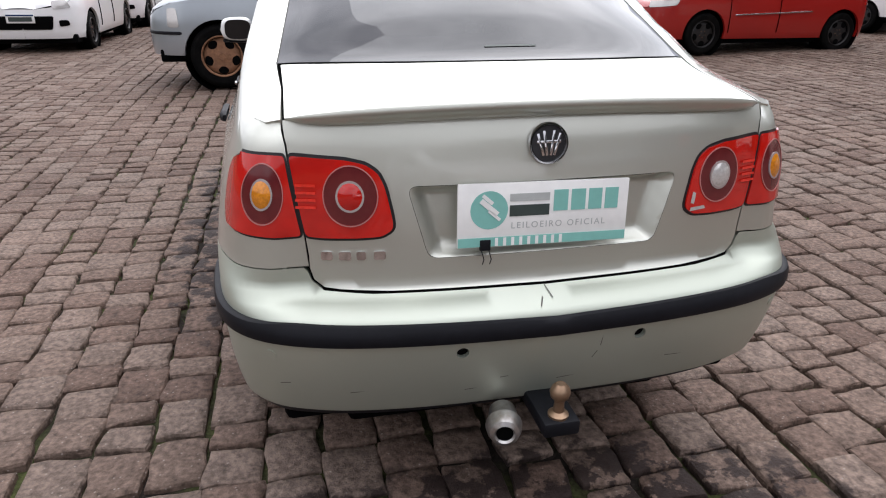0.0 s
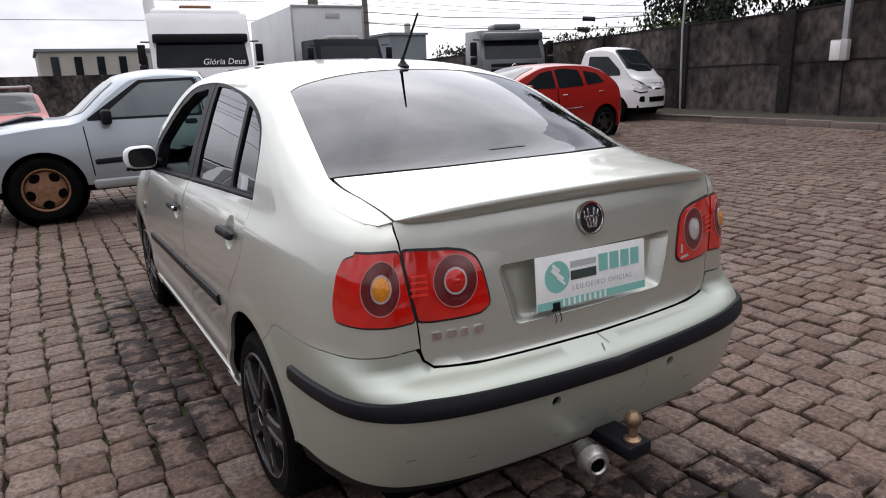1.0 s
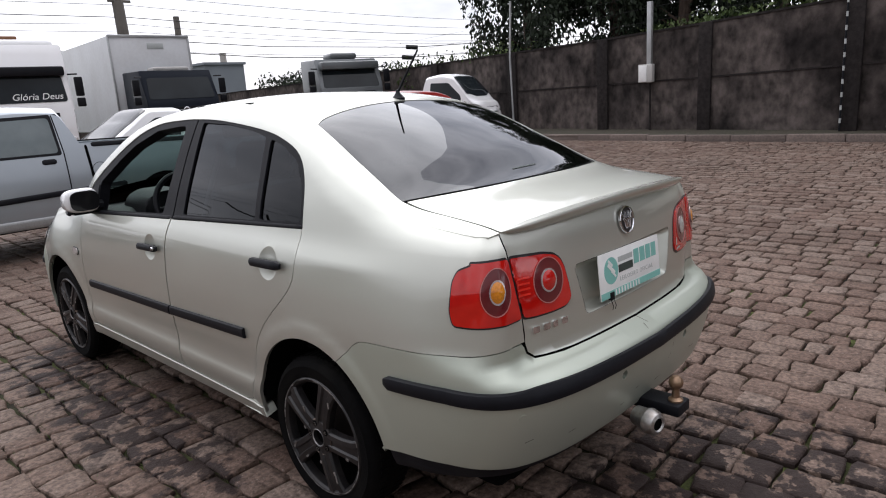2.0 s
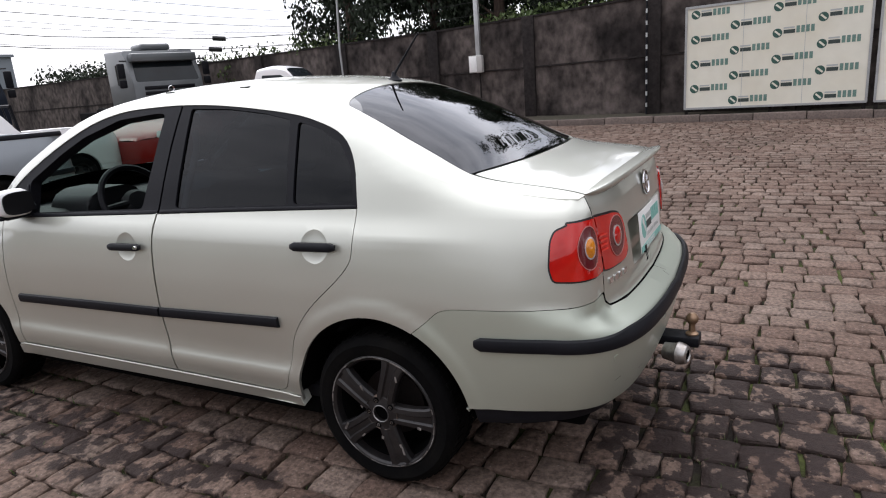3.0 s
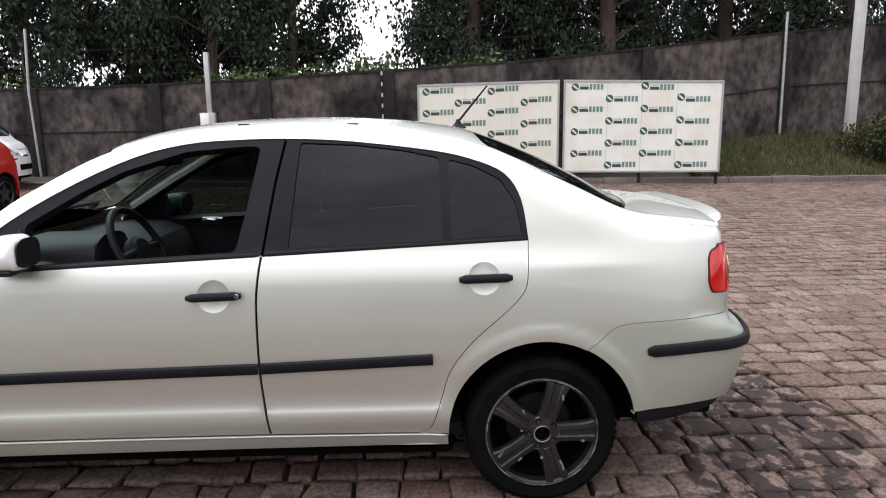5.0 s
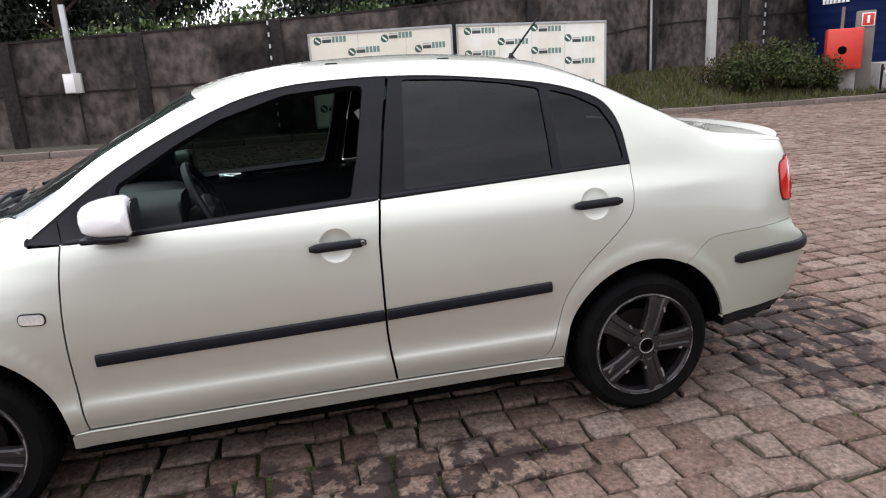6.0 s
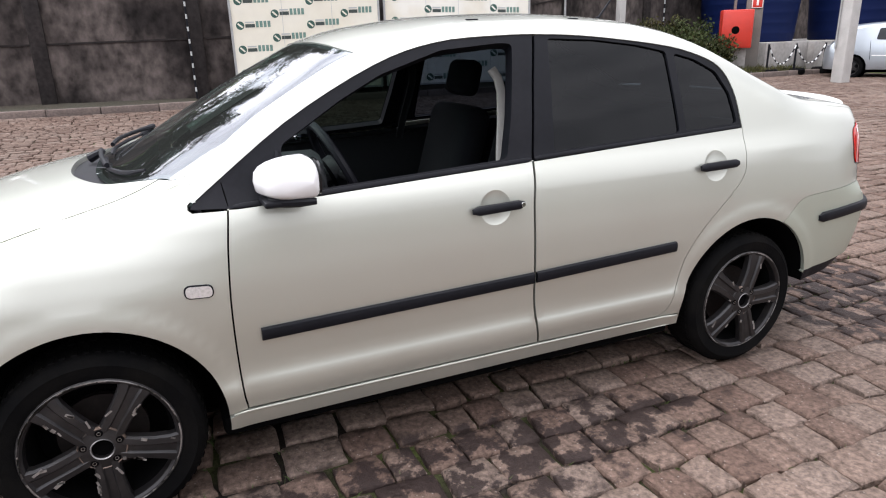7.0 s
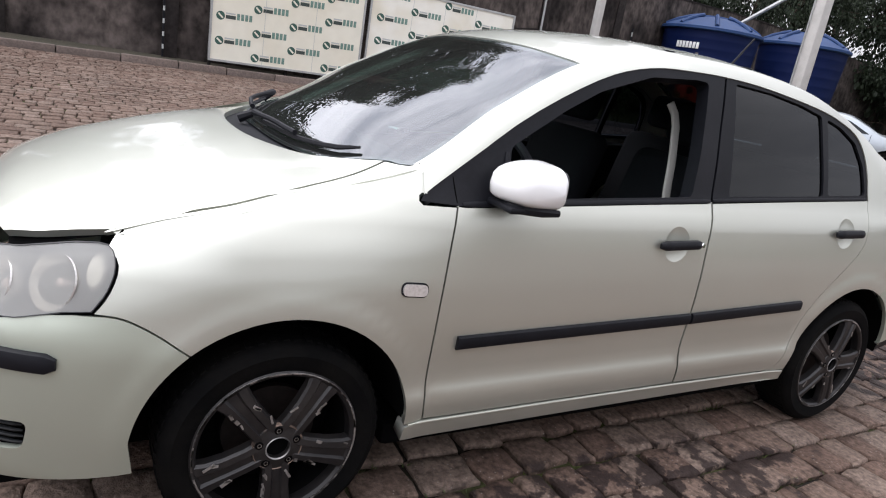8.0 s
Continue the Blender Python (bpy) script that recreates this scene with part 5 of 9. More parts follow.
pair("door_frame", [a], BLACK_TRIM, "matt black window surround of the front door")
a = sheet(left, B.yz(frame_rear), holes=[B.yz(PANE_REAR), B.yz(PANE_QUARTER)], step=0.028, lift=-0.004, depth=0.02)
pair("door_frame", [a], BLACK_TRIM, "matt black window surround of the rear door")
for name, pane in (("door_window", PANE_REAR), ("quarter_window", PANE_QUARTER)):
    a = sheet(left, B.yz(shrunk(pane, -0.004)), step=0.05, lift=-0.012, depth=0)
    for ob in pair(name, [a], TINT_GLASS, "dark tinted side window glass"):
        ob.visible_shadow = False
a = sheet(B.side(1), B.yz(shrunk(OPENING, -0.004)), step=0.05, lift=-0.012, depth=0)
sheet_part("door_window", [a], PASSENGER_GLASS, car, "closed passenger window glass").visible_shadow = False
u_line = B.yz([(2.03, 0.9395), (1.02, 0.981)])
for s in (-1, 1):
    part("belt_seal", moulding(B.side(s), B.yz([(2.02, 0.942), (1.022, 0.982)]), 0.014, 0.006, lift=-0.004), BLACK_TRIM, car)
    part("belt_seal", moulding(B.side(s), B.yz([(1.010, 0.984), (0.056, 1.022)]), 0.014, 0.006, lift=-0.004), BLACK_TRIM, car)
    part("mirror_mount", moulding(B.side(s), B.yz([(1.876, 0.955), (1.876, 1.085)]), 0.02, 0.008, lift=-0.004), BLACK_TRIM, car)
    p = [(2.035, 0.945), (2.044, 1.01)]
    part("sail_seam", moulding(B.side(s), B.yz(p), 0.004, 0.002, lift=-0.0045), DARK, car)

# front wing, sill
wing = FRONT_EDGE + [(2.132, 0.935), (2.141, 0.943), (2.140, 0.954), (2.131, 0.962), (2.1285, 0.985)] + [(y, float(B.rail_z(y))) for y in np.linspace(2.1285, 2.86, 26)] + bowed([(2.875, 0.80), (2.848, 0.765), (2.862, 0.71), (2.893, 0.664)], 3) + FRONT_SEAM[::-1][3:] + FRONT_ARCH + [(2.059, 0.309)]
wings = pair("front_wing", [sheet(soft_side(-1), B.yz(wing), step=0.028, gap=0.0026, depth=0.016)], PAINT, "pale silver-green front wing")
sill = [(2.112, 0.246), (2.110, 0.295), (2.06, 0.3065), (1.5, 0.3055), (1.0, 0.303), (0.47, 0.2965), (0.356, 0.294), (0.352, 0.250)]
pair("sill", [sheet(left, B.yz(sill), step=0.03, gap=0.0015, lift=0.004, depth=0.05)], PAINT, "painted sill under the doors")
for s in (-1, 1):
    part("sill_lip", moulding(B.side(s), B.yz([(2.098, 0.3005), (2.06, 0.3035), (1.5, 0.3025), (1.0, 0.300), (0.47, 0.2935), (0.36, 0.291)]), 0.009, 0.007, lift=0.0), PAINT, car, "bright upper lip of the sill")
for wing_ob, s in zip(wings, (-1, 1)):
    surf = B.side(s)
    c = (float(B.u(2.147)), 0.716)
    lens = rounded([(c[0] - 0.036, c[1] - 0.017), (c[0] + 0.036, c[1] - 0.012), (c[0] + 0.036, c[1] + 0.020), (c[0] - 0.036, c[1] + 0.015)], 0.016)
    sheet_part("indicator_rim", [sheet(surf, shrunk(lens, -0.004), step=0.02, lift=0.003, depth=0.006)], BLACK_TRIM, wing_ob)
    sheet_part("side_indicator", [sheet(surf, lens, step=0.012, lift=0.007, depth=0.006)], CLEAR_LENS, wing_ob, "small clear side indicator lens")

# dark backing behind the gaps
gaps = []
for line in (FRONT_EDGE, MID_EDGE, REAR_EDGE, REAR_SEAM, FRONT_SEAM, [(2.05, 0.30), (0.45, 0.294)]):
    gaps.append(ribbon(left, B.yz(line), 0.05, -0.018))
pair("panel_backing", gaps, DARK)

# bumpers
rear_low = [(-0.338, 0.362), (-0.45, 0.372), (-0.60, 0.384), (-0.72, 0.388)]
half_bumper = B.yz(REAR_ARCH_LOW[::-1])[0:1] + B.yz(rear_low)
rear_half = (B.yz(REAR_ARCH_LOW[::-1]) + B.yz(REAR_SEAM) + [(ub(0.60, 0.73), 0.7315), (ub(0.546, 0.73), 0.7325), (ub(0.538, 0.725), 0.722), (ub(0.530, 0.70), 0.700), (ub(0.507, 0.68), 0.6815), (ub(0.4, 0.675), 0.6755), (0.0, 0.673)])
low_half = [(0.0, 0.385), (ub(0.3), 0.384), (ub(0.55), 0.386)] + B.yz(rear_low[::-1])
full = [(-u, z) for u, z in rear_half[::-1]][1:]
outline = rear_half + full + [(-u, z) for u, z in low_half[::-1]] + low_half[1:]
outline = [q for i, q in enumerate(outline) if i == 0 or math.dist(q, outline[i - 1]) > 2e-4]
rear_surf = B.side(0)
SENSORS = [(-0.212, 0.555), (0.212, 0.555)]
rear_bumper = sheet_part("rear_bumper", [sheet(rear_surf, outline, holes=[disc(math.copysign(ub(abs(x)), x), z, 0.0125, 14) for x, z in SENSORS], step=0.02, gap=0.002, depth=0.016)], BUMPER_PAINT, car, "painted rear bumper with scuffs and parking sensor holes")
strip_line = [(-float(B.u(-0.385)), 0.602)] + [(-float(B.u(y)), z) for y, z in ((-0.5, 0.609), (-0.62, 0.616))] + [(-ub(0.6), 0.616), (0.0, 0.606), (ub(0.6), 0.616)] + [(float(B.u(y)), z) for y, z in ((-0.62, 0.616), (-0.5, 0.609), (-0.385, 0.602))]
part("bumper_strip", moulding(rear_surf, strip_line, 0.044, 0.017), BLACK_TRIM, rear_bumper, "black plastic bumper strip")
for x, z in [(-0.585, 0.557), (0.585, 0.557)]:
    c = (math.copysign(ub(abs(x)), x), z)
    sheet_part("sensor_plug", [sheet(rear_surf, disc(*c, 0.0125, 16), step=0.01, lift=0.0015, depth=0.004)], BUMPER_PAINT, rear_bumper)
for x, z in SENSORS:
    sheet_part("sensor_hole", [sheet(rear_surf, disc(math.copysign(ub(abs(x)), x), z, 0.016, 14), step=0.02, lift=-0.012, depth=0)], DARK, rear_bumper)
lip = [(-u, z) for u, z in ([(0.0, 0.348), (ub(0.55), 0.346)] + B.yz([(-0.72, 0.338), (-0.55, 0.318), (-0.45, 0.305), (-0.372, 0.300)]))][::-1] + [(ub(0.55), 0.346)] + B.yz([(-0.72, 0.338), (-0.55, 0.318), (-0.45, 0.305), (-0.372, 0.300), (-0.360, 0.366), (-0.45, 0.376), (-0.6, 0.39), (-0.72, 0.396)]) + [(ub(0.55), 0.394), (0.0, 0.394), (-ub(0.55), 0.394)] + [(-u, z) for u, z in B.yz([(-0.72, 0.396), (-0.6, 0.39), (-0.45, 0.376), (-0.360, 0.366)])]
sheet_part("lower_valance", [sheet(rear_surf, lip, step=0.03, lift=-0.012, depth=0.03)], BLACK_TRIM, rear_bumper, "black plastic lower edge of the bumper")
# light scratches on the bumper
random.seed(11)
for x, z, dx, dz in [(0.06, 0.585, 0.004, 0.022), (-0.03, 0.645, 0.01, 0.012), (0.0, 0.655, -0.006, 0.016), (0.115, 0.535, 0.002, 0.03), (0.02, 0.445, 0.05, 0.004), (-0.45, 0.455, 0.03, 0.004), (-0.12, 0.47, 0.02, 0.002), (0.10, 0.50, 0.01, 0.02), (-0.58, 0.475, 0.02, 0.006), (-0.20, 0.44, 0.03, 0.002), (0.30, 0.47, 0.05, -0.004)]:
    sheet_part("scratch", [ribbon(rear_surf, [(math.copysign(ub(abs(x)), x), z), (math.copysign(ub(abs(x + dx)), x + dx), z + dz)], 0.0022, 0.0012)], BARE, rear_bumper)

front_half = [(float(B.u(2.803)), 0.262)] + B.yz(FRONT_ARCH_LOW) + B.yz(FRONT_SEAM[1:]) + [(float(B.u(3.0)), 0.655), (float(B.u(3.12)), 0.625), (float(B.ux(0.40, True)), 0.62), (B.length, 0.625)]
front_low = [(B.length, 0.235), (float(B.u(3.1)), 0.238), (float(B.u(2.9)), 0.250)]
arch_hole = rounded([(float(B.u(3.015)), 0.400), (float(B.u(3.03)), 0.33), (float(B.u(3.13)), 0.315), (float(B.u(3.2)), 0.33), (float(B.u(3.2)), 0.39)], 0.02)
a = sheet(left, front_half + front_low, holes=[arch_hole], step=0.03, gap=0.002, depth=0.016)
front_bumper = sheet_part("front_bumper", [a, mirrored(a)], BUMPER_PAINT, car, "pale silver-green front bumper")
for s in (-1, 1):
    surf = B.side(s)
    part("bumper_strip", moulding(surf, [(float(B.u(2.955)), 0.552), (float(B.u(3.05)), 0.556), (float(B.u(3.15)), 0.560), (float(B.ux(0.42, True)), 0.560)], 0.046, 0.016), BLACK_TRIM, front_bumper, "black plastic bumper strip")
    sheet_part("fog_recess", [sheet(surf, shrunk(arch_hole, -0.006), step=0.04, lift=-0.03, depth=0)], DARK, front_bumper)
    for k in range(4):
        z = 0.337 + 0.016 * k
        part("grille_slat", moulding(surf, [(float(B.u(3.03)), z), (float(B.u(3.195)), z + 0.004)], 0.007, 0.008, lift=-0.014), DASH, front_bumper)

# bonnet and cowl
HOOD_SIDE = [(0.592, 2.206)] + [(float(B.half(y)) - d, y) for y, d in ((2.3, 0.056), (2.4, 0.038), (2.5, 0.025), (2.6, 0.016), (2.7, 0.010), (2.8, 0.005), (2.86, 0.003))] + [(0.57, 2.98), (0.50, 3.06)]
HOOD_BACK = [HOOD_SIDE[0], (0.54, 2.262), (0.42, 2.368), (0.22, 2.458), (0.0, 2.480)]
HOOD_NOSE = [(0.50, 3.06), (0.36, 3.10), (0.2, 3.12), (0.0, 3.125)]


def hood_skin(q):
    """The bonnet stands a finger's width open at its front, with a crease on each side."""
    p, n = B.top(q)
    up = 0.001 + 0.007 * np.clip((p[:, 1] - 2.78) / 0.3, 0, 1) ** 1.5
    c = 0.43 + 0.09 * np.clip((2.9 - p[:, 1]) / 0.7, 0, 1)
    d = (np.abs(p[:, 0]) - c) / 0.03
    p = p + np.stack([0 * up, 0 * up, up + 0.004 / (1 + np.exp(d * 2))], 1)
    n = n + np.stack([np.sign(p[:, 0]) * 0.10 * np.exp(-d * d), 0 * d, 0 * d], 1)
    return p, n / np.linalg.norm(n, axis=1)[:, None]


wing_top = B.rail(2.1285, 2.86, 40, 1) + [(x + 0.0035, y) for x, y in bowed(HOOD_SIDE[:8], 4)[::-1]] + [(0.5955, 2.2045), (0.626, 2.180), (0.650, 2.152), (0.664, 2.138)]
for s, wing_ob in zip((1, -1), wings[::-1]):
    sheet_part("wing_top", [sheet(soft_top, wing_top if s > 0 else flip(wing_top), step=0.03, gap=0.0012, depth=0.012)], PAINT, wing_ob)
hood_outline = bowed(whole(HOOD_BACK), 4) + flip(bowed(HOOD_SIDE, 4))[1:] + flip(bowed(whole(HOOD_NOSE), 4))[1:] + bowed(HOOD_SIDE, 4)[::-1][1:-1]
sheet_part("bonnet", [sheet(hood_skin, hood_outline, step=0.03, gap=0.002, depth=0.02)], PAINT, car, "pale silver-green bonnet standing slightly ajar")
inner = [(min(x + 0.012, float(B.half(y)) - 0.006), y) for x, y in HOOD_SIDE]
for s in both:
    surf = B.side(s)
    line = [(float(B.u(y)), float(B.rail_z(y)) - 0.001) for y in np.linspace(2.10, 2.86, 40)]
    line_top = [(s * x, y) for x, y in B.rail(2.10, 2.86, 40, 1)]
    sheet_part("seam_filler", [ribbon(soft_side(s), line, 0.012, 0.0005), ribbon(soft_top, line_top, 0.012, 0.0005), ribbon(surf, B.yz([(2.130, 0.962), (2.1275, 0.99), (2.127, 1.03)]), 0.022, -0.0012)], PAINT, car)
sheet_part("bonnet_gap", [sheet(B.top, inner + flip(inner)[::-1], step=0.08, lift=-0.02, depth=0)], DARK, car)
cowl = bowed(whole(HOOD_BACK), 4) + flip(bowed(whole(SCREEN_BASE), 4))
cowl = shrunk(dense(bowed(whole([(x * 0.995, y + 0.03) for x, y in HOOD_BACK]), 4) + [(x * 0.99, y - 0.02) for x, y in flip(bowed(whole(SCREEN_BASE), 4))], 0.03), 0.001)
sheet_part("cowl", [sheet(B.top, cowl, step=0.03, lift=-0.012, depth=0)], BLACK_TRIM, car, "black plastic cowl below the windscreen")
screen = bowed(whole(SCREEN_TOP), 4) + flip(bowed(SCREEN_EDGE, 4))[::-1][1:] + flip(bowed(whole(SCREEN_BASE), 4))[1:] + bowed(SCREEN_EDGE, 4)[1:-1]
ws = sheet_part("windscreen", [sheet(B.top, screen, step=0.04, lift=-0.003, depth=0)], CLEAR_GLASS, car, "clear curved windscreen reflecting trees")
ws.visible_shadow = False
inner = shrunk(dense(screen, 0.02), 0.018)
sheet_part("windscreen_border", [sheet(B.top, screen, holes=[inner], step=0.02, lift=-0.006, depth=0)], BLACK_GLOSS, car)
screen_foot = spline(*zip(*SCREEN_BASE[::-1]))
on_top = lambda x, y, up: (x, y, float(B.z_top(np.array([x]), np.array([y]))[0]) + up)  # noqa: E731
for x0, x1 in ((0.10, -0.50), (0.57, 0.06)):
    bm = bmesh.new()
    along = [x0 + (x1 - x0) * t for t in np.linspace(0, 0.62, 7)]
    arm = [on_top(x, float(screen_foot(abs(x))) - 0.012 - 0.02 * k / 6, 0.026 + 0.008 * math.sin(math.pi * k / 6)) for k, x in enumerate(along)]
    tube(bm, [on_top(x0 + 0.02 * (x0 - x1), float(screen_foot(abs(x0))) + 0.035, 0.006), *arm], [0.017, 0.013] + [0.0085] * 6, 8)
    part("wiper", bm, BLACK_TRIM, car, "black windscreen wiper arm")
    bm = bmesh.new()
    blade = [on_top(x0 + (x1 - x0) * (0.12 + 0.88 * t), float(screen_foot(abs(x0 + (x1 - x0) * (0.12 + 0.88 * t)))) - 0.030 - 0.018 * t, 0.010) for t in np.linspace(0, 1, 12)]
    tube(bm, blade, [0.004] + [0.0075] * 10 + [0.004], 6)
    part("wiper_blade", bm, BLACK_TRIM, car)

# rear glass
back = bowed(whole(BACK_TOP), 4) + flip(bowed(GLASS_EDGE, 4))[::-1][1:] + flip(bowed(whole(BACK_BASE), 4))[1:] + bowed(GLASS_EDGE, 4)[1:-1]
rg = sheet_part("rear_window", [sheet(B.top, back, step=0.035, lift=-0.002, gap=0.0015, depth=0.006)], REAR_GLASS, car, "dark tinted rear window")
inner = shrunk(dense(back, 0.02), 0.012)
sheet_part("rear_window_border", [sheet(B.top, back, holes=[inner], step=0.02, lift=-0.008, depth=0)], BLACK_GLOSS, car)
a = [(-0.03 + 0.0, -0.345), (0.115, -0.342), (0.115, -0.336), (-0.03, -0.339)]
sheet_part("window_sticker", [sheet(B.top, a, step=0.03, lift=0.0, depth=0)], INK_DARK, rg, "narrow dark sticker strip")

# boot lid: deck, rear face with the plate recess, spoiler
LID_SIDE = [(0.566, -0.335), (0.563, -0.5), (0.565, -0.700)]
lid_top = bowed(whole(BACK_BASE), 4)[0:0] + [(x * 0.985, y - 0.012) for x, y in bowed(whole(BACK_BASE), 4)] + flip(LID_SIDE)[1:] + [(-0.42, -0.726), (-0.2, -0.745), (0, -0.750), (0.2, -0.745), (0.42, -0.726)] + LID_SIDE[::-1][:-1]
deck = sheet(B.top, lid_top, step=0.03, gap=0.002, depth=0.014)
su = lambda x: math.copysign(ub(abs(x)), x)  # noqa: E731
RECESS = rounded([(su(-0.318), 0.912), (su(0.318), 0.912), (su(0.272), 0.750), (su(-0.272), 0.750)], 0.022)
face_half = [(0.0, 0.6735), (ub(0.36, 0.675), 0.6755), (ub(0.47, 0.68), 0.680), (ub(0.505, 0.685), 0.6835), (ub(0.527, 0.70), 0.702), (ub(0.535, 0.73), 0.730), (ub(0.535, 0.76), 0.76), (ub(0.539, 0.80), 0.80), (ub(0.553), 0.9), (ub(0.564, 1.0), 1.0), (ub(0.568, 1.05), 1.050), (ub(0.3, 1.05), 1.062), (0.0, 1.064)]
face = face_half + [(-u, z) for u, z in face_half[::-1]][1:-1]
rear_face = sheet(rear_surf, face, holes=[RECESS], step=0.022, gap=0.002, depth=0.0)


def recess_skin(q):
    """A dished pocket in the rear face."""
    p, n = rear_surf(q)
    w = 0.318 - (0.912 - q[:, 1]) * 0.284
    x = np.abs(p[:, 0])
    edge = np.minimum(np.minimum((w - x) / 0.035, (q[:, 1] - 0.750) / 0.022), np.clip((0.912 - q[:, 1]) / 0.006, 0, 9))
    t = np.clip(edge, 0, 1)
    t = t * t * (3 - 2 * t)
    return p - n * (0.034 * t)[:, None], n


pr = recess_skin
cz, cf, cn = sheet(pr, shrunk(dense(RECESS, 0.012), -0.001), step=0.012, depth=0)
flat = np.zeros_like(cn)
for f in cf:
    k = np.cross(cz[f[1]] - cz[f[0]], cz[f[2]] - cz[f[0]])
    for i in f:
        flat[i] += k
flat /= np.linalg.norm(flat, axis=1)[:, None] + 1e-12
lid = sheet_part("boot_lid", [deck, rear_face, (cz, cf, flat)], PAINT, car, "pale silver-green boot lid with a plate recess")
bm = bmesh.new()
rings = []
for x in np.linspace(-0.562, 0.562, 45):
    t = abs(x) / 0.562
    yb = -0.742 + 0.026 * t ** 3 - 0.012 * (1 - t * t)
    k = max(0.04, (1.0 - t ** 7) ** 0.6)
    z0 = float(B.z_top(np.array([x * 0.97]), np.array([yb + 0.04]))[0])
    shape = [(0.10, -0.004), (0.06, 0.002), (0.02, 0.009), (-0.018, 0.017), (-0.032, 0.018), (-0.036, 0.012), (-0.034, 0.004), (-0.022, -0.008), (-0.012, -0.018), (0.03, -0.02)]
    rings.append([bm.verts.new((x, yb + 0.02 + (a - 0.02) * k, z0 - 0.010 + b * k)) for a, b in shape])
for a, b in zip(rings, rings[1:]):
    for i in range(len(a)):
        bm.faces.new((a[i], a[(i + 1) % len(a)], b[(i + 1) % len(b)], b[i]))
bm.faces.new(rings[0][::-1])
bm.faces.new(rings[-1])
part("spoiler", bm, PAINT, lid, "low lip spoiler on the boot edge", smooth=50)
gap_lines = [ribbon(rear_surf, [(s * ub(0.35, 0.675), 0.675), (s * ub(0.48, 0.68), 0.681), (s * ub(0.506, 0.685), 0.683), (s * ub(0.529, 0.70), 0.701), (s * ub(0.535, 0.735), 0.735), (s * ub(0.540, 0.8), 0.80), (s * ub(0.555), 0.9), (s * ub(0.569, 1.03), 1.03)], 0.008, -0.005) for s in both]
gap_lines.append(ribbon(rear_surf, [(-ub(0.4, 0.675), 0.6752), (0, 0.673), (ub(0.4, 0.675), 0.6752)], 0.006, -0.004))
gap_lines += [ribbon(B.top, [(s * 0.566, -0.33), (s * 0.563, -0.5), (s * 0.567, -0.695)], 0.02, -0.012) for s in both]
sheet_part("boot_gap", gap_lines, DARK, car)

# plate sheet with printed bars, clipped over the plate
plate = empty("plate_cover", "", "")
plate.parent = lid
bm = bmesh.new()
box(bm, (-0.202, -0.004, -0.0725), (0.202, 0.0, 0.0725), 0.003)
PL = Matrix.Translation((-0.012, -0.795, 0.842)) @ pose(0, 0, 0, -5.5, 1.0, 0)


def on_plate(name, x0, x1, z0, z1, mat, up=0.0006, r=0.0):
    bm = bmesh.new()
    box(bm, (x0, -0.004 - up - 0.0008, z0), (x1, -0.004 - up * 0.2, z1))
    bmesh.ops.transform(bm, matrix=PL, verts=bm.verts)
    return part(name, bm, mat, plate, smooth=0)


bmesh.ops.transform(bm, matrix=PL, verts=bm.verts)
part("sheet", bm, PLATE_WHITE, plate, "white printed dealer sheet")
on_plate("teal_band", -0.200, 0.200, -0.071, -0.050, INK_TEAL)
for k in range(9):
    on_plate("stripe", -0.115 + 0.019 * k, -0.108 + 0.019 * k, -0.0705, -0.0515, PLATE_WHITE, 0.0014)
bm = bmesh.new()
lathe(bm, [(0.0, 0.0), (0.043, 0.0), (0.043, -0.001)], 32, PL @ Matrix.Translation((-0.130, -0.0048, 0.012)) @ pose(0, 0, 0, 90, 0, 0))
part("round_mark", bm, INK_TEAL, plate, "round teal mark", smooth=0)
for dx, dz, w, h in ((0.0, 0.006, 0.05, 0.012), (0.012, -0.012, 0.034, 0.007), (-0.004, 0.024, 0.03, 0.008)):
    bm = bmesh.new()
    box(bm, (-w / 2, -0.0062, -h / 2), (w / 2, -0.0046, h / 2), m=PL @ Matrix.Translation((-0.130 + dx, 0, 0.012 + dz)) @ pose(0, 0, 0, 0, 40, 0))
    part("mark_bar", bm, PLATE_WHITE, plate, smooth=0)
on_plate("word_bar", -0.083, 0.010, 0.030, 0.047, INK_GREY)
on_plate("word_bar", -0.083, 0.010, -0.004, 0.021, INK_DARK)
for k, (a, b) in enumerate(((0.020, 0.054), (0.062, 0.096), (0.104, 0.136), (0.144, 0.176))):
    on_plate("word_bar", a, b, 0.004, 0.052, INK_TEAL)
line = bpy.data.curves.new("plate_lettering", "FONT")
line.body, line.size, line.extrude, line.space_character = "LEILOEIRO OFICIAL", 0.0205, 0.0003, 1.30
line.materials.append(INK_GREY)
lettering = new("plate_lettering", line)
lettering.parent = plate
lettering.matrix_local = PL @ Matrix.Translation((-0.079, -0.0046, -0.032)) @ pose(0, 0, 0, 90, 0, 0)
bm = bmesh.new()
box(bm, (-0.150, -0.008, -0.080), (-0.125, 0.003, -0.055), 0.002, m=PL)
for dx in (-0.146, -0.129):
    tube(bm, [PL @ Vector((dx, -0.005, -0.078)), PL @ Vector((dx + 0.006, -0.008, -0.10)), PL @ Vector((dx + 0.003, -0.006, -0.112))], 0.0013, 5)
part("binder_clip", bm, BLACK_TRIM, plate, "small black binder clip")

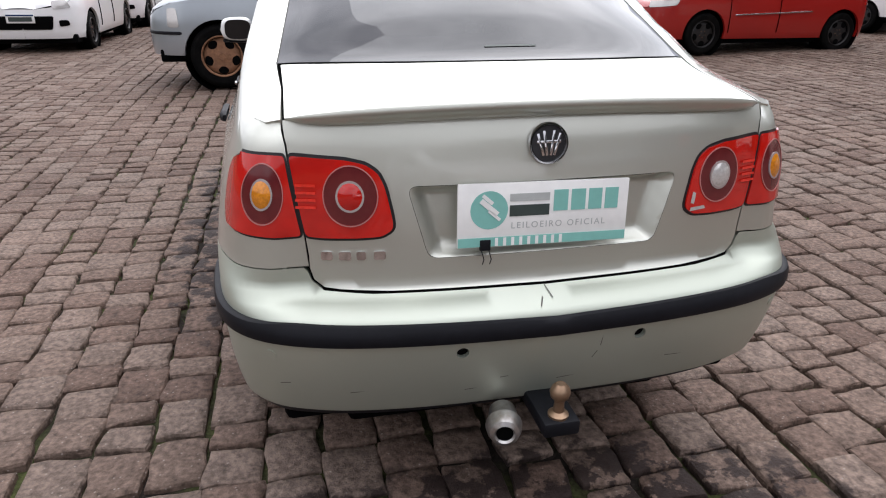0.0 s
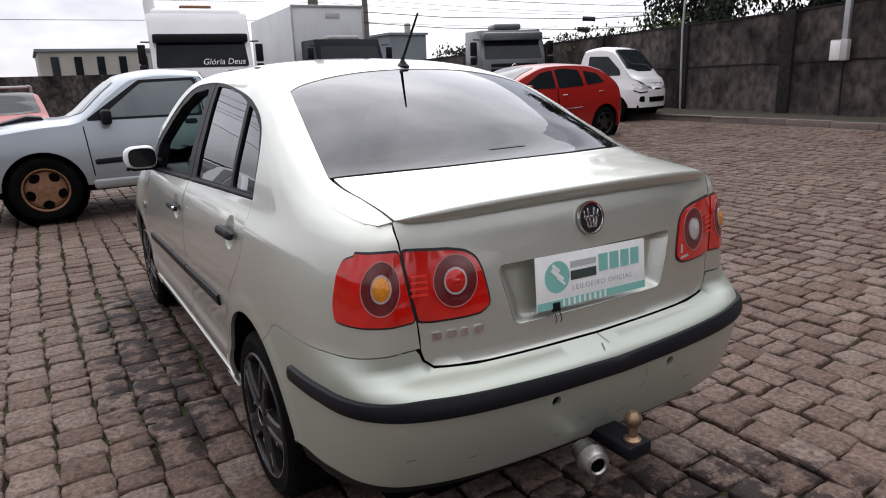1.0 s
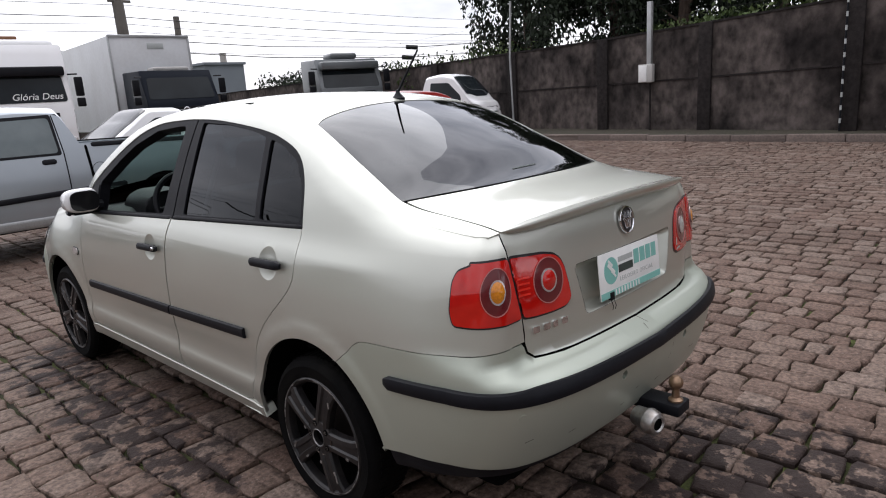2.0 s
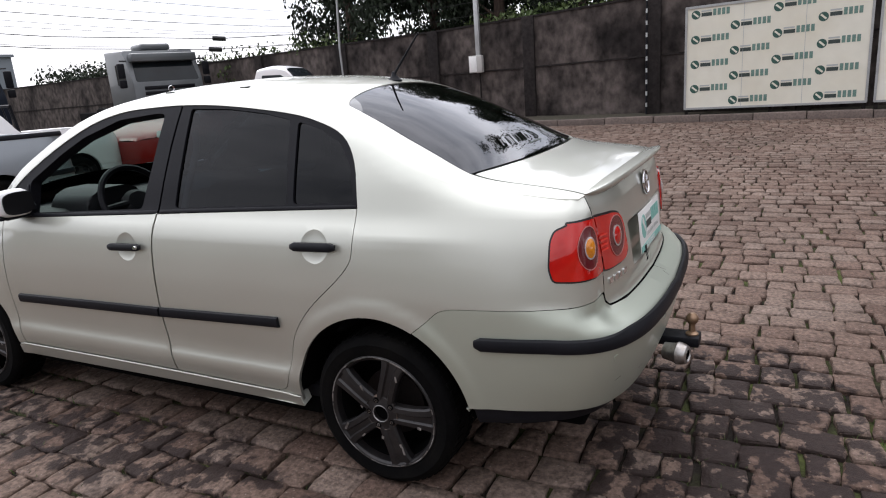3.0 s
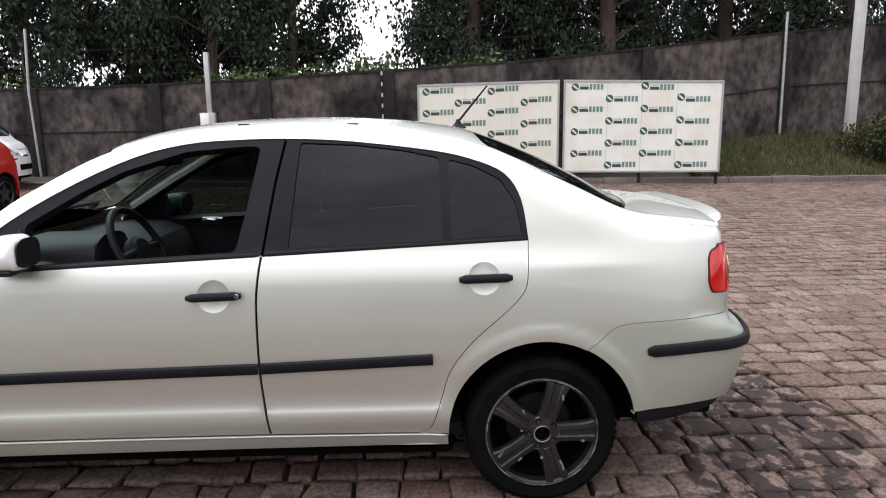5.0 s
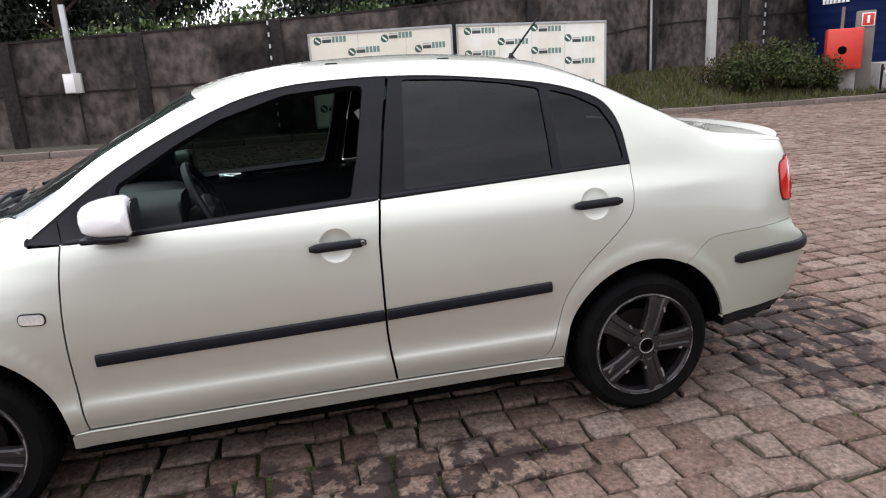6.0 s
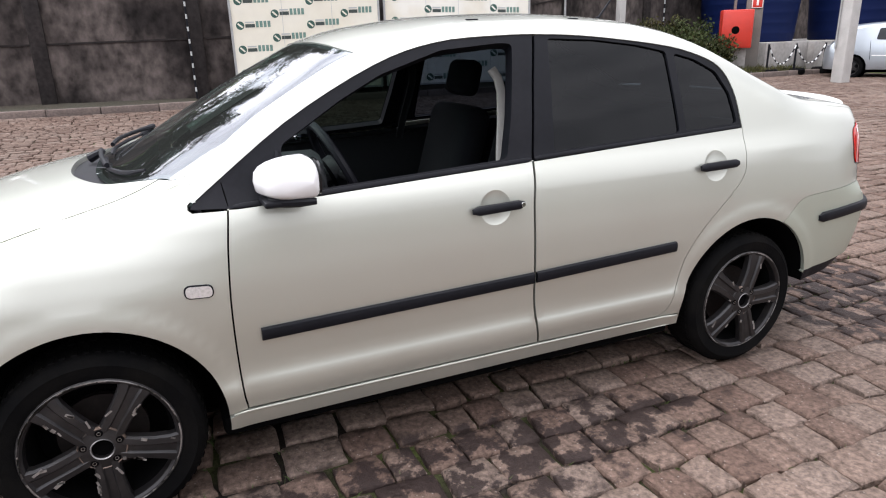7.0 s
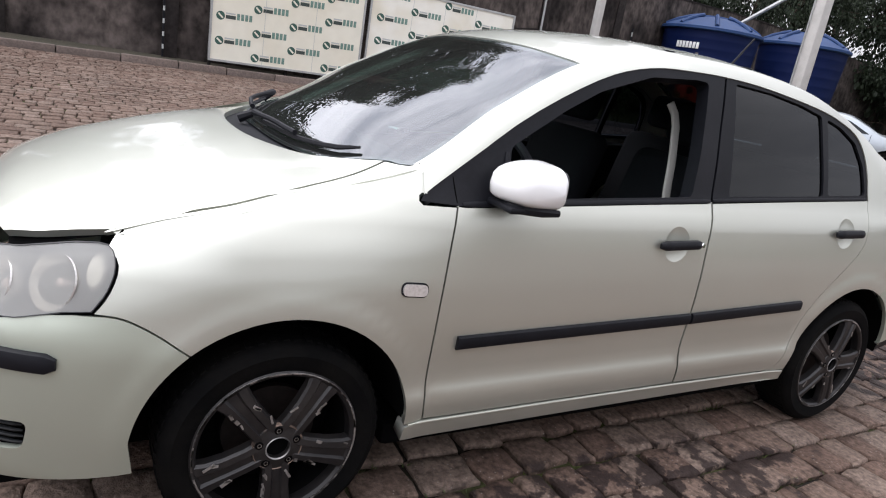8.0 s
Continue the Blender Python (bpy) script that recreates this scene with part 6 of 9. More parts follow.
# badge and name bars
bm = bmesh.new()
BM = Matrix.Translation((-0.008, -0.776, 0.995)) @ pose(0, 0, 0, 90 - 8, 0, 0)
lathe(bm, [(0.0, 0.006), (0.038, 0.005), (0.041, 0.0)], 40, BM)
badge = part("round_badge", bm, BLACK_GLOSS, lid, "round dark badge with chrome bars")
bm = bmesh.new()
lathe(bm, [(0.0385, 0.004), (0.041, 0.0085), (0.0445, 0.0085), (0.0465, 0.005), (0.0465, 0.0), (0.0385, 0.0)], 40, BM, closed=True)
part("ring", bm, CHROME, badge, "chrome ring")
for x0, z0, x1, z1 in ((-0.026, 0.022, -0.012, -0.026), (0.026, 0.022, 0.012, -0.026), (-0.012, 0.028, -0.004, -0.026), (0.012, 0.028, 0.004, -0.026), (-0.028, 0.004, 0.028, 0.004)):
    bm = bmesh.new()
    d = Vector((x1 - x0, z1 - z0))
    box(bm, (-d.length / 2, -0.0032, 0.003), (d.length / 2, 0.0032, 0.0085), 0.0012, m=BM @ Matrix.Translation(((x0 + x1) / 2, (z0 + z1) / 2, 0)) @ Matrix.Rotation(math.atan2(d.y, d.x), 4, "Z"))
    part("chrome_bar", bm, CHROME, badge)
for k, w in enumerate((0.024, 0.026, 0.020, 0.026)):
    x = -0.505 + 0.037 * k
    ring = rounded([(su(x), 0.752), (su(x + w), 0.752), (su(x + w), 0.772), (su(x), 0.772)], 0.006)
    sheet_part("name_bar", [sheet(rear_surf, ring, step=0.02, lift=0.004, depth=0.005)], CHROME, lid, "small chrome name bar")

# tail lamps
OUT_L = [(ub(0.545, 0.806), 0.806), (ub(0.60, 0.805), 0.804), (ub(0.66, 0.805), 0.806), (float(B.u(-0.70)), 0.808), (float(B.u(-0.640)), 0.812), (float(B.u(-0.628)), 0.85), (float(B.u(-0.632)), 0.93), (float(B.u(-0.645)), 0.958), (float(B.u(-0.69)), 0.973), (ub(0.655, 0.98), 0.979), (ub(0.60, 0.98), 0.981), (ub(0.569, 0.98), 0.980)]
IN_L = [(ub(0.537, 0.806), 0.806), (ub(0.50, 0.8), 0.803), (ub(0.42, 0.8), 0.803), (ub(0.375, 0.8), 0.806), (ub(0.350, 0.82), 0.822), (ub(0.352), 0.850), (ub(0.366), 0.915), (ub(0.380), 0.945), (ub(0.405), 0.963), (ub(0.45), 0.973), (ub(0.561, 0.98), 0.980)]
for s in (-1, 1):
    surf = B.side(s)
    lamp = sheet_part("tail_lamp", [sheet(surf, rounded(OUT_L, 0.012, 4), step=0.018, gap=0.001, lift=0.006, depth=0.014)], RED_LENS, car, "red wraparound tail lamp with an amber centre")
    inner_lamp = sheet_part("boot_lamp", [sheet(surf, rounded(IN_L, 0.012, 4), step=0.018, gap=0.001, lift=0.006, depth=0.014)], RED_LENS, lid, "red boot lid lamp with a round inner lens" if s < 0 else "red boot lid lamp with a clear round lens")
    sheet_part("lamp_seal", [sheet(surf, shrunk(dense(rounded(IN_L, 0.012, 4), 0.02), -0.006), step=0.03, lift=0.001, depth=0.004)], BLACK_GLOSS, lid)
    sheet_part("lamp_seal", [sheet(surf, shrunk(dense(rounded(OUT_L, 0.012, 4), 0.02), -0.005), step=0.03, lift=0.001, depth=0.004)], BLACK_GLOSS, car)
    for own, cu, cz0, r, core in ((lamp, ub(0.620), 0.898, 0.066, AMBER), (inner_lamp, ub(0.440), 0.896, 0.066, RED_LENS if s < 0 else CLEAR_LENS)):
        def dome(q, c=(cu, cz0), r0=0.030, h=0.010):
            p, n = surf(q)
            d = np.hypot(q[:, 0] - c[0], q[:, 1] - c[1]) / r0
            p = p + n * (h * np.sqrt(np.clip(1 - d * d * 0.96, 0, 1)))[:, None]
            rad, _ = surf(np.stack([c[0] + (q[:, 0] - c[0]) * 1.001, c[1] + (q[:, 1] - c[1]) * 1.001], 1))
            o, _ = surf(np.array([c]))
            m = n + 0.5 * (p - o) / r0
            return p, m / np.linalg.norm(m, axis=1)[:, None]

        ring_hi = lambda a, b: (disc(cu, cz0, a, 36), [disc(cu, cz0, b, 36)])  # noqa: E731
        o, h = ring_hi(r, r - 0.0025)
        sheet_part("lens_ring", [sheet(surf, o, h, step=0.012, lift=0.0085, depth=0.002)], PINK_RING, own)
        o, h = ring_hi(r - 0.0035, 0.033)
        sheet_part("lens_dish", [sheet(surf, o, h, step=0.014, lift=0.0072, depth=0)], RED_DARK, own, "darker round inner lens")
        o, h = ring_hi(0.034, 0.029)
        sheet_part("bezel", [sheet(surf, o, h, step=0.012, lift=0.010, depth=0.004)], GREY_LENS, own, "pale bezel ring")
        sheet_part("bulb_lens", [sheet(dome, disc(cu, cz0, 0.0295, 28), step=0.008, lift=0.006, depth=0)], core, own, "round bulb lens")

# ribs between the round lens and the split, and a chipped corner
for s in (-1, 1):
    surf = B.side(s)
    for k in range(4):
        z = 0.872 + 0.0155 * k
        sheet_part("lens_rib", [ribbon(surf, [(ub(0.509), z), (ub(0.530), z), (ub(0.552), z)], 0.0060, 0.0098)], RED_BRIGHT, car)
surf = B.side(1)
sheet_part("lens_chip", [sheet(surf, [(ub(0.362), 0.835), (ub(0.372), 0.832), (ub(0.375), 0.858), (ub(0.366), 0.862)], step=0.02, lift=0.0078, depth=0)], CLEAR_LENS, car, "chipped pale lens corner")
sheet_part("lens_chip", [sheet(surf, [(ub(0.362), 0.815), (ub(0.405), 0.818), (ub(0.402), 0.826), (ub(0.364), 0.824)], step=0.02, lift=0.0078, depth=0)], CLEAR_LENS, car, "chipped pale lens corner")

# headlamps
lamp_out = bowed([(float(B.u(2.893)), 0.668), (float(B.u(2.864)), 0.712), (float(B.u(2.850)), 0.765), (float(B.u(2.872)), 0.803), (float(B.u(2.95)), 0.800)], 3) + [(float(B.u(3.08)), 0.775), (float(B.ux(0.42, True)), 0.745), (float(B.ux(0.36, True)), 0.70), (float(B.ux(0.40, True)), 0.65), (float(B.u(3.13)), 0.632), (float(B.u(3.04)), 0.640), (float(B.u(2.95)), 0.662)]
for s in (-1, 1):
    surf = B.side(s)
    hl = sheet_part("headlamp", [sheet(surf, lamp_out, step=0.03, gap=0.003, lift=0.002, depth=0.004)], HAZED_COVER, car, "hazed plastic headlamp cover")
    hl.visible_shadow = False
    inner = shrunk(dense(lamp_out, 0.02), 0.004)
    sheet_part("headlamp_rim", [sheet(surf, lamp_out, holes=[inner], step=0.02, lift=0.004, gap=0.001, depth=0.03)], BLACK_GLOSS, hl)
    sheet_part("lamp_housing", [sheet(surf, lamp_out, step=0.03, gap=0.002, lift=-0.050, depth=0)], LAMP_GREY, hl, "dull grey lamp housing")
    for at, z, r, tilt in ((2.985, 0.722, 0.066, 40), (3.115, 0.700, 0.060, 62)):
        p, n = surf(np.array([(float(B.u(at)), z)]))
        face = Vector(n[0]) + Vector((0, 0.55, 0))
        bm = bmesh.new()
        lathe(bm, [(r, 0.012), (r * 0.985, 0.016), (r * 0.93, 0.006), (r * 0.75, -0.018), (r * 0.45, -0.034), (0.0, -0.040)], 32, look(tuple(Vector(p[0]) - Vector(n[0]) * 0.030), tuple(Vector(p[0]) - face * 3)))
        part("reflector", bm, CLEAR_LENS, hl, "silvered reflector bowl")
        bm = bmesh.new()
        lathe(bm, [(0.0, 0.004), (0.010, 0.0), (0.012, -0.03)], 14, look(tuple(Vector(p[0]) - Vector(n[0]) * 0.034), tuple(Vector(p[0]) - face * 3)))
        part("bulb", bm, GREY_LENS, hl)
    p, n = surf(np.array([(float(B.u(2.905)), 0.752)]))
    bm = bmesh.new()
    lathe(bm, [(0.0, 0.0), (0.024, -0.002), (0.030, -0.012)], 20, look(tuple(Vector(p[0]) - Vector(n[0]) * 0.022), tuple(Vector(p[0]) - Vector(n[0]))) @ Matrix.Diagonal((0.7, 1.4, 1, 1)))
    part("indicator_bowl", bm, PLATE_WHITE, hl, "pale indicator bowl")

# door mirrors
for s in (-1, 1):
    bm = bmesh.new()
    nx, nz = 16, 12
    rings = []
    for i in range(nx + 1):
        t = i / nx
        cx = 0.706 + 0.172 * t
        w = (1 - (2 * t - 1) ** 4) ** 0.42 if 0 < t < 1 else 0.0
        w = max(w, 0.05)
        hgt, dep = 0.069 * w * (1.04 - 0.12 * t), 0.150 * w * (1.0 - 0.25 * t)
        yc, zc = 1.830 - 0.012 * t, 1.012 + 0.004 * t
        ring = []
        for k in range(nz * 2):
            a = math.pi * k / nz
            ca, sa = math.cos(a), math.sin(a)
            yy = dep * (ca if ca > 0 else 0.22 * ca)
            ring.append(bm.verts.new((s * cx, yc + yy, zc + hgt * (1.0 if sa > 0 else 0.80) * math.copysign(abs(sa) ** (0.7 if sa > 0 else 0.5), sa))))
        rings.append(ring)
    for a, b in zip(rings, rings[1:]):
        for k in range(len(a)):
            bm.faces.new((a[k], a[(k + 1) % len(a)], b[(k + 1) % len(b)], b[k]))
    bm.faces.new(rings[0])
    bm.faces.new(rings[-1])
    mirror = part("door_mirror", bm, WHITE_PAINT if s < 0 else PAINT, car, "pale painted door mirror housing", smooth=60)
    bm = bmesh.new()
    gl = []
    for k in range(28):
        a = 2 * math.pi * k / 28
        gl.append((s * (0.786 + 0.068 * math.copysign(abs(math.cos(a)) ** 0.6, math.cos(a))), 1.021 + 0.050 * math.copysign(abs(math.sin(a)) ** 0.6, math.sin(a))))
    prism(bm, gl, 0.006, Matrix.Translation((0, 1.789, 0)) @ pose(0, 0, 0, 0, 0, 0))
    part("mirror_glass", bm, material("mirror_glass", (0.012, 0.012, 0.013), 0.08, 0.0, grain=0.02, spec=0.4), mirror, "dark mirror glass", smooth=20)
    bm = bmesh.new()
    line = [(s * (0.722 + 0.140 * t), 1.815 + 0.112 * math.sin(math.pi * t) ** 0.7 - 0.005 * t, 0.958 + 0.004 * t) for t in np.linspace(0, 1, 12)]
    tube(bm, line, [0.010] + [0.014] * 10 + [0.009], 8)
    box(bm, (min(s * 0.72, s * 0.84), 1.815, 0.949), (max(s * 0.72, s * 0.84), 1.95, 0.968), 0.008)
    tube(bm, [(s * 0.69, 1.87, 0.975), (s * 0.725, 1.865, 0.985), (s * 0.76, 1.86, 0.992)], [0.036, 0.03, 0.026], 10)
    part("mirror_foot", bm, BLACK_TRIM, mirror, "black plastic mirror foot")

# antenna on the roof
bm = bmesh.new()
za = float(B.z_top(np.array([0.0]), np.array([0.268]))[0])
lathe(bm, [(0.0, 0.036), (0.006, 0.034), (0.009, 0.02), (0.020, 0.006), (0.026, 0.0), (0.026, -0.006)], 16, Matrix.Translation((0, 0.268, za)) @ Matrix.Diagonal((0.8, 1.4, 1, 1)))
rod = [(0.0, 0.262, za + 0.03), (0.0, 0.20, za + 0.105), (0.0, 0.135, za + 0.182)]
tube(bm, rod, [0.0055, 0.0048, 0.0038], 8)
part("antenna", bm, BLACK_TRIM, car, "short black raked roof antenna")
for s in (-1, 1):
    for y in (0.70, 1.12):
        bm = bmesh.new()
        x = s * 0.44
        z = float(B.z_top(np.array([x]), np.array([y]))[0])
        box(bm, (x - 0.008, y - 0.022, z - 0.003), (x + 0.008, y + 0.022, z + 0.003), 0.002)
        part("roof_cap", bm, BLACK_TRIM, car)

# tow hitch
hitch = empty("tow_hitch", "", "")
hitch.parent = car
bm = bmesh.new()
box(bm, (-0.049, -0.985, 0.366), (0.039, -0.78, 0.406), 0.008)
part("bracket", bm, BLACK_TRIM, hitch, "black steel tow bracket")
bm = bmesh.new()
lathe(bm, [(0.0, 0.093), (0.012, 0.091), (0.022, 0.080), (0.026, 0.068), (0.023, 0.054), (0.014, 0.045), (0.0125, 0.035), (0.014, 0.012), (0.026, 0.004), (0.026, -0.004)], 24, Matrix.Translation((-0.006, -0.955, 0.408)) @ Matrix.Scale(0.92, 4))
part("tow_ball", bm, BRASS, hitch, "rubbed brassy tow ball")
bm = bmesh.new()
lathe(bm, [(0.020, 0.055), (0.024, 0.060), (0.034, 0.055), (0.040, 0.040), (0.043, 0.022), (0.036, 0.008), (0.032, -0.03), (0.0, -0.03)], 24, Matrix.Translation((-0.118, -0.90, 0.372)) @ pose(0, 0, 0, 90, 0, -14))
part("trailer_socket", bm, STEEL, hitch, "chromed round trailer socket")
bm = bmesh.new()
lathe(bm, [(0.0, 0.050), (0.020, 0.050), (0.022, 0.056)], 20, Matrix.Translation((-0.118, -0.90, 0.372)) @ pose(0, 0, 0, 90, 0, -14))
part("socket_hole", bm, DARK, hitch)


def wheel(at_x, y, side, z=0.287, tyre_r=0.288, rim_r=0.209, width=0.19, spoke_mat=None, spokes=5, parent=None, lip_mat=None, turn=0.0, style="grooved"):
    """An alloy or steel wheel with its tyre; its outer face looks along side * x."""
    base = Matrix.Translation((at_x, y, z)) @ (pose(0, 0, 0, 0, 90 * side, 0)) @ Matrix.Rotation(turn, 4, "Z")
    w = new("wheel")
    w.parent = parent
    h, k = width / 2, tyre_r / 0.288
    bm = bmesh.new()
    q = tyre_r - rim_r
    lathe(bm, [(rim_r - 0.006, -h * 0.86), (rim_r + 0.3 * q, -h * 0.99), (rim_r + 0.62 * q, -h), (tyre_r - 0.12 * q, -h * 0.84), (tyre_r - 0.02 * q, -h * 0.68), (tyre_r, -h * 0.4), (tyre_r, h * 0.4), (tyre_r - 0.02 * q, h * 0.68), (tyre_r - 0.10 * q, h * 0.84), (tyre_r - 0.2 * q, h * 0.9), (rim_r + 0.62 * q, h), (rim_r + 0.56 * q, h * 0.985), (rim_r + 0.3 * q, h * 0.985), (rim_r + 0.06 * q, h * 0.93), (rim_r - 0.006, h * 0.84)], 56, base)
    part("tyre", bm, RUBBER, w, "worn black tyre", smooth=40)
    bm = bmesh.new()
    for i in range(60):
        a = 2 * math.pi * i / 60
        for zz in (-h * 0.45, h * 0.45):
            box(bm, (tyre_r - 0.004, -0.008, -h * 0.22), (tyre_r + 0.0025, 0.008, h * 0.22), m=base @ Matrix.Rotation(a + (0.05 if zz > 0 else 0), 4, "Z") @ Matrix.Translation((0, 0, zz)))
    part("tread", bm, RUBBER, w, smooth=0)["kind"] = "stuff"
    bm = bmesh.new()
    lathe(bm, [(rim_r - 0.014, h * 0.62), (rim_r - 0.010, h * 0.90), (rim_r - 0.003, h * 0.975), (rim_r + 0.004, h * 0.985), (rim_r + 0.008, h * 0.93), (rim_r, h * 0.85), (rim_r - 0.012, h * 0.5)], 56, base, closed=True)
    part("rim", bm, lip_mat or RIM, w, "wheel rim with a scuffed edge")
    # The barrel is near-black, so the shade between the spokes is painted in.
    bm = bmesh.new()
    lathe(bm, [(rim_r - 0.013, h * 0.62), (rim_r - 0.028, h * 0.3), (rim_r - 0.03, -h * 0.8), (rim_r - 0.008, -h * 0.8), (rim_r - 0.006, h * 0.5)], 56, base, closed=True)
    part("barrel", bm, DARK, w, "inner barrel of the wheel, near-black with painted shade")
    if style == "grooved":
        bm = bmesh.new()
        lathe(bm, [(rim_r + 0.0005, h * 0.982), (rim_r + 0.0022, h * 0.993), (rim_r + 0.0042, h * 0.988), (rim_r + 0.0042, h * 0.97)], 56, base)
        part("rim_edge", bm, WORN_EDGE, w, "thin scuffed bare rim edge")
        bm = bmesh.new()
        lathe(bm, [(0.0290, h * 0.95 + 0.009), (0.0315, h * 0.95 + 0.0115), (0.0335, h * 0.95 + 0.009)], 32, base)
        part("bore_edge", bm, WORN_EDGE, w)
        bm = bmesh.new()
        lathe(bm, [(0.062, h * 0.95 + 0.0045), (0.0645, h * 0.95 + 0.006), (0.0675, h * 0.95 + 0.001), (0.0675, h * 0.95 - 0.006)], 40, base)
        part("hub_edge", bm, HUB_EDGE, w, "hub edge with brown wear")
    face = h * (0.95 if style == "grooved" else 0.70)
    bm = bmesh.new()
    if style == "grooved":
        for i in range(spokes):
            m = base @ Matrix.Rotation(2 * math.pi * i / spokes, 4, "Z")
            rows = []
            for r, wd, lift in ((0.042, 0.036, 0.0), (0.08, 0.035, 0.004), (0.13, 0.036, 0.004), (0.175, 0.041, 0.001), (0.203, 0.050, -0.003)):
                r, wd = r * rim_r / 0.209, wd * rim_r / 0.209
                sec = [(-wd, -0.028), (-wd, -0.004), (-wd * 0.86, 0.004), (-wd * 0.40, 0.006), (-wd * 0.26, -0.001), (wd * 0.26, -0.001), (wd * 0.40, 0.006), (wd * 0.86, 0.004), (wd, -0.004), (wd, -0.028)]
                rows.append([bm.verts.new(m @ Vector((r, a, face + b + lift))) for a, b in sec])
            for a, b in zip(rows, rows[1:]):
                for j in range(len(a)):
                    bm.faces.new((a[j], a[(j + 1) % len(a)], b[(j + 1) % len(b)], b[j]))
            bm.faces.new(rows[0][::-1])
            bm.faces.new(rows[-1])
        part("spokes", bm, spoke_mat or RIM, w, "five broad grooved spokes", smooth=28)
    else:
        lathe(bm, [(0.0, face + 0.006), (0.30 * rim_r, face + 0.004), (0.42 * rim_r, face - 0.004), (0.62 * rim_r, face + 0.004), (0.84 * rim_r, face - 0.006), (0.95 * rim_r, face - 0.03)], 40, base)
        part("disc", bm, spoke_mat or RIM, w, "pressed steel wheel disc")
        for i in range(spokes):
            bm = bmesh.new()
            lathe(bm, [(0.0, 0.0), (0.088 * rim_r / 0.2, 0.0), (0.095 * rim_r / 0.2, -0.004)], 14, base @ Matrix.Rotation(2 * math.pi * (i + 0.5) / spokes, 4, "Z") @ Matrix.Translation((0.70 * rim_r, 0, face + 0.004)) @ Matrix.Diagonal((0.42, 0.55, 1, 1)))
            part("vent", bm, DARK, w)
    bm = bmesh.new()
    lathe(bm, [(0.030, face - 0.012), (0.030, face + 0.006), (0.034, face + 0.010), (0.040, face + 0.008), (0.062, face + 0.004), (0.066, face - 0.006), (0.066, face - 0.02)], 32, base)
    part("hub", bm, spoke_mat or RIM, w, "wheel hub with an open centre")
    bm = bmesh.new()
    lathe(bm, [(0.0, face - 0.008), (0.031, face - 0.008), (0.031, face - 0.02)], 24, base)
    part("hub_bore", bm, DARK, w)
    for i in range(5):
        a = 2 * math.pi * (i + 0.5) / 5
        bm = bmesh.new()
        lathe(bm, [(0.0, face + 0.003), (0.006, face + 0.004), (0.0085, face + 0.0), (0.0085, face - 0.01)], 6, base @ Matrix.Translation((0.050 * math.cos(a), 0.050 * math.sin(a), 0.004)))
        part("bolt", bm, STEEL if style == "grooved" else RUST, w)
        if style == "grooved":
            bm = bmesh.new()
            lathe(bm, [(0.0, face + 0.0086), (0.0105, face + 0.0086), (0.0115, face + 0.006)], 14, base @ Matrix.Translation((0.050 * math.cos(a), 0.050 * math.sin(a), -0.0008)))
            part("bolt_pocket", bm, DARK, w)
    if style == "grooved":
        bm = bmesh.new()
        lathe(bm, [(0.0, 0.0), (0.125, 0.0), (0.125, -0.02), (0.0, -0.02)], 32, base @ Matrix.Translation((0, 0, 0.0)))
        part("brake_disc", bm, BRAKE, w, "dull dark brake disc")
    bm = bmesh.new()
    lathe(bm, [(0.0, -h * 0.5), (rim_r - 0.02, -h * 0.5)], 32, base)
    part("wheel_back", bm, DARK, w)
    return w


for y, turn in ((0.0, -0.314), (2.465, 0.67)):
    for s in (-1, 1):
        w = wheel(s * 0.655, y, s, parent=car, lip_mat=RIM, turn=turn)
        tagged(w, "dark five-spoke alloy wheel with a scuffed rim")
        random.seed(int(y * 10) + 3)
        base = Matrix.Translation((s * 0.655, y, 0.287)) @ pose(0, 0, 0, 0, 90 * s, 0) @ Matrix.Rotation(turn, 4, "Z")
        bm = bmesh.new()
        for k in range(26 if y > 1 else 9):
            i, side = random.randrange(5), random.choice((-1, 1))
            r, wd = random.uniform(0.06, 0.19), random.uniform(0.004, 0.016)
            ln = random.uniform(0.002, 0.005)
            m = base @ Matrix.Rotation(2 * math.pi * i / 5, 4, "Z") @ Matrix.Translation((r, side * random.uniform(0.028, 0.035), 0.0903 + 0.0075)) @ Matrix.Rotation(random.uniform(-0.6, 0.6), 4, "Z")
            box(bm, (-wd, -ln, -0.001), (wd, ln, 0.0012), m=m)
        for k in range(34 if y > 1 else 20):
            a = random.uniform(0, 6.28)
            for j in range(random.randint(2, 6)):
                m = base @ Matrix.Rotation(a + j * 0.05, 4, "Z") @ Matrix.Translation((0.2095, 0, 0.0925))
                box(bm, (-0.0014, -0.0055, -0.001), (0.0014 + random.uniform(0, 0.0018), 0.0055, 0.0018), m=m)
        part("scuffing", bm, SCUFF, w, "bare metal scuffs", smooth=0)["kind"] = "stuff"

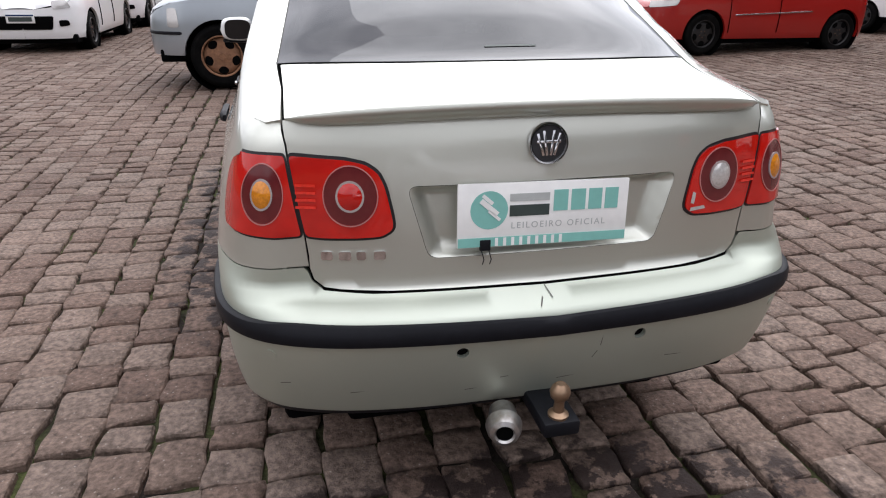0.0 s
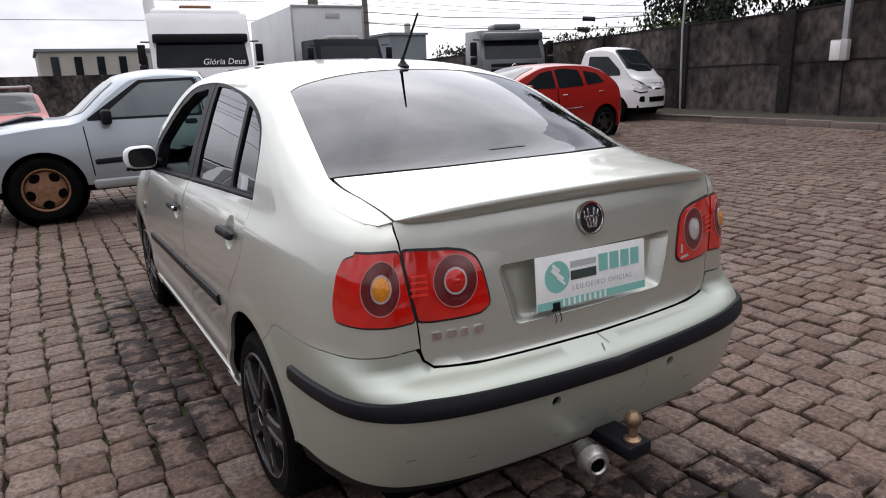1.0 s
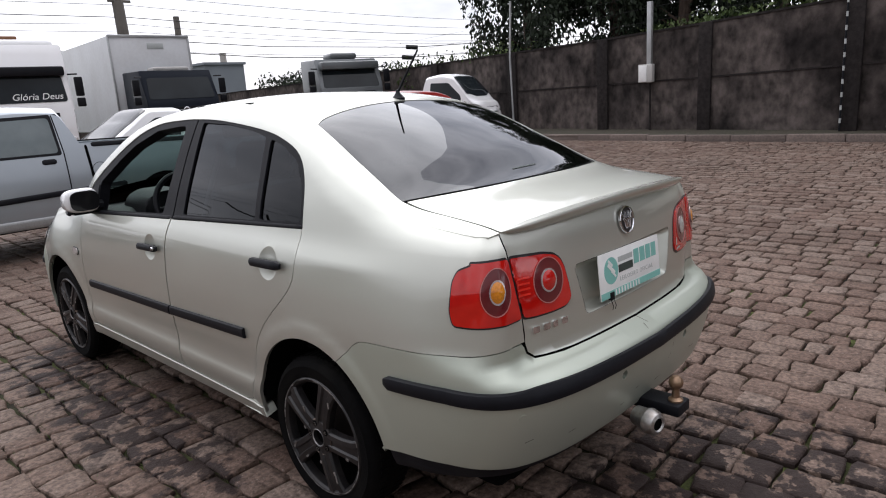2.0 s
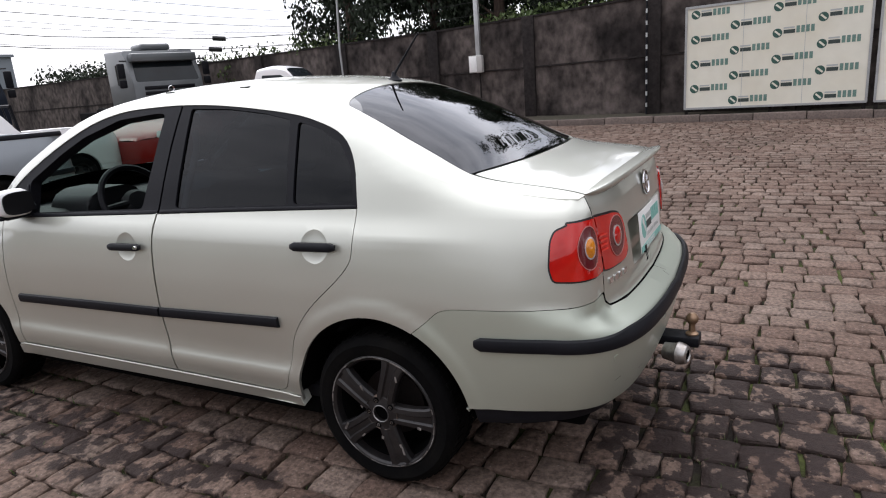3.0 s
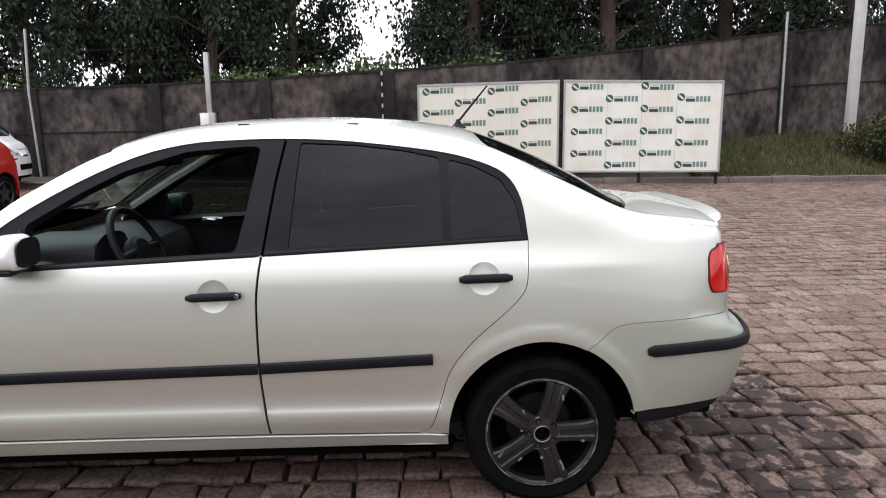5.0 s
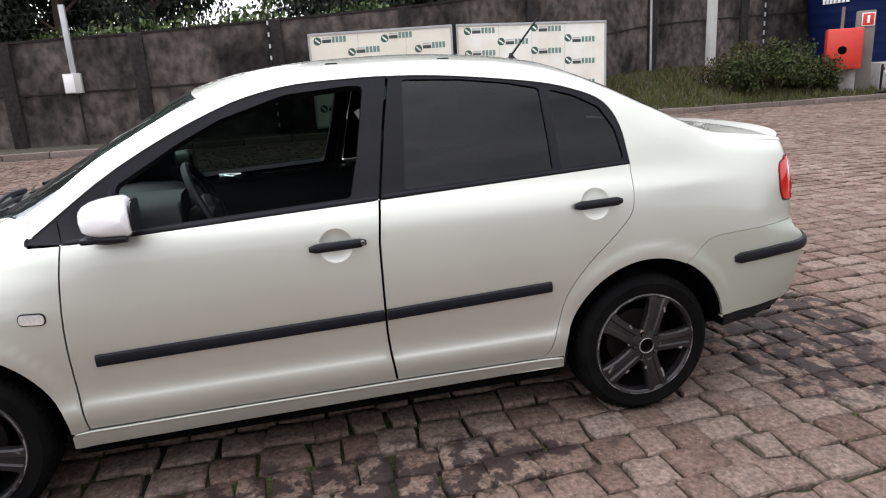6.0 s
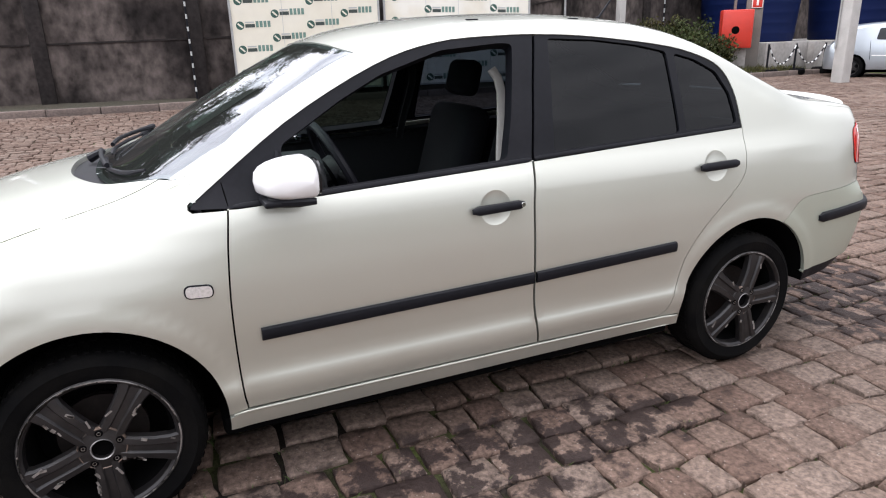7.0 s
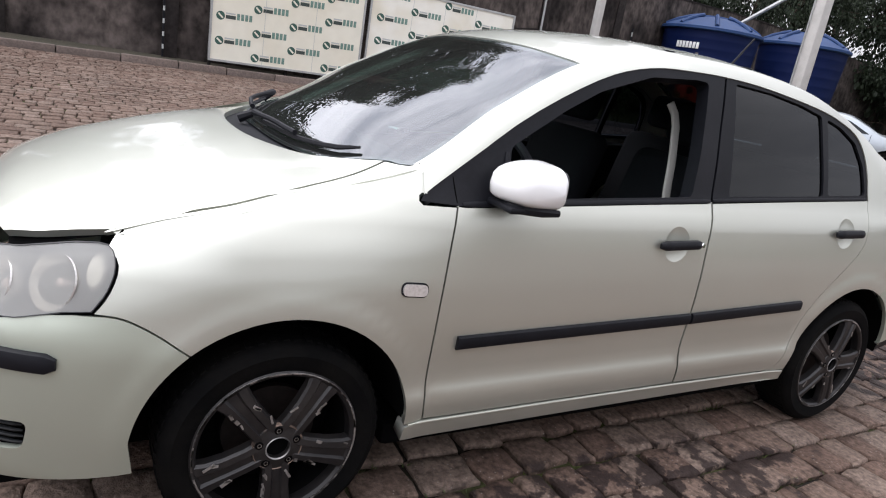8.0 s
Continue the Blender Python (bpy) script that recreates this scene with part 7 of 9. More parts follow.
# wheel wells, floor, cabin
for y in (0.0, 2.465):
    for s in (-1, 1):
        bm = bmesh.new()
        rows = []
        for a in np.linspace(2, 178, 24):
            yy, zz = y + 0.356 * math.cos(radians(a)), 0.30 + 0.356 * math.sin(radians(a))
            rows.append([bm.verts.new((s * x, yy, zz)) for x in (0.735, 0.60, 0.45)])
        for a, b in zip(rows, rows[1:]):
            for i in range(2):
                bm.faces.new((a[i], a[i + 1], b[i + 1], b[i]))
        bm.faces.new([r[2] for r in rows])
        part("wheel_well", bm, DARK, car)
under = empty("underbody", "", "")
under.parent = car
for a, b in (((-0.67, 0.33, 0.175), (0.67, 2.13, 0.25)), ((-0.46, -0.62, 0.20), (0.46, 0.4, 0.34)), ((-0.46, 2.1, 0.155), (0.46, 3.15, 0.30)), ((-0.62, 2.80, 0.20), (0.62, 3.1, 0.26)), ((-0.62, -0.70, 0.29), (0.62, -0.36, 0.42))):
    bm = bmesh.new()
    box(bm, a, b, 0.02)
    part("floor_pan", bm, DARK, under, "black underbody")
inner_door = [(2.03, 0.30), (2.03, 0.91), (1.0, 0.955), (0.08, 0.99), (0.10, 0.85), (0.38, 0.5), (0.45, 0.30)]
pair("door_card", [sheet(left, B.yz(inner_door), step=0.08, lift=-0.06, depth=0.0), sheet(left, B.yz([(2.03, 0.905), (1.0, 0.95), (0.08, 0.985), (0.08, 1.0), (1.0, 0.965), (2.03, 0.925)]), step=0.08, lift=-0.035, depth=0.03)], DASH, "dark inner door panel")
cabin_top = [(-0.47, 0.24), (-0.49, 0.6), (-0.50, 1.1), (-0.50, 1.55), (0.50, 1.55), (0.50, 1.1), (0.49, 0.6), (0.47, 0.24)]
sheet_part("headliner", [sheet(B.top, cabin_top, step=0.08, lift=-0.035, depth=0)], LINER, car, "pale felt headliner")
for s in (-1, 1):
    # The far trim takes the dashboard colour, painting in the cabin's shade.
    part("pillar_trim", moulding(B.side(s), B.yz([(1.060, 0.975), (1.029, 1.137), (1.010, 1.25), (1.014, 1.30), (1.034, 1.338)]), 0.036, 0.010, lift=-0.17, ends=False), SHEET_CREAM if s < 0 else DASH, car, "pale pillar trim" if s < 0 else "pillar trim darkened for the cabin shade")
    bm = bmesh.new()
    line = [Vector(B.side(s)(np.array(B.yz([(y, z)])))[0][0]) + Vector((-s * 0.035, 0, 0)) for y, z in ((2.05, 1.02), (1.8, 1.17), (1.55, 1.305), (1.35, 1.37))]
    tube(bm, line, 0.022, 6)
    part("pillar_trim", bm, SHEET_CREAM, car)
bm = bmesh.new()
box(bm, (-0.66, 0.30, 0.25), (0.66, 2.05, 0.30))
part("cabin_floor", bm, CLOTH, car)
bm = bmesh.new()
dash = [(1.74, 0.62), (1.72, 0.80), (1.77, 0.90), (1.87, 0.94), (2.04, 0.948), (2.28, 0.93), (2.28, 0.6)]
prism(bm, [(y, z) for y, z in dash], 1.30, Matrix.Translation((0.65, 0, 0)) @ pose(0, 0, 0, 0, 0, 90), bevel=0.015)
dashboard = part("dashboard", bm, DASH, car, "dark grey moulded dashboard")
bm = bmesh.new()
prism(bm, rounded([(-0.54, 0.86), (-0.20, 0.86), (-0.22, 0.975), (-0.30, 1.012), (-0.44, 1.012), (-0.52, 0.975)], 0.03), 0.28, Matrix.Translation((0, 1.70, 0.012)), bevel=0.012)
part("binnacle", bm, DASH, dashboard, "instrument hood")
for x in (-0.56, -0.06, 0.08, 0.56):
    bm = bmesh.new()
    lathe(bm, [(0.0, 0.0), (0.035, 0.001), (0.042, 0.006), (0.045, 0.0)], 20, Matrix.Translation((x, 1.742, 0.80)) @ pose(0, 0, 0, 90, 0, 0))
    part("air_vent", bm, BLACK_TRIM, dashboard)
sw = empty("steering_wheel", "", "")
sw.parent = car
SW = Matrix.Translation((-0.32, 1.61, 0.94)) @ pose(0, 0, 0, 65, 0, 0)
bm = bmesh.new()
ringp = [(0.185 * math.cos(a), 0.185 * math.sin(a), 0) for a in np.linspace(0, 2 * math.pi, 41)[:-1]]
tube(bm, [SW @ Vector(p) for p in ringp + ringp[:2]], 0.0155, 8, caps=False)
part("rim", bm, BLACK_TRIM, sw, "black steering wheel rim")
bm = bmesh.new()
lathe(bm, [(0.0, 0.022), (0.055, 0.018), (0.075, 0.0), (0.07, -0.03), (0.0, -0.05)], 24, SW @ Matrix.Diagonal((1.1, 0.85, 1, 1)))
part("hub", bm, DASH, sw, "wheel hub pad")
for a in (0, 180, 245, 295):
    bm = bmesh.new()
    tube(bm, [SW @ Vector((0.05 * math.cos(radians(a)), 0.05 * math.sin(radians(a)), 0)), SW @ Vector((0.18 * math.cos(radians(a)), 0.18 * math.sin(radians(a)), 0))], [0.02, 0.012], 8)
    part("spoke", bm, DASH, sw)
bm = bmesh.new()
tube(bm, [SW @ Vector((0, 0, -0.02)), (-0.32, 1.86, 0.83)], 0.04, 10)
part("column", bm, DASH, sw)


def seat(x, y, wide):
    s = empty("car_seat", "", "")
    s.parent = car
    bm = bmesh.new()
    box(bm, (x - wide, y - 0.02, 0.34), (x + wide, y + 0.50, 0.55), 0.06, 3)
    part("cushion", bm, CLOTH, s, "dark cloth seat cushion")
    bm = bmesh.new()
    box(bm, (-wide, -0.07, 0.0), (wide, 0.07, 0.62), 0.06, 3, m=Matrix.Translation((x, y - 0.02, 0.48)) @ pose(0, 0, 0, 16, 0, 0))
    part("backrest", bm, CLOTH, s, "dark cloth backrest")
    for dx in ((0,) if wide < 0.4 else (-0.36, 0.36)):
        bm = bmesh.new()
        box(bm, (-0.125, -0.045, 0.66), (0.125, 0.045, 0.83), 0.04, 3, m=Matrix.Translation((x + dx, y - 0.02, 0.48)) @ pose(0, 0, 0, 14, 0, 0))
        part("headrest", bm, CLOTH, s, "dark headrest")
    return s


seat(-0.36, 0.98, 0.24)
seat(0.36, 0.98, 0.24)
seat(0.0, 0.36, 0.58)
bm = bmesh.new()
box(bm, (-0.56, -0.36, 0.95), (0.56, 0.02, 0.97), 0.008)
part("parcel_shelf", bm, CLOTH, car, "dark parcel shelf")
bm = bmesh.new()
box(bm, (-0.10, 1.56, 1.272), (0.12, 1.59, 1.335), 0.012)
part("rear_view_mirror", bm, BLACK_TRIM, car, "black interior mirror")
bm = bmesh.new()
tube(bm, [(0.615, 1.56, 0.936), (0.595, 1.585, 0.940), (0.598, 1.62, 0.945), (0.615, 1.64, 0.950)], [0.007, 0.010, 0.010, 0.007], 8)
box(bm, (0.600, 1.545, 0.925), (0.620, 1.66, 0.960), 0.006)
part("inner_door_handle", bm, CHROME, car, "bright inner door handle")

# ---- other vehicles ----


def parked(name, label, category, m, paint, plan, rail, crown, side_prof, windows, top_glass, wheels, lamps=(), trims=(), low=0.30, arch_r=0.36, group="vehicles parked in the yard", step=0.07, rim=None, tyre_r=0.30, wheel_style="steel", power=(2.4, 0.7), fwheel=None, glass=None):
    """A parked vehicle, rear axle at y = 0 and nose towards +y, set down at the pose m."""
    ob = empty(name, label, category, m, group=group)
    b = Body(plan, [("rear", side_prof[0]), (plan[3][1] + 0.25, side_prof[1]), (plan[-4][1] - 0.35, side_prof[1]), ("front", side_prof[2])], rail, crown, power=power)
    y0, y1 = rail[0][0], rail[-1][0]
    out = [(0.0, low + 0.05)]
    for yw in wheels:
        out += [(float(b.u(yw + arch_r * math.cos(radians(a)))), max(low, tyre_r + arch_r * math.sin(radians(a)))) for a in np.linspace(200, -20, 21)]
    out += [(b.length, low), (b.length, float(b.rail_z(y1)))]
    out += [(float(b.u(y)), float(b.rail_z(y))) for y in np.linspace(y1, y0, 70)] + [(0.0, float(b.rail_z(y0)))]
    out = [q for i, q in enumerate(out) if i == 0 or math.dist(q, out[i - 1]) > 1e-3]
    s = sheet(b.side(-1), out, step=step, depth=0.04)
    top = b.rail(y0, y1, 60, 1) + b.rail(y0, y1, 60, -1)[::-1]
    t = sheet(b.top, [q for i, q in enumerate(top) if i == 0 or math.dist(q, top[i - 1]) > 1e-3], step=step, depth=0)
    body = sheet_part("body", [s, mirrored(s), t], paint, ob)
    for poly in windows:
        for sg in (-1, 1):
            sheet_part("side_window", [sheet(b.side(sg), rounded(b.yz(poly), 0.04, 4), step=step, lift=0.006, depth=0.006)], glass or CAR_GLASS, ob, "dark side window")
    for nm, poly in top_glass:
        sheet_part(nm, [sheet(b.top, rounded(poly, 0.05, 4), step=step, lift=0.007, depth=0.006)], glass or CAR_GLASS, ob, "dark glass")
    for nm, poly, mat in lamps:
        for sg in (-1, 1):
            sheet_part(nm, [sheet(b.side(sg), rounded([(float(b.ux(x, True)) if f else float(b.u(x)), z) for x, z, f in poly], 0.03, 4), step=step, lift=0.008, depth=0.01)], mat, ob)
    for nm, line, w, mat in trims:
        for sg in (-1, 1):
            part(nm, moulding(b.side(sg), b.yz(line), w, 0.015), mat, ob)
    hw = max(p[0] for p in plan)
    for i, yw in enumerate(wheels):
        for sg in (-1, 1):
            w = wheel(sg * (hw - 0.115), yw, sg, z=tyre_r, tyre_r=tyre_r, rim_r=tyre_r * 0.64, width=0.2, spoke_mat=(fwheel if (fwheel and i == 1) else rim) or RIM, parent=ob, lip_mat=(fwheel if (fwheel and i == 1) else rim) or RIM, style=wheel_style)
            bm = bmesh.new()
            lathe(bm, [(arch_r + 0.01, -0.14), (arch_r + 0.01, 0.10), (0, 0.10)], 24, Matrix.Translation((sg * (hw - 0.16), yw, tyre_r)) @ pose(0, 0, 0, 0, -90 * sg, 0))
            part("wheel_well", bm, DARK, ob)
    bm = bmesh.new()
    box(bm, (-hw + 0.12, plan[0][1] + 0.15, low - 0.08), (hw - 0.12, plan[-1][1] - 0.15, low + 0.06), 0.02)
    part("underbody", bm, DARK, ob)
    return ob, b


def prof(inset_top, z_belt, z_roof, nose=0.0):
    """How far the skin leans in with height."""
    return [(0.15, 0.06), (0.3, 0.015), (0.5, 0.0), (0.7, 0.004 + nose * 0.3), (z_belt, 0.05 + nose), (z_roof, inset_top + nose), (z_roof + 0.3, inset_top + nose + 0.15)]


def plan_of(hw, r, f):
    return [(0, r), (hw * 0.5, r + 0.02), (hw * 0.82, r + 0.07), (hw * 0.97, r + 0.22), (hw, r + 0.6), (hw, (r + f) / 2), (hw, f - 0.75), (hw * 0.96, f - 0.35), (hw * 0.8, f - 0.13), (hw * 0.5, f - 0.03), (0, f)]


# silver pickup, standing across the yard
pk, pb = parked(
    "pickup_truck", "silver single-cab pickup with a rusty steel front wheel", "pickup",
    Matrix.Translation((1.50, 6.86, 0.03)) @ pose(0, 0, 0, 0, 0, 90), SILVER_PAINT,
    plan_of(0.86, -1.0, 3.56),
    [(-0.99, 1.10), (0.72, 1.13), (0.86, 1.14), (0.92, 1.30), (1.02, 1.47), (1.4, 1.49), (1.72, 1.46), (1.98, 1.30), (2.38, 1.01), (2.7, 0.985), (3.2, 0.92), (3.42, 0.84), (3.55, 0.72)],
    [(-0.99, 0.9), (-0.85, 0.72), (0.62, 0.72), (0.80, 0.9), (0.90, 1.34), (1.0, 1.54), (1.45, 1.57), (1.78, 1.53), (2.02, 1.38), (2.45, 1.06), (2.75, 1.05), (3.2, 0.985), (3.42, 0.89), (3.55, 0.74)],
    (prof(0.10, 1.0, 1.5), prof(0.19, 1.0, 1.5), prof(0.3, 0.9, 1.5, 0.02)),
    [[(1.08, 1.06), (1.10, 1.43), (1.66, 1.415), (2.10, 1.08), (2.10, 1.06)]],
    [("windscreen", [(-0.60, 1.93), (0.60, 1.93), (0.68, 2.30), (0.3, 2.40), (-0.3, 2.40), (-0.68, 2.30)]), ("rear_window", [(-0.55, 0.895), (0.55, 0.895), (0.5, 0.98), (-0.5, 0.98)])],
    (0.0, 2.74), arch_r=0.40, tyre_r=0.345, low=0.36, rim=RIM, fwheel=RUST, glass=LIT_CAB_GLASS,
    lamps=[("headlamp", [(0.80, 0.66, True), (3.16, 0.66, False), (3.18, 0.86, False), (0.80, 0.86, True)], CLEAR_LENS)],
    trims=[("side_moulding", [(2.24, 0.60), (0.45, 0.66)], 0.06, BLACK_TRIM), ("side_moulding", [(-0.5, 0.67), (-0.95, 0.67)], 0.06, BLACK_TRIM), ("sill_step", [(2.28, 0.36), (0.45, 0.36)], 0.10, GALVANISED)], power=(6.0, 0.6))
for sg in (-1, 1):
    sheet_part("window_frame", [sheet(pb.side(sg), rounded(pb.yz([(1.05, 1.035), (1.07, 1.465), (1.68, 1.45), (2.25, 1.06), (2.25, 1.035)]), 0.03, 4), step=0.06, lift=0.003, depth=0.004)], BLACK_TRIM, pk)
    part("door_gap", moulding(pb.side(sg), pb.yz([(1.04, 0.45), (1.03, 1.06), (1.06, 1.46)]), 0.012, 0.002), DARK, pk)
    part("door_gap", moulding(pb.side(sg), pb.yz([(2.26, 0.45), (2.30, 0.99)]), 0.012, 0.002), DARK, pk)
    part("bed_gap", moulding(pb.side(sg), pb.yz([(0.78, 0.45), (0.80, 1.12)]), 0.03, 0.002), DARK, pk)
    part("door_handle", moulding(pb.side(sg), pb.yz([(1.12, 0.975), (1.26, 0.975)]), 0.055, 0.012), BLACK_TRIM, pk)
    bm = bmesh.new()
    box(bm, (sg * 0.86 - 0.11, 2.02, 0.99), (sg * 0.86 + 0.11, 2.12, 1.15), 0.035, 3)
    part("door_mirror", bm, BLACK_TRIM, pk)
    part("bumper_line", moulding(pb.side(sg), [(float(pb.u(3.14)), 0.60), (float(pb.u(3.4)), 0.60), (pb.length, 0.60)], 0.035, 0.01), BLACK_TRIM, pk)
    part("bed_cap", moulding(pb.side(sg), pb.yz([(0.74, 1.12), (-0.95, 1.09)]), 0.05, 0.014), BLACK_TRIM, pk)

bm = bmesh.new()
prism(bm, [(2.62, 1.02), (2.66, 1.085), (2.80, 1.10), (3.06, 1.035), (3.10, 0.99)], 0.56, Matrix.Translation((0.28, 0, 0)) @ pose(0, 0, 0, 0, 0, 90), bevel=0.012)
part("bonnet_scoop", bm, BLACK_TRIM, pk, "matt black bonnet scoop")
sheet_part("fuel_flap_seam", [sheet(pb.side(-1), disc(float(pb.u(0.70)), 0.84, 0.085, 28), [disc(float(pb.u(0.70)), 0.84, 0.080, 28)], step=0.03, lift=0.002, depth=0.004)], DARK, pk)

# red hatchback
rd, rb = parked(
    "hatchback_car", "glossy red five-door hatchback with black rear wheel", "car",
    Matrix.Translation((8.45, 8.42, 0.11)) @ pose(0, 0, 0, 0, 0, 91), RED_PAINT,
    plan_of(0.84, -0.62, 3.55),
    [(-0.61, 0.90), (-0.45, 1.0), (-0.25, 1.16), (0.05, 1.33), (0.4, 1.41), (0.9, 1.43), (1.4, 1.41), (1.9, 1.27), (2.5, 1.02), (2.75, 0.96), (3.2, 0.84), (3.54, 0.66)],
    [(-0.61, 0.92), (-0.5, 1.02), (-0.3, 1.24), (0.0, 1.42), (0.4, 1.47), (0.9, 1.49), (1.4, 1.47), (1.85, 1.36), (2.45, 1.10), (2.65, 1.02), (3.1, 0.93), (3.4, 0.80), (3.54, 0.68)],
    (prof(0.3, 0.9, 1.45, 0.02), prof(0.22, 0.98, 1.45), prof(0.3, 0.85, 1.4, 0.03)),
    [[(0.55, 1.05), (0.62, 1.34), (0.95, 1.38), (1.22, 1.36), (1.20, 1.02)], [(1.27, 1.02), (1.29, 1.355), (1.6, 1.30), (2.12, 1.03)], [(-0.02, 1.10), (0.15, 1.27), (0.50, 1.33), (0.46, 1.06)]],
    [("windscreen", [(-0.52, 1.60), (0.52, 1.60), (0.64, 2.38), (0.3, 2.52), (-0.3, 2.52), (-0.64, 2.38)]), ("rear_window", [(-0.5, -0.05), (0.5, -0.05), (0.55, -0.38), (-0.55, -0.38)])],
    (0.0, 2.56), low=0.24, tyre_r=0.315, arch_r=0.37, rim=RIM,
    lamps=[("headlamp", [(0.62, 0.70, True), (3.10, 0.74, False), (3.05, 0.82, False), (0.62, 0.80, True)], CLEAR_LENS), ("tail_lamp", [(-0.60, 0.72, False), (-0.40, 0.74, False), (-0.38, 0.98, False), (-0.58, 0.98, False)], RED_LENS)],
    trims=[("side_moulding", [(2.05, 0.60), (0.62, 0.65)], 0.02, CHROME), ("door_handle", [(1.12, 0.89), (0.98, 0.89)], 0.02, CHROME), ("door_handle", [(0.18, 0.93), (0.04, 0.93)], 0.02, CHROME), ("door_gap", [(1.24, 0.33), (1.24, 1.02)], 0.008, DARK), ("door_gap", [(2.14, 0.33), (2.16, 1.0)], 0.008, DARK)])
for sg in (-1, 1):
    bm = bmesh.new()
    box(bm, (sg * 0.90 - 0.09, 1.98, 0.98), (sg * 0.90 + 0.09, 2.10, 1.10), 0.04, 3)
    part("door_mirror", bm, RED_PAINT, rd)

# white cab-over van
vn, vb = parked(
    "van", "small white cab-over pickup van with a crumpled bumper by the wall", "van",
    Matrix.Translation((11.05, 11.65, 0.26)) @ pose(0, 0, 0, 0, 0, 193), WHITE_PAINT,
    plan_of(0.76, -0.8, 2.66),
    [(-0.79, 0.95), (0.75, 0.95), (0.90, 1.3), (1.02, 1.62), (1.4, 1.66), (1.75, 1.60), (2.1, 1.25), (2.3, 1.0), (2.5, 0.90), (2.65, 0.70)],
    [(-0.79, 0.8), (0.70, 0.8), (0.88, 1.4), (1.0, 1.69), (1.4, 1.74), (1.75, 1.68), (2.1, 1.36), (2.33, 1.08), (2.5, 0.98), (2.65, 0.74)],
    (prof(0.1, 0.95, 1.6), prof(0.13, 0.95, 1.6), prof(0.12, 0.8, 1.5, 0.02)),
    [[(1.12, 1.05), (1.15, 1.52), (1.68, 1.50), (2.02, 1.18), (2.05, 1.05)]],
    [("windscreen", [(-0.58, 1.80), (0.58, 1.80), (0.64, 2.18), (0.3, 2.28), (-0.3, 2.28), (-0.64, 2.18)])],
    (0.0, 1.95), low=0.30, tyre_r=0.28, arch_r=0.33, rim=RIM,
    lamps=[("headlamp", [(0.34, 0.72, True), (2.42, 0.74, False), (2.36, 0.86, False), (0.40, 0.84, True)], CLEAR_LENS), ("grille", [(0.0, 0.76, True), (0.30, 0.76, True), (0.32, 0.86, True), (0.0, 0.86, True)], DARK), ("lower_grille", [(0.0, 0.42, True), (0.34, 0.42, True), (0.36, 0.54, True), (0.0, 0.54, True)], DARK), ("fog_recess", [(0.50, 0.42, True), (0.62, 0.44, True), (0.60, 0.56, True), (0.50, 0.56, True)], DARK)], power=(5.0, 0.6))
part("bumper_crack", moulding(vb.side(1), [(float(vb.u(2.4)), 0.70), (float(vb.ux(0.6, True)), 0.64), (float(vb.ux(0.4, True)), 0.66)], 0.03, 0.004), DARK, vn)

HATCH = dict(
    rail=[(-0.61, 0.88), (-0.4, 1.02), (-0.2, 1.18), (0.1, 1.33), (0.5, 1.40), (1.0, 1.42), (1.4, 1.38), (1.9, 1.18), (2.3, 1.0), (2.6, 0.95), (3.0, 0.86), (3.29, 0.66)],
    crown=[(-0.61, 0.92), (-0.4, 1.14), (-0.1, 1.42), (0.5, 1.48), (1.0, 1.49), (1.4, 1.46), (1.9, 1.27), (2.35, 1.05), (2.6, 1.01), (3.0, 0.93), (3.2, 0.8), (3.29, 0.68)],
    side_prof=(prof(0.3, 0.9, 1.45, 0.02), prof(0.2, 0.98, 1.45), prof(0.3, 0.85, 1.4, 0.03)),
    windows=[[(0.5, 1.03), (0.55, 1.32), (1.1, 1.34), (1.1, 1.0)], [(1.17, 1.0), (1.18, 1.34), (1.45, 1.28), (2.0, 1.0)]],
    top_glass=[("windscreen", [(-0.52, 1.52), (0.52, 1.52), (0.62, 2.2), (0.3, 2.3), (-0.3, 2.3), (-0.62, 2.2)])],
    wheels=(0.0, 2.55))
LAMPS = [("headlamp", [(0.46, 0.66, True), (0.70, 0.68, True), (0.66, 0.80, True), (0.46, 0.78, True)], CLEAR_LENS), ("lower_grille", [(0.0, 0.36, True), (0.42, 0.36, True), (0.46, 0.56, True), (0.0, 0.56, True)], DARK), ("fog_recess", [(0.52, 0.40, True), (0.66, 0.42, True), (0.64, 0.50, True), (0.52, 0.50, True)], DARK)]
TR = [("door_handle", [(1.05, 0.86), (0.92, 0.86)], 0.02, WHITE_PAINT), ("door_gap", [(1.13, 0.33), (1.13, 1.0)], 0.008, DARK), ("door_gap", [(2.02, 0.33), (2.04, 1.0)], 0.008, DARK)]
wh, wb = parked("hatchback_car", "white hatchback with a black lower grille and blank plate", "car", Matrix.Translation((-4.42, 13.15, 0)) @ pose(0, 0, 0, 0, 0, 179), WHITE_PAINT, plan_of(0.84, -0.62, 3.30), lamps=LAMPS, trims=TR, low=0.22, tyre_r=0.30, **HATCH)
bm = bmesh.new()
box(bm, (-0.2, 3.305, 0.46), (0.2, 3.325, 0.59), 0.004)
pl = part("number_plate", bm, PLATE_WHITE, wh)
bm = bmesh.new()
box(bm, (-0.195, 3.326, 0.565), (0.195, 3.330, 0.588))
part("blue_band", bm, TANK_LID, pl)
bm = bmesh.new()
box(bm, (-0.165, 3.326, 0.485), (0.165, 3.330, 0.55))
part("number_bar", bm, INK_DARK, pl)
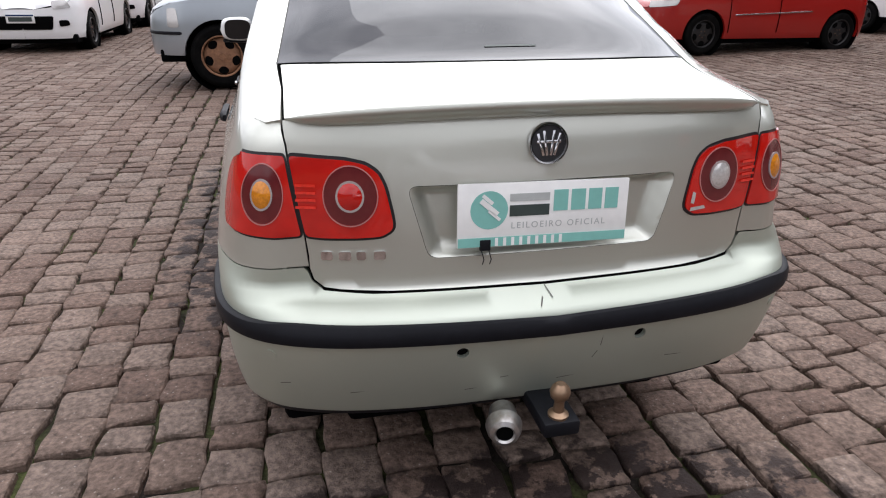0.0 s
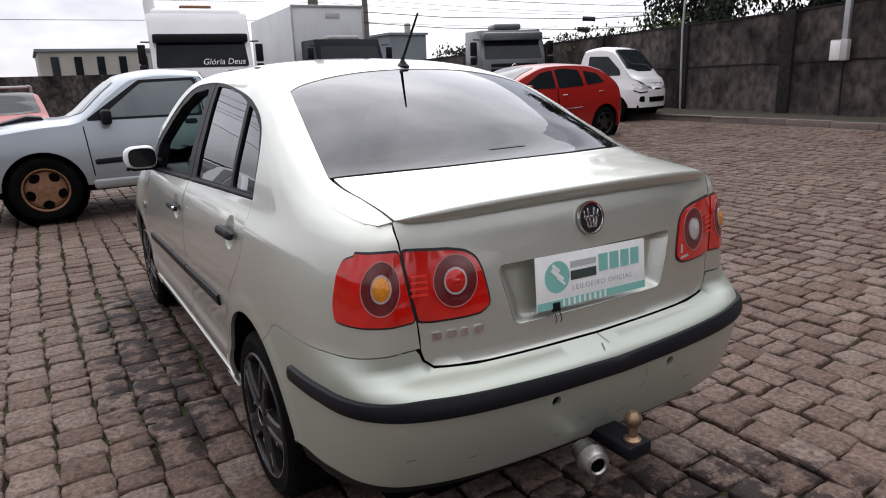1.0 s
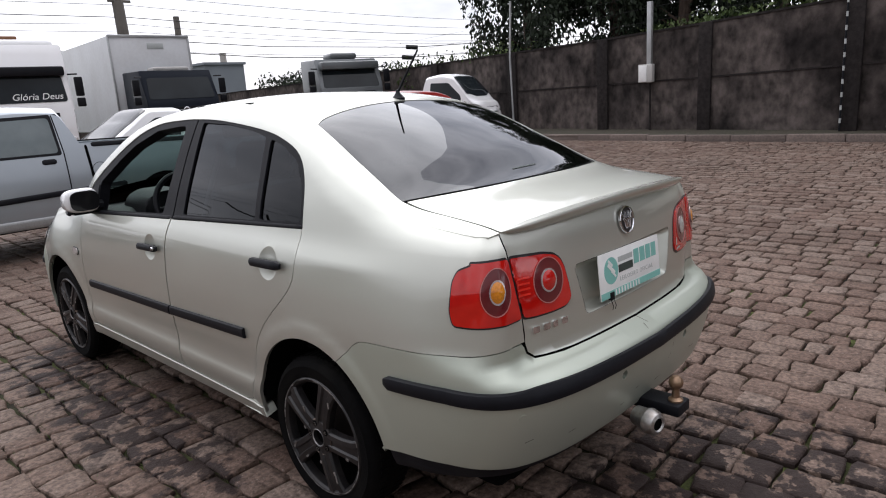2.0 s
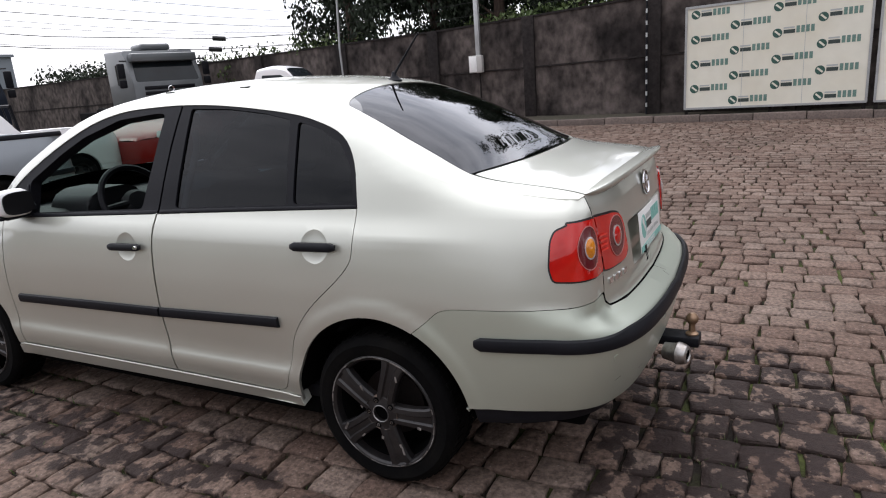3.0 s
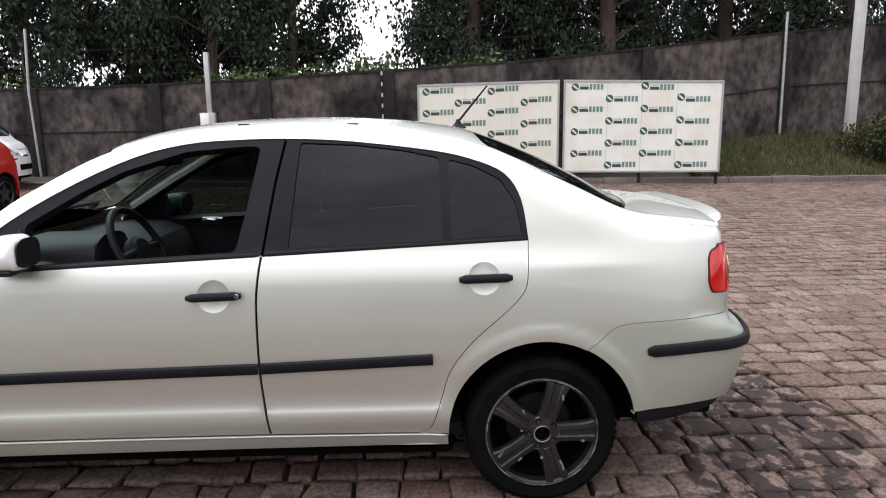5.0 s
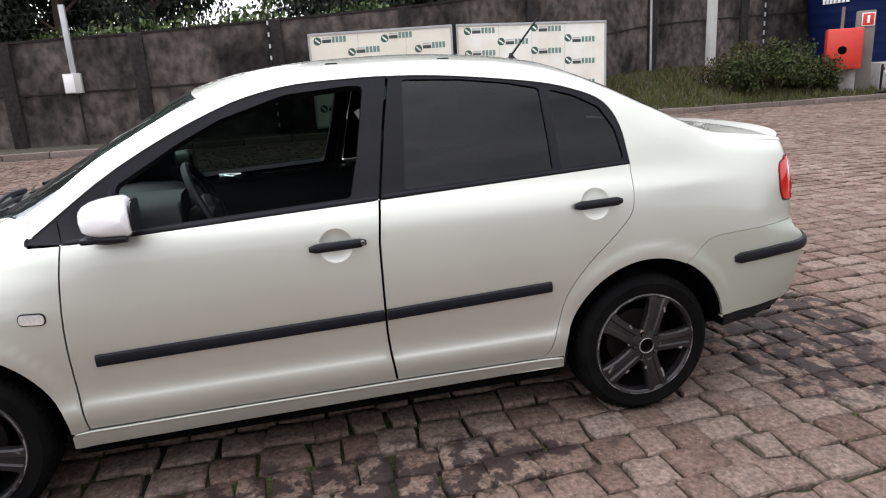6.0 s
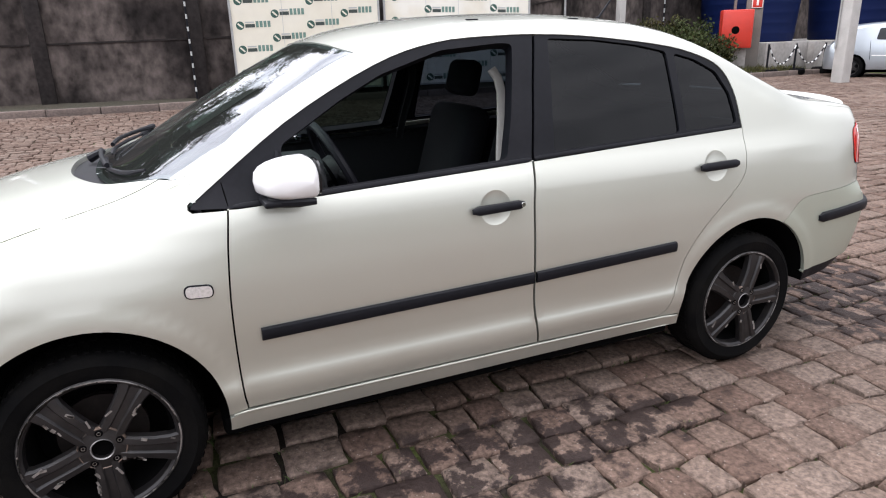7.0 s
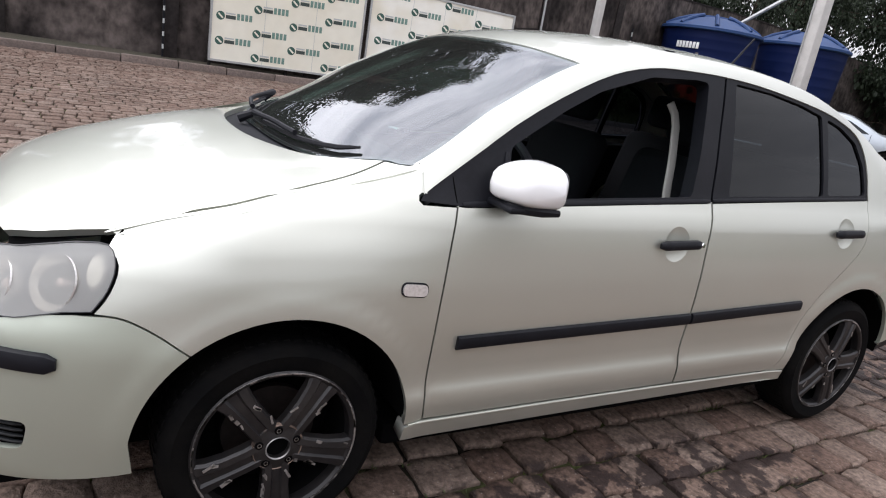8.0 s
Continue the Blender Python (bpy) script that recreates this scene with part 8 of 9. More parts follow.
ws2, _ = parked("saloon_car", "white small saloon parked in the row", "car", Matrix.Translation((-4.15, 17.6, 0)) @ pose(0, 0, 0, 0, 0, 177), WHITE_PAINT, plan_of(0.83, -0.85, 3.28), lamps=LAMPS, trims=TR, low=0.22, tyre_r=0.30, **HATCH)
parked("saloon_car", "dark grey car parked behind the white ones", "car", Matrix.Translation((-3.3, 21.9, 0)) @ pose(0, 0, 0, 0, 0, 180), NAVY_PAINT, plan_of(0.83, -0.85, 3.28), lamps=LAMPS, low=0.22, tyre_r=0.30, **HATCH)

frp, fb = parked(
    "pickup_truck", "faded red compact pickup with a tall load frame", "pickup", Matrix.Translation((-1.72, 14.35, 0)) @ pose(0, 0, 0, 0, 0, 180), FADED_RED,
    plan_of(0.80, -0.9, 3.35),
    [(-0.89, 0.98), (0.75, 1.0), (0.95, 1.25), (1.1, 1.33), (1.5, 1.33), (1.9, 1.12), (2.2, 0.95), (2.6, 0.90), (3.1, 0.80), (3.34, 0.62)],
    [(-0.89, 0.75), (0.7, 0.75), (0.95, 1.34), (1.1, 1.40), (1.5, 1.40), (1.9, 1.20), (2.25, 1.0), (2.6, 0.97), (3.1, 0.88), (3.25, 0.76), (3.34, 0.64)],
    (prof(0.1, 0.95, 1.4), prof(0.18, 0.95, 1.4), prof(0.25, 0.85, 1.4, 0.03)),
    [[(1.15, 0.98), (1.18, 1.28), (1.5, 1.27), (2.0, 0.98)]],
    [("windscreen", [(-0.55, 1.56), (0.55, 1.56), (0.64, 2.12), (0.3, 2.2), (-0.3, 2.2), (-0.64, 2.12)])], (0.0, 2.55), lamps=LAMPS[:1], low=0.25, power=(5, 0.6))
bm = bmesh.new()
for x in (-0.55, 0.55):
    tube(bm, [(x, 0.7, 0.9), (x, 0.75, 1.5), (x * 0.9, 0.85, 1.52)], 0.025, 6)
tube(bm, [(-0.55, 0.75, 1.5), (0.55, 0.75, 1.5)], 0.025, 6)
part("load_frame", bm, GALVANISED, frp)

wp, wpb = parked(
    "pickup_truck", "small white pickup with a mesh guard behind the cab", "pickup", Matrix.Translation((4.15, 9.3, 0.03)) @ pose(0, 0, 0, 0, 0, 90), WHITE_PAINT,
    plan_of(0.80, -0.9, 3.35),
    [(-0.89, 1.02), (0.75, 1.04), (0.95, 1.30), (1.1, 1.43), (1.5, 1.44), (1.9, 1.22), (2.3, 0.98), (2.6, 0.93), (3.1, 0.82), (3.34, 0.62)],
    [(-0.89, 0.75), (0.7, 0.75), (0.95, 1.40), (1.1, 1.50), (1.5, 1.51), (1.9, 1.30), (2.35, 1.03), (2.6, 1.0), (3.1, 0.90), (3.25, 0.76), (3.34, 0.64)],
    (prof(0.1, 0.95, 1.4), prof(0.18, 0.95, 1.4), prof(0.25, 0.85, 1.4, 0.03)),
    [[(1.15, 1.0), (1.18, 1.36), (1.5, 1.35), (2.1, 1.0)]],
    [("windscreen", [(-0.55, 1.58), (0.55, 1.58), (0.64, 2.2), (0.3, 2.28), (-0.3, 2.28), (-0.64, 2.2)]), ("rear_window", [(-0.5, 0.93), (0.5, 0.93), (0.45, 1.06), (-0.45, 1.06)])], (0.0, 2.6), lamps=LAMPS[:1], low=0.25, power=(5, 0.6))
bm = bmesh.new()
for k in range(9):
    tube(bm, [(-0.6 + 0.15 * k, 0.72, 0.95), (-0.6 + 0.15 * k, 0.80, 1.42)], 0.012, 5)
tube(bm, [(-0.64, 0.72, 0.9), (-0.64, 0.80, 1.44), (0.64, 0.80, 1.44), (0.64, 0.72, 0.9)], 0.022, 6)
part("cab_guard", bm, BLACK_TRIM, wp)

sv, svb = parked("saloon_car", "pale silver-blue saloon standing by the canopy post", "car", Matrix.Translation((10.55, -16.25, 0.05)) @ pose(0, 0, 0, 0, 0, 122), SILVER_PAINT, plan_of(0.84, -0.75, 3.35), lamps=LAMPS[:1], trims=[("side_moulding", [(2.0, 0.60), (0.45, 0.62)], 0.025, PLATE_WHITE), ("door_handle", [(1.05, 0.88), (0.92, 0.88)], 0.025, SILVER_PAINT), ("door_gap", [(1.13, 0.33), (1.13, 1.0)], 0.01, DARK), ("door_gap", [(0.42, 0.5), (0.38, 1.0)], 0.01, DARK), ("door_gap", [(2.02, 0.33), (2.04, 1.0)], 0.01, DARK)], low=0.25, tyre_r=0.30, **HATCH)
wd, wdb = parked("hatchback_car", "white hatchback with a broken dark front bumper", "car", Matrix.Translation((0.0, -7.42, 0.0)) @ pose(0, 0, 0, 0, 0, -18), WHITE_PAINT, plan_of(0.84, -0.62, 3.30), lamps=[("headlamp", [(0.30, 0.62, True), (2.86, 0.66, False), (2.84, 0.80, False), (0.36, 0.78, True)], CLEAR_LENS), ("bumper", [(0.0, 0.28, True), (2.88, 0.30, False), (2.92, 0.60, False), (0.0, 0.58, True)], BLACK_TRIM)], trims=TR, low=0.22, tyre_r=0.30, **HATCH)
for sg in (-1, 1):
    c = (float(wdb.ux(0.55, True)), 0.47)
    sheet_part("fog_lamp", [sheet(wdb.side(sg), disc(*c, 0.07, 20), step=0.04, lift=0.02, depth=0.012)], CLEAR_LENS, wd)
bm = bmesh.new()
tube(bm, [(0.80, 2.95, 0.30), (0.60, 3.22, 0.22), (0.2, 3.36, 0.20), (-0.4, 3.33, 0.24)], [0.04, 0.06, 0.06, 0.04], 8)
part("hanging_bumper", bm, BLACK_TRIM, wd, "bumper piece hanging loose")


def tractor(name, label, m, paint, w, h, depth, floor, glass, grille=True, roof=0.0, visor=None):
    """A cab-over truck, its face at y = 0 looking along -y."""
    ob = empty(name, label, "truck", m, group="trucks parked in the yard")
    bm = bmesh.new()
    hw = w / 2
    side = [(0.0, floor), (-0.02, floor + 0.9), (0.06, floor + 1.05), (0.30, h - 0.25), (0.45, h), (depth, h + roof), (depth, floor)]
    prism(bm, [(y, z) for y, z in side], w, Matrix.Translation((hw, 0, 0)) @ pose(0, 0, 0, 0, 0, 90), bevel=0.06)
    part("cab", bm, paint, ob)
    z0, z1 = glass
    k = lambda z: 0.06 + (z - floor - 1.05) / (h - 0.25 - floor - 1.05) * 0.24  # noqa: E731
    bm = bmesh.new()
    a = [(-hw + 0.10, z0), (hw - 0.10, z0), (hw - 0.16, z1), (-hw + 0.16, z1)]
    vs = [bm.verts.new((x, k(z) - 0.012, z)) for x, z in rounded(a, 0.08, 4)]
    bm.faces.new(vs)
    part("windscreen", bm, CAR_GLASS, ob, "dark windscreen", smooth=0)
    for s in (-1, 1):
        bm = bmesh.new()
        pts = rounded([(0.42, z0 - 0.05), (0.55, z1 - 0.05), (1.15, z1 - 0.05), (1.15, z0 - 0.05)], 0.06, 4)
        vs = [bm.verts.new((s * (hw + 0.006), y, z)) for y, z in pts]
        bm.faces.new(vs)
        part("side_window", bm, CAR_GLASS, ob, smooth=0)
        bm = bmesh.new()
        box(bm, (s * (hw + 0.22) - 0.10, 0.10, z0 + 0.12), (s * (hw + 0.22) + 0.10, 0.20, z1 - 0.05), 0.03)
        box(bm, (s * (hw + 0.22) - 0.10, 0.10, z0 - 0.15), (s * (hw + 0.22) + 0.10, 0.20, z0 + 0.08), 0.03)
        tube(bm, [(s * hw, 0.25, z1 + 0.02), (s * (hw + 0.22), 0.15, z1 + 0.02)], 0.02, 6)
        part("wing_mirror", bm, BLACK_TRIM, ob)
        bm = bmesh.new()
        box(bm, (s * (hw - 0.25) - 0.2, -0.06, floor + 0.02), (s * (hw - 0.25) + 0.2, 0.02, floor + 0.2), 0.03)
        part("headlamp", bm, CLEAR_LENS, ob)
        for y in (0.75, 3.4):
            wheel(s * (hw - 0.2), y, s, z=0.5, tyre_r=0.5, rim_r=0.3, width=0.28, parent=ob, style="steel", spoke_mat=GALVANISED)
    if grille:
        for r in range(4):
            bm = bmesh.new()
            box(bm, (-hw * 0.72, -0.05, floor + 0.28 + 0.15 * r), (hw * 0.72, 0.0, floor + 0.38 + 0.15 * r), 0.015)
            part("grille_slat", bm, BLACK_TRIM, ob)
        bm = bmesh.new()
        lathe(bm, [(0.06, 0.02), (0.085, 0.03), (0.10, 0.02), (0.10, 0)], 24, Matrix.Translation((0, -0.05, floor + 0.72)) @ pose(0, 0, 0, 90, 0, 0))
        part("round_badge", bm, CHROME, ob)
    if visor:
        bm = bmesh.new()
        box(bm, (-hw + 0.08, 0.02, z1 - 0.02), (hw - 0.08, 0.34, z1 + 0.22), 0.05)
        part("sun_visor", bm, visor, ob)
    bm = bmesh.new()
    box(bm, (-hw + 0.25, 0.3, 0.5), (hw - 0.25, 6.0, 0.85), 0.03)
    part("chassis", bm, DARK, ob)
    bm = bmesh.new()
    box(bm, (-hw, -0.08, floor - 0.45), (hw, 0.25, floor + 0.05), 0.05)
    part("bumper", bm, paint, ob)
    return ob


t_white = tractor("tractor_truck", "white cab-over tractor truck with a dark visor and lettered windscreen", Matrix.Translation((3.02, 17.3, 0.05)) @ pose(0, 0, 0, 0, 0, -8), WHITE_PAINT, 2.62, 3.30, 2.1, 0.75, (1.86, 2.52), roof=0.14, visor=BLACK_TRIM)
bm = bmesh.new()
box(bm, (-1.2, 0.62, 3.18), (1.2, 2.05, 3.46), 0.13, 3)
part("roof_fairing", bm, WHITE_PAINT, t_white)
bm = bmesh.new()
prism(bm, [(-1.30, 3.0), (-1.34, 3.6), (-1.28, 3.82), (-1.06, 3.7), (-1.0, 3.0)], 1.2, Matrix.Translation((0, 0.8, 0)), bevel=0.02)
part("side_deflector", bm, WHITE_PAINT, t_white)
bm = bmesh.new()
box(bm, (-0.42, 0.75, 3.44), (0.42, 1.3, 3.54), 0.03)
part("roof_hatch", bm, RUST, t_white)
word = bpy.data.curves.new("windscreen_lettering", "FONT")
word.body, word.size, word.extrude, word.shear = "Glória Deus", 0.23, 0.002, 0.25
word.materials.append(PLATE_WHITE)
wo = new("windscreen_lettering", word)
wo.parent = t_white
wo.matrix_local = Matrix.Translation((-0.03, 0.064, 1.93)) @ pose(0, 0, 0, 77, 0, 0)

t_box = tractor("box_truck", "box truck with dark blue cab and tall white box", Matrix.Translation((7.9, 18.3, 0.0)) @ pose(0, 0, 0, 0, 0, -4), NAVY_PAINT, 2.25, 2.74, 1.9, 0.8, (1.88, 2.52), roof=0.03, visor=None)
bm = bmesh.new()
box(bm, (-1.28, 2.2, 0.95), (1.28, 8.6, 3.95), 0.03)
cargo = part("cargo_box", bm, BOX_WHITE, t_box, "tall white cargo box")
for x in (-1.28, 1.28):
    bm = bmesh.new()
    box(bm, (x - 0.03, 2.17, 0.95), (x + 0.03, 2.23, 3.96), 0.01)
    part("corner_post", bm, GALVANISED, cargo)
bm = bmesh.new()
box(bm, (-1.29, 2.165, 3.90), (1.29, 2.23, 3.98), 0.01)
part("top_rail", bm, GALVANISED, cargo)
bm = bmesh.new()
box(bm, (-0.10, 2.185, 3.55), (0.42, 2.20, 3.72), 0.004)
part("maker_plate", bm, INK_GREY, cargo)
bm = bmesh.new()
box(bm, (-0.55, 0.7, 2.74), (0.55, 1.3, 2.87), 0.05)
part("roof_unit", bm, POLE_WHITE, t_box)
t_grey = tractor("tractor_truck", "grey cab-over truck with a roof cooler, parked by the wall", Matrix.Translation((11.9, 15.0, 0.25)) @ pose(0, 0, 0, 0, 0, -18), GREY_PAINT, 2.1, 2.55, 1.9, 0.7, (1.66, 2.24), roof=0.05, visor=GREY_PAINT)
bm = bmesh.new()
box(bm, (-0.45, 0.55, 2.56), (0.45, 1.35, 2.76), 0.08, 3)
part("roof_cooler", bm, GREY_PAINT, t_grey)

# ---- beyond the yard ----


def tree(x, y, height, spread, seed, label, low=1.7, leaves=9000, lean=0.0, leaf=0.153):
    """A eucalyptus: tapered trunk, limbs, and drooping leaf clumps with gaps between."""
    rng = random.Random(seed)
    ob = empty("tree", label, "tree", Matrix.Translation((x, y, 0.2)), group="eucalyptus trees behind the wall")
    bm = bmesh.new()
    trunk = [(lean * k * 0.3 + 0.10 * math.sin(k * 0.9 + seed), 0.12 * math.cos(k * 0.7 + seed), height * 0.92 * k / 8) for k in range(9)]
    r0 = 0.017 * height + 0.06
    tube(bm, trunk, [r0 * (1 - 0.085 * k) for k in range(9)], 9)
    clumps, radii = [], []
    for k in range(int(4.3 * height)):
        t = rng.uniform(0.06, 0.98)
        i = min(int(t * 8), 7)
        f = t * 8 - i
        base = Vector(trunk[i]).lerp(Vector(trunk[i + 1]), f)
        a = rng.uniform(0, 2 * math.pi)
        reach = spread * (0.55 + 0.45 * math.sin(math.pi * min(1, t * 0.9 + 0.12))) * rng.uniform(0.5, 1.05)
        tip = base + Vector((math.cos(a) * reach, math.sin(a) * reach, reach * rng.uniform(0.0, 0.5)))
        mid = base.lerp(tip, 0.5) + Vector((0, 0, 0.15 * reach))
        tube(bm, [base, mid, tip], [0.035 + 0.03 * (1 - t), 0.028, 0.010], 5)
        for q in (0.55, 0.8, 1.0):
            c = base.lerp(mid, q * 2) if q < 0.5 else mid.lerp(tip, q * 2 - 1)
            for _ in range(3):
                clumps.append(tuple(c + Vector((rng.uniform(-0.5, 0.5), rng.uniform(-0.5, 0.5), rng.uniform(-0.6, 0.3)))))
                radii.append(rng.uniform(0.22, 0.62))
    part("trunk", bm, TREE_BARK, ob, "mottled brown trunk and limbs")
    keep = [(c, r) for c, r in zip(clumps, radii) if c[2] > low - 0.2]
    leaf_cloud("crown", [c for c, _ in keep], [r for _, r in keep], int(leaves * 2.5), leaf, LEAF, ob, seed, squash=1.7, droop=1.3, label="dark drooping leaf clumps with gaps of sky")
    return ob


for k, (x, y, h, sp, lv) in enumerate([(17.2, 11.9, 9.6, 3.3, 11500), (19.0, 9.6, 10.2, 2.9, 9500), (17.6, 6.6, 9.6, 2.6, 9000), (20.2, 4.8, 9.8, 2.4, 9000), (18.6, -1.2, 15.5, 2.5, 14000), (20.5, -3.0, 17.0, 3.0, 14000), (18.7, -5.4, 15.0, 2.8, 14000), (20.8, -10.2, 16.5, 3.0, 13000), (19.8, -14.2, 14.0, 3.0, 10000), (21.5, -22.0, 10.5, 3.0, 8000), (20.0, -28.0, 11.0, 3.2, 8000), (13.5, -31.5, 9.5, 3.0, 7000), (8.5, -33.5, 9.5, 3.0, 7000), (22.5, -18.5, 12.0, 3.2, 8000), (23.0, -25.0, 12.0, 3.4, 7000)]):
    tree(x, y, h, sp, 40 + k, "tall dark eucalyptus behind the yard wall", leaves=lv)
for k, (x, y, h) in enumerate([(24.6, -1.4, 14.5), (23.8, -5.6, 15.5), (25.0, -8.8, 15.0), (24.4, -13.0, 14.0), (24.0, 7.2, 10.5), (24.4, 11.4, 10.0), (17.0, -35.0, 11.5), (21.0, -33.5, 12.0), (24.6, -31.0, 12.5), (12.0, -38.5, 11.0)]):
    tree(x, y, h, 3.3, 60 + k, "dark eucalyptus in the second row behind the wall", leaves=5200, leaf=0.24)


def shrub(x, y, z, r, seed, label, n=2500, mat=LEAF_LIGHT, size=0.13):
    rng = random.Random(seed)
    ob = empty("shrub", label, "shrub", Matrix.Translation((x, y, z)), group="shrubs along the wall")
    bm = bmesh.new()
    cl = []
    for k in range(12):
        a, q = rng.uniform(0, 6.28), rng.uniform(0.3, 1.0)
        tip = Vector((math.cos(a) * r * q, math.sin(a) * r * q, rng.uniform(0.3, 1.0) * r))
        tube(bm, [(0, 0, 0), tip * 0.5 + Vector((0, 0, 0.1)), tip], [0.03, 0.018, 0.006], 5)
        cl += [tuple(tip), tuple(tip * 0.7)]
    part("stems", bm, TREE_BARK, ob)
    leaf_cloud("leaves", cl, 0.42 * r, n, size, mat, ob, seed, label="small mixed green leaves")
    return ob


for k, (x, y, z, r) in enumerate([(14.6, 5.2, 1.6, 1.2), (14.2, 3.2, 1.9, 1.1), (14.0, 1.4, 2.0, 1.0), (15.0, 11.0, 1.4, 1.3), (15.6, 14.2, 1.3, 1.4), (16.4, 18.0, 1.1, 1.5), (14.2, -0.8, 2.2, 0.9)]):
    shrub(x, y, z, r, 70 + k, "bright green shrub showing over the wall top")
for k, (x, y, z, r) in enumerate([(12.8, -11.5, 0.62, 0.95), (13.3, -12.6, 0.80, 0.9), (12.75, -10.5, 0.50, 0.85), (12.6, -12.7, 0.40, 0.8), (13.5, -11.6, 0.85, 0.85), (12.9, -13.2, 0.45, 0.6)]):
    shrub(x, y, z, r, 90 + k, "low dark bush with rusty tips on the grassy bank", 3200, BUSH, 0.085)
for k in range(9):
    a = radians(34.5 + 1.0 * k)
    d = 60 + 4 * (k % 3)
    shrub(-1.5 + d * math.sin(a), -2 + d * math.cos(a), 0.8, 2.8 + 0.5 * (k % 2), 110 + k, "distant tree over the far wall", 3500, LEAF, 0.28)


def building(name, x0, x1, y, z1, depth, mat, label, slots):
    ob = empty(name, label, "building")
    bm = bmesh.new()
    box(bm, (x0, y, -1), (x1, y + depth, z1))
    part("wall", bm, mat, ob, smooth=0)
    bm = bmesh.new()
    box(bm, (x0 - 0.2, y - 0.2, z1), (x1 + 0.2, y + depth + 0.2, z1 + 0.25))
    part("roof", bm, BUILDING_GREY, ob, smooth=0)
    for k in range(slots):
        x = x0 + (x1 - x0) * (k + 0.7) / (slots + 0.4)
        bm = bmesh.new()
        box(bm, (x - 0.35, y - 0.05, z1 - 3.2), (x + 0.35, y + 0.05, z1 - 0.5))
        part("window", bm, CAR_GLASS, ob, smooth=0)
    return ob


building("warehouse", 0.2, 13.0, 74, 5.2, 14, BUILDING, "long weathered warehouse with narrow window slots", 6)
building("factory", 34.0, 38.6, 66, 6.3, 12, BUILDING_GREY, "blue-grey factory block beyond the wall", 0)
bm = bmesh.new()
tube(bm, [(36.8, 67, 6.3), (36.8, 67, 7.6)], 0.35, 10)
tagged(part("chimney", bm, BUILDING, None), "stub chimney on the factory roof", "chimney")
tower = pole("light_column", [(-4.2, 36, -0.5), (-4.25, 36, 6.0), (-4.4, 36, 14.0)], [0.75, 0.66, 0.5], POLE_WHITE, "thick pale tapered column beyond the wall", "column", 14)
u1 = pole("utility_pole", [(12.75, 33.5, -0.5), (12.5, 33.5, 11.0)], [0.32, 0.24], POLE_CONCRETE, "concrete utility pole carrying cables", "utility pole")
bm = bmesh.new()
box(bm, (12.1, 33.4, 7.0), (13.2, 33.55, 7.12), 0.01)
part("crossarm", bm, POLE_CONCRETE, u1)
pole("utility_pole", [(20.2, 43.0, -0.5), (20.2, 43.0, 7.8)], [0.26, 0.2], POLE_CONCRETE, "slimmer concrete utility pole further off", "utility pole")
for k, (z, sag, dy) in enumerate([(7.4, 0.5, 0), (6.9, 0.6, 0.1), (6.3, 0.5, 0), (6.0, 0.7, 0.2), (5.6, 0.5, 0), (4.7, 0.5, 0.1)]):
    cab = empty("cable", "sagging black overhead cable between utility poles", "cable", group="overhead cables")
    for a, b in (((-60, 30 + dy, z + 0.4), (13.1, 33.5 + dy, z)), ((13.1, 33.5 + dy, z), (62, 34 + 2 * k, z + 0.6 + 0.2 * k))):
        bm = bmesh.new()
        tube(bm, [(a[0] + (b[0] - a[0]) * t, a[1] + (b[1] - a[1]) * t, a[2] + (b[2] - a[2]) * t - 4 * sag * t * (1 - t)) for t in np.linspace(0, 1, 16)], 0.013 if k != 2 else 0.02, 5)
        part("span", bm, CABLE, cab)
for az, el, far_z in ((44.6, 4.2, 6.4), (44.2, 3.4, 5.2)):
    d = 40
    x, y, z = -1.9 + d * math.sin(radians(az)), -1.8 + d * math.cos(radians(az)), 1.42 + d * math.tan(radians(el))
    cab = empty("cable", "black overhead cable with a splice box hanging on it", "cable", group="overhead cables")
    bm = bmesh.new()
    tube(bm, [(13.1, 33.5, z + 0.9), (19.0, 30.4, z + 0.3), (x, y, z), (38, 20, z + 0.3), (62, 6, far_z)], 0.022, 5)
    part("span", bm, CABLE, cab)
    bm = bmesh.new()
    tube(bm, [(x - 0.28, y + 0.2, z + 0.03), (x + 0.28, y - 0.2, z - 0.03)], 0.13, 8)
    part("splice_box", bm, CABLE, cab, "black cable splice box")

# ---- cobbles ----
pavement = empty("pavement", "worn reddish-grey granite cobbles laid in straight courses", "pavement", kind="structure")
rng = random.Random(42)


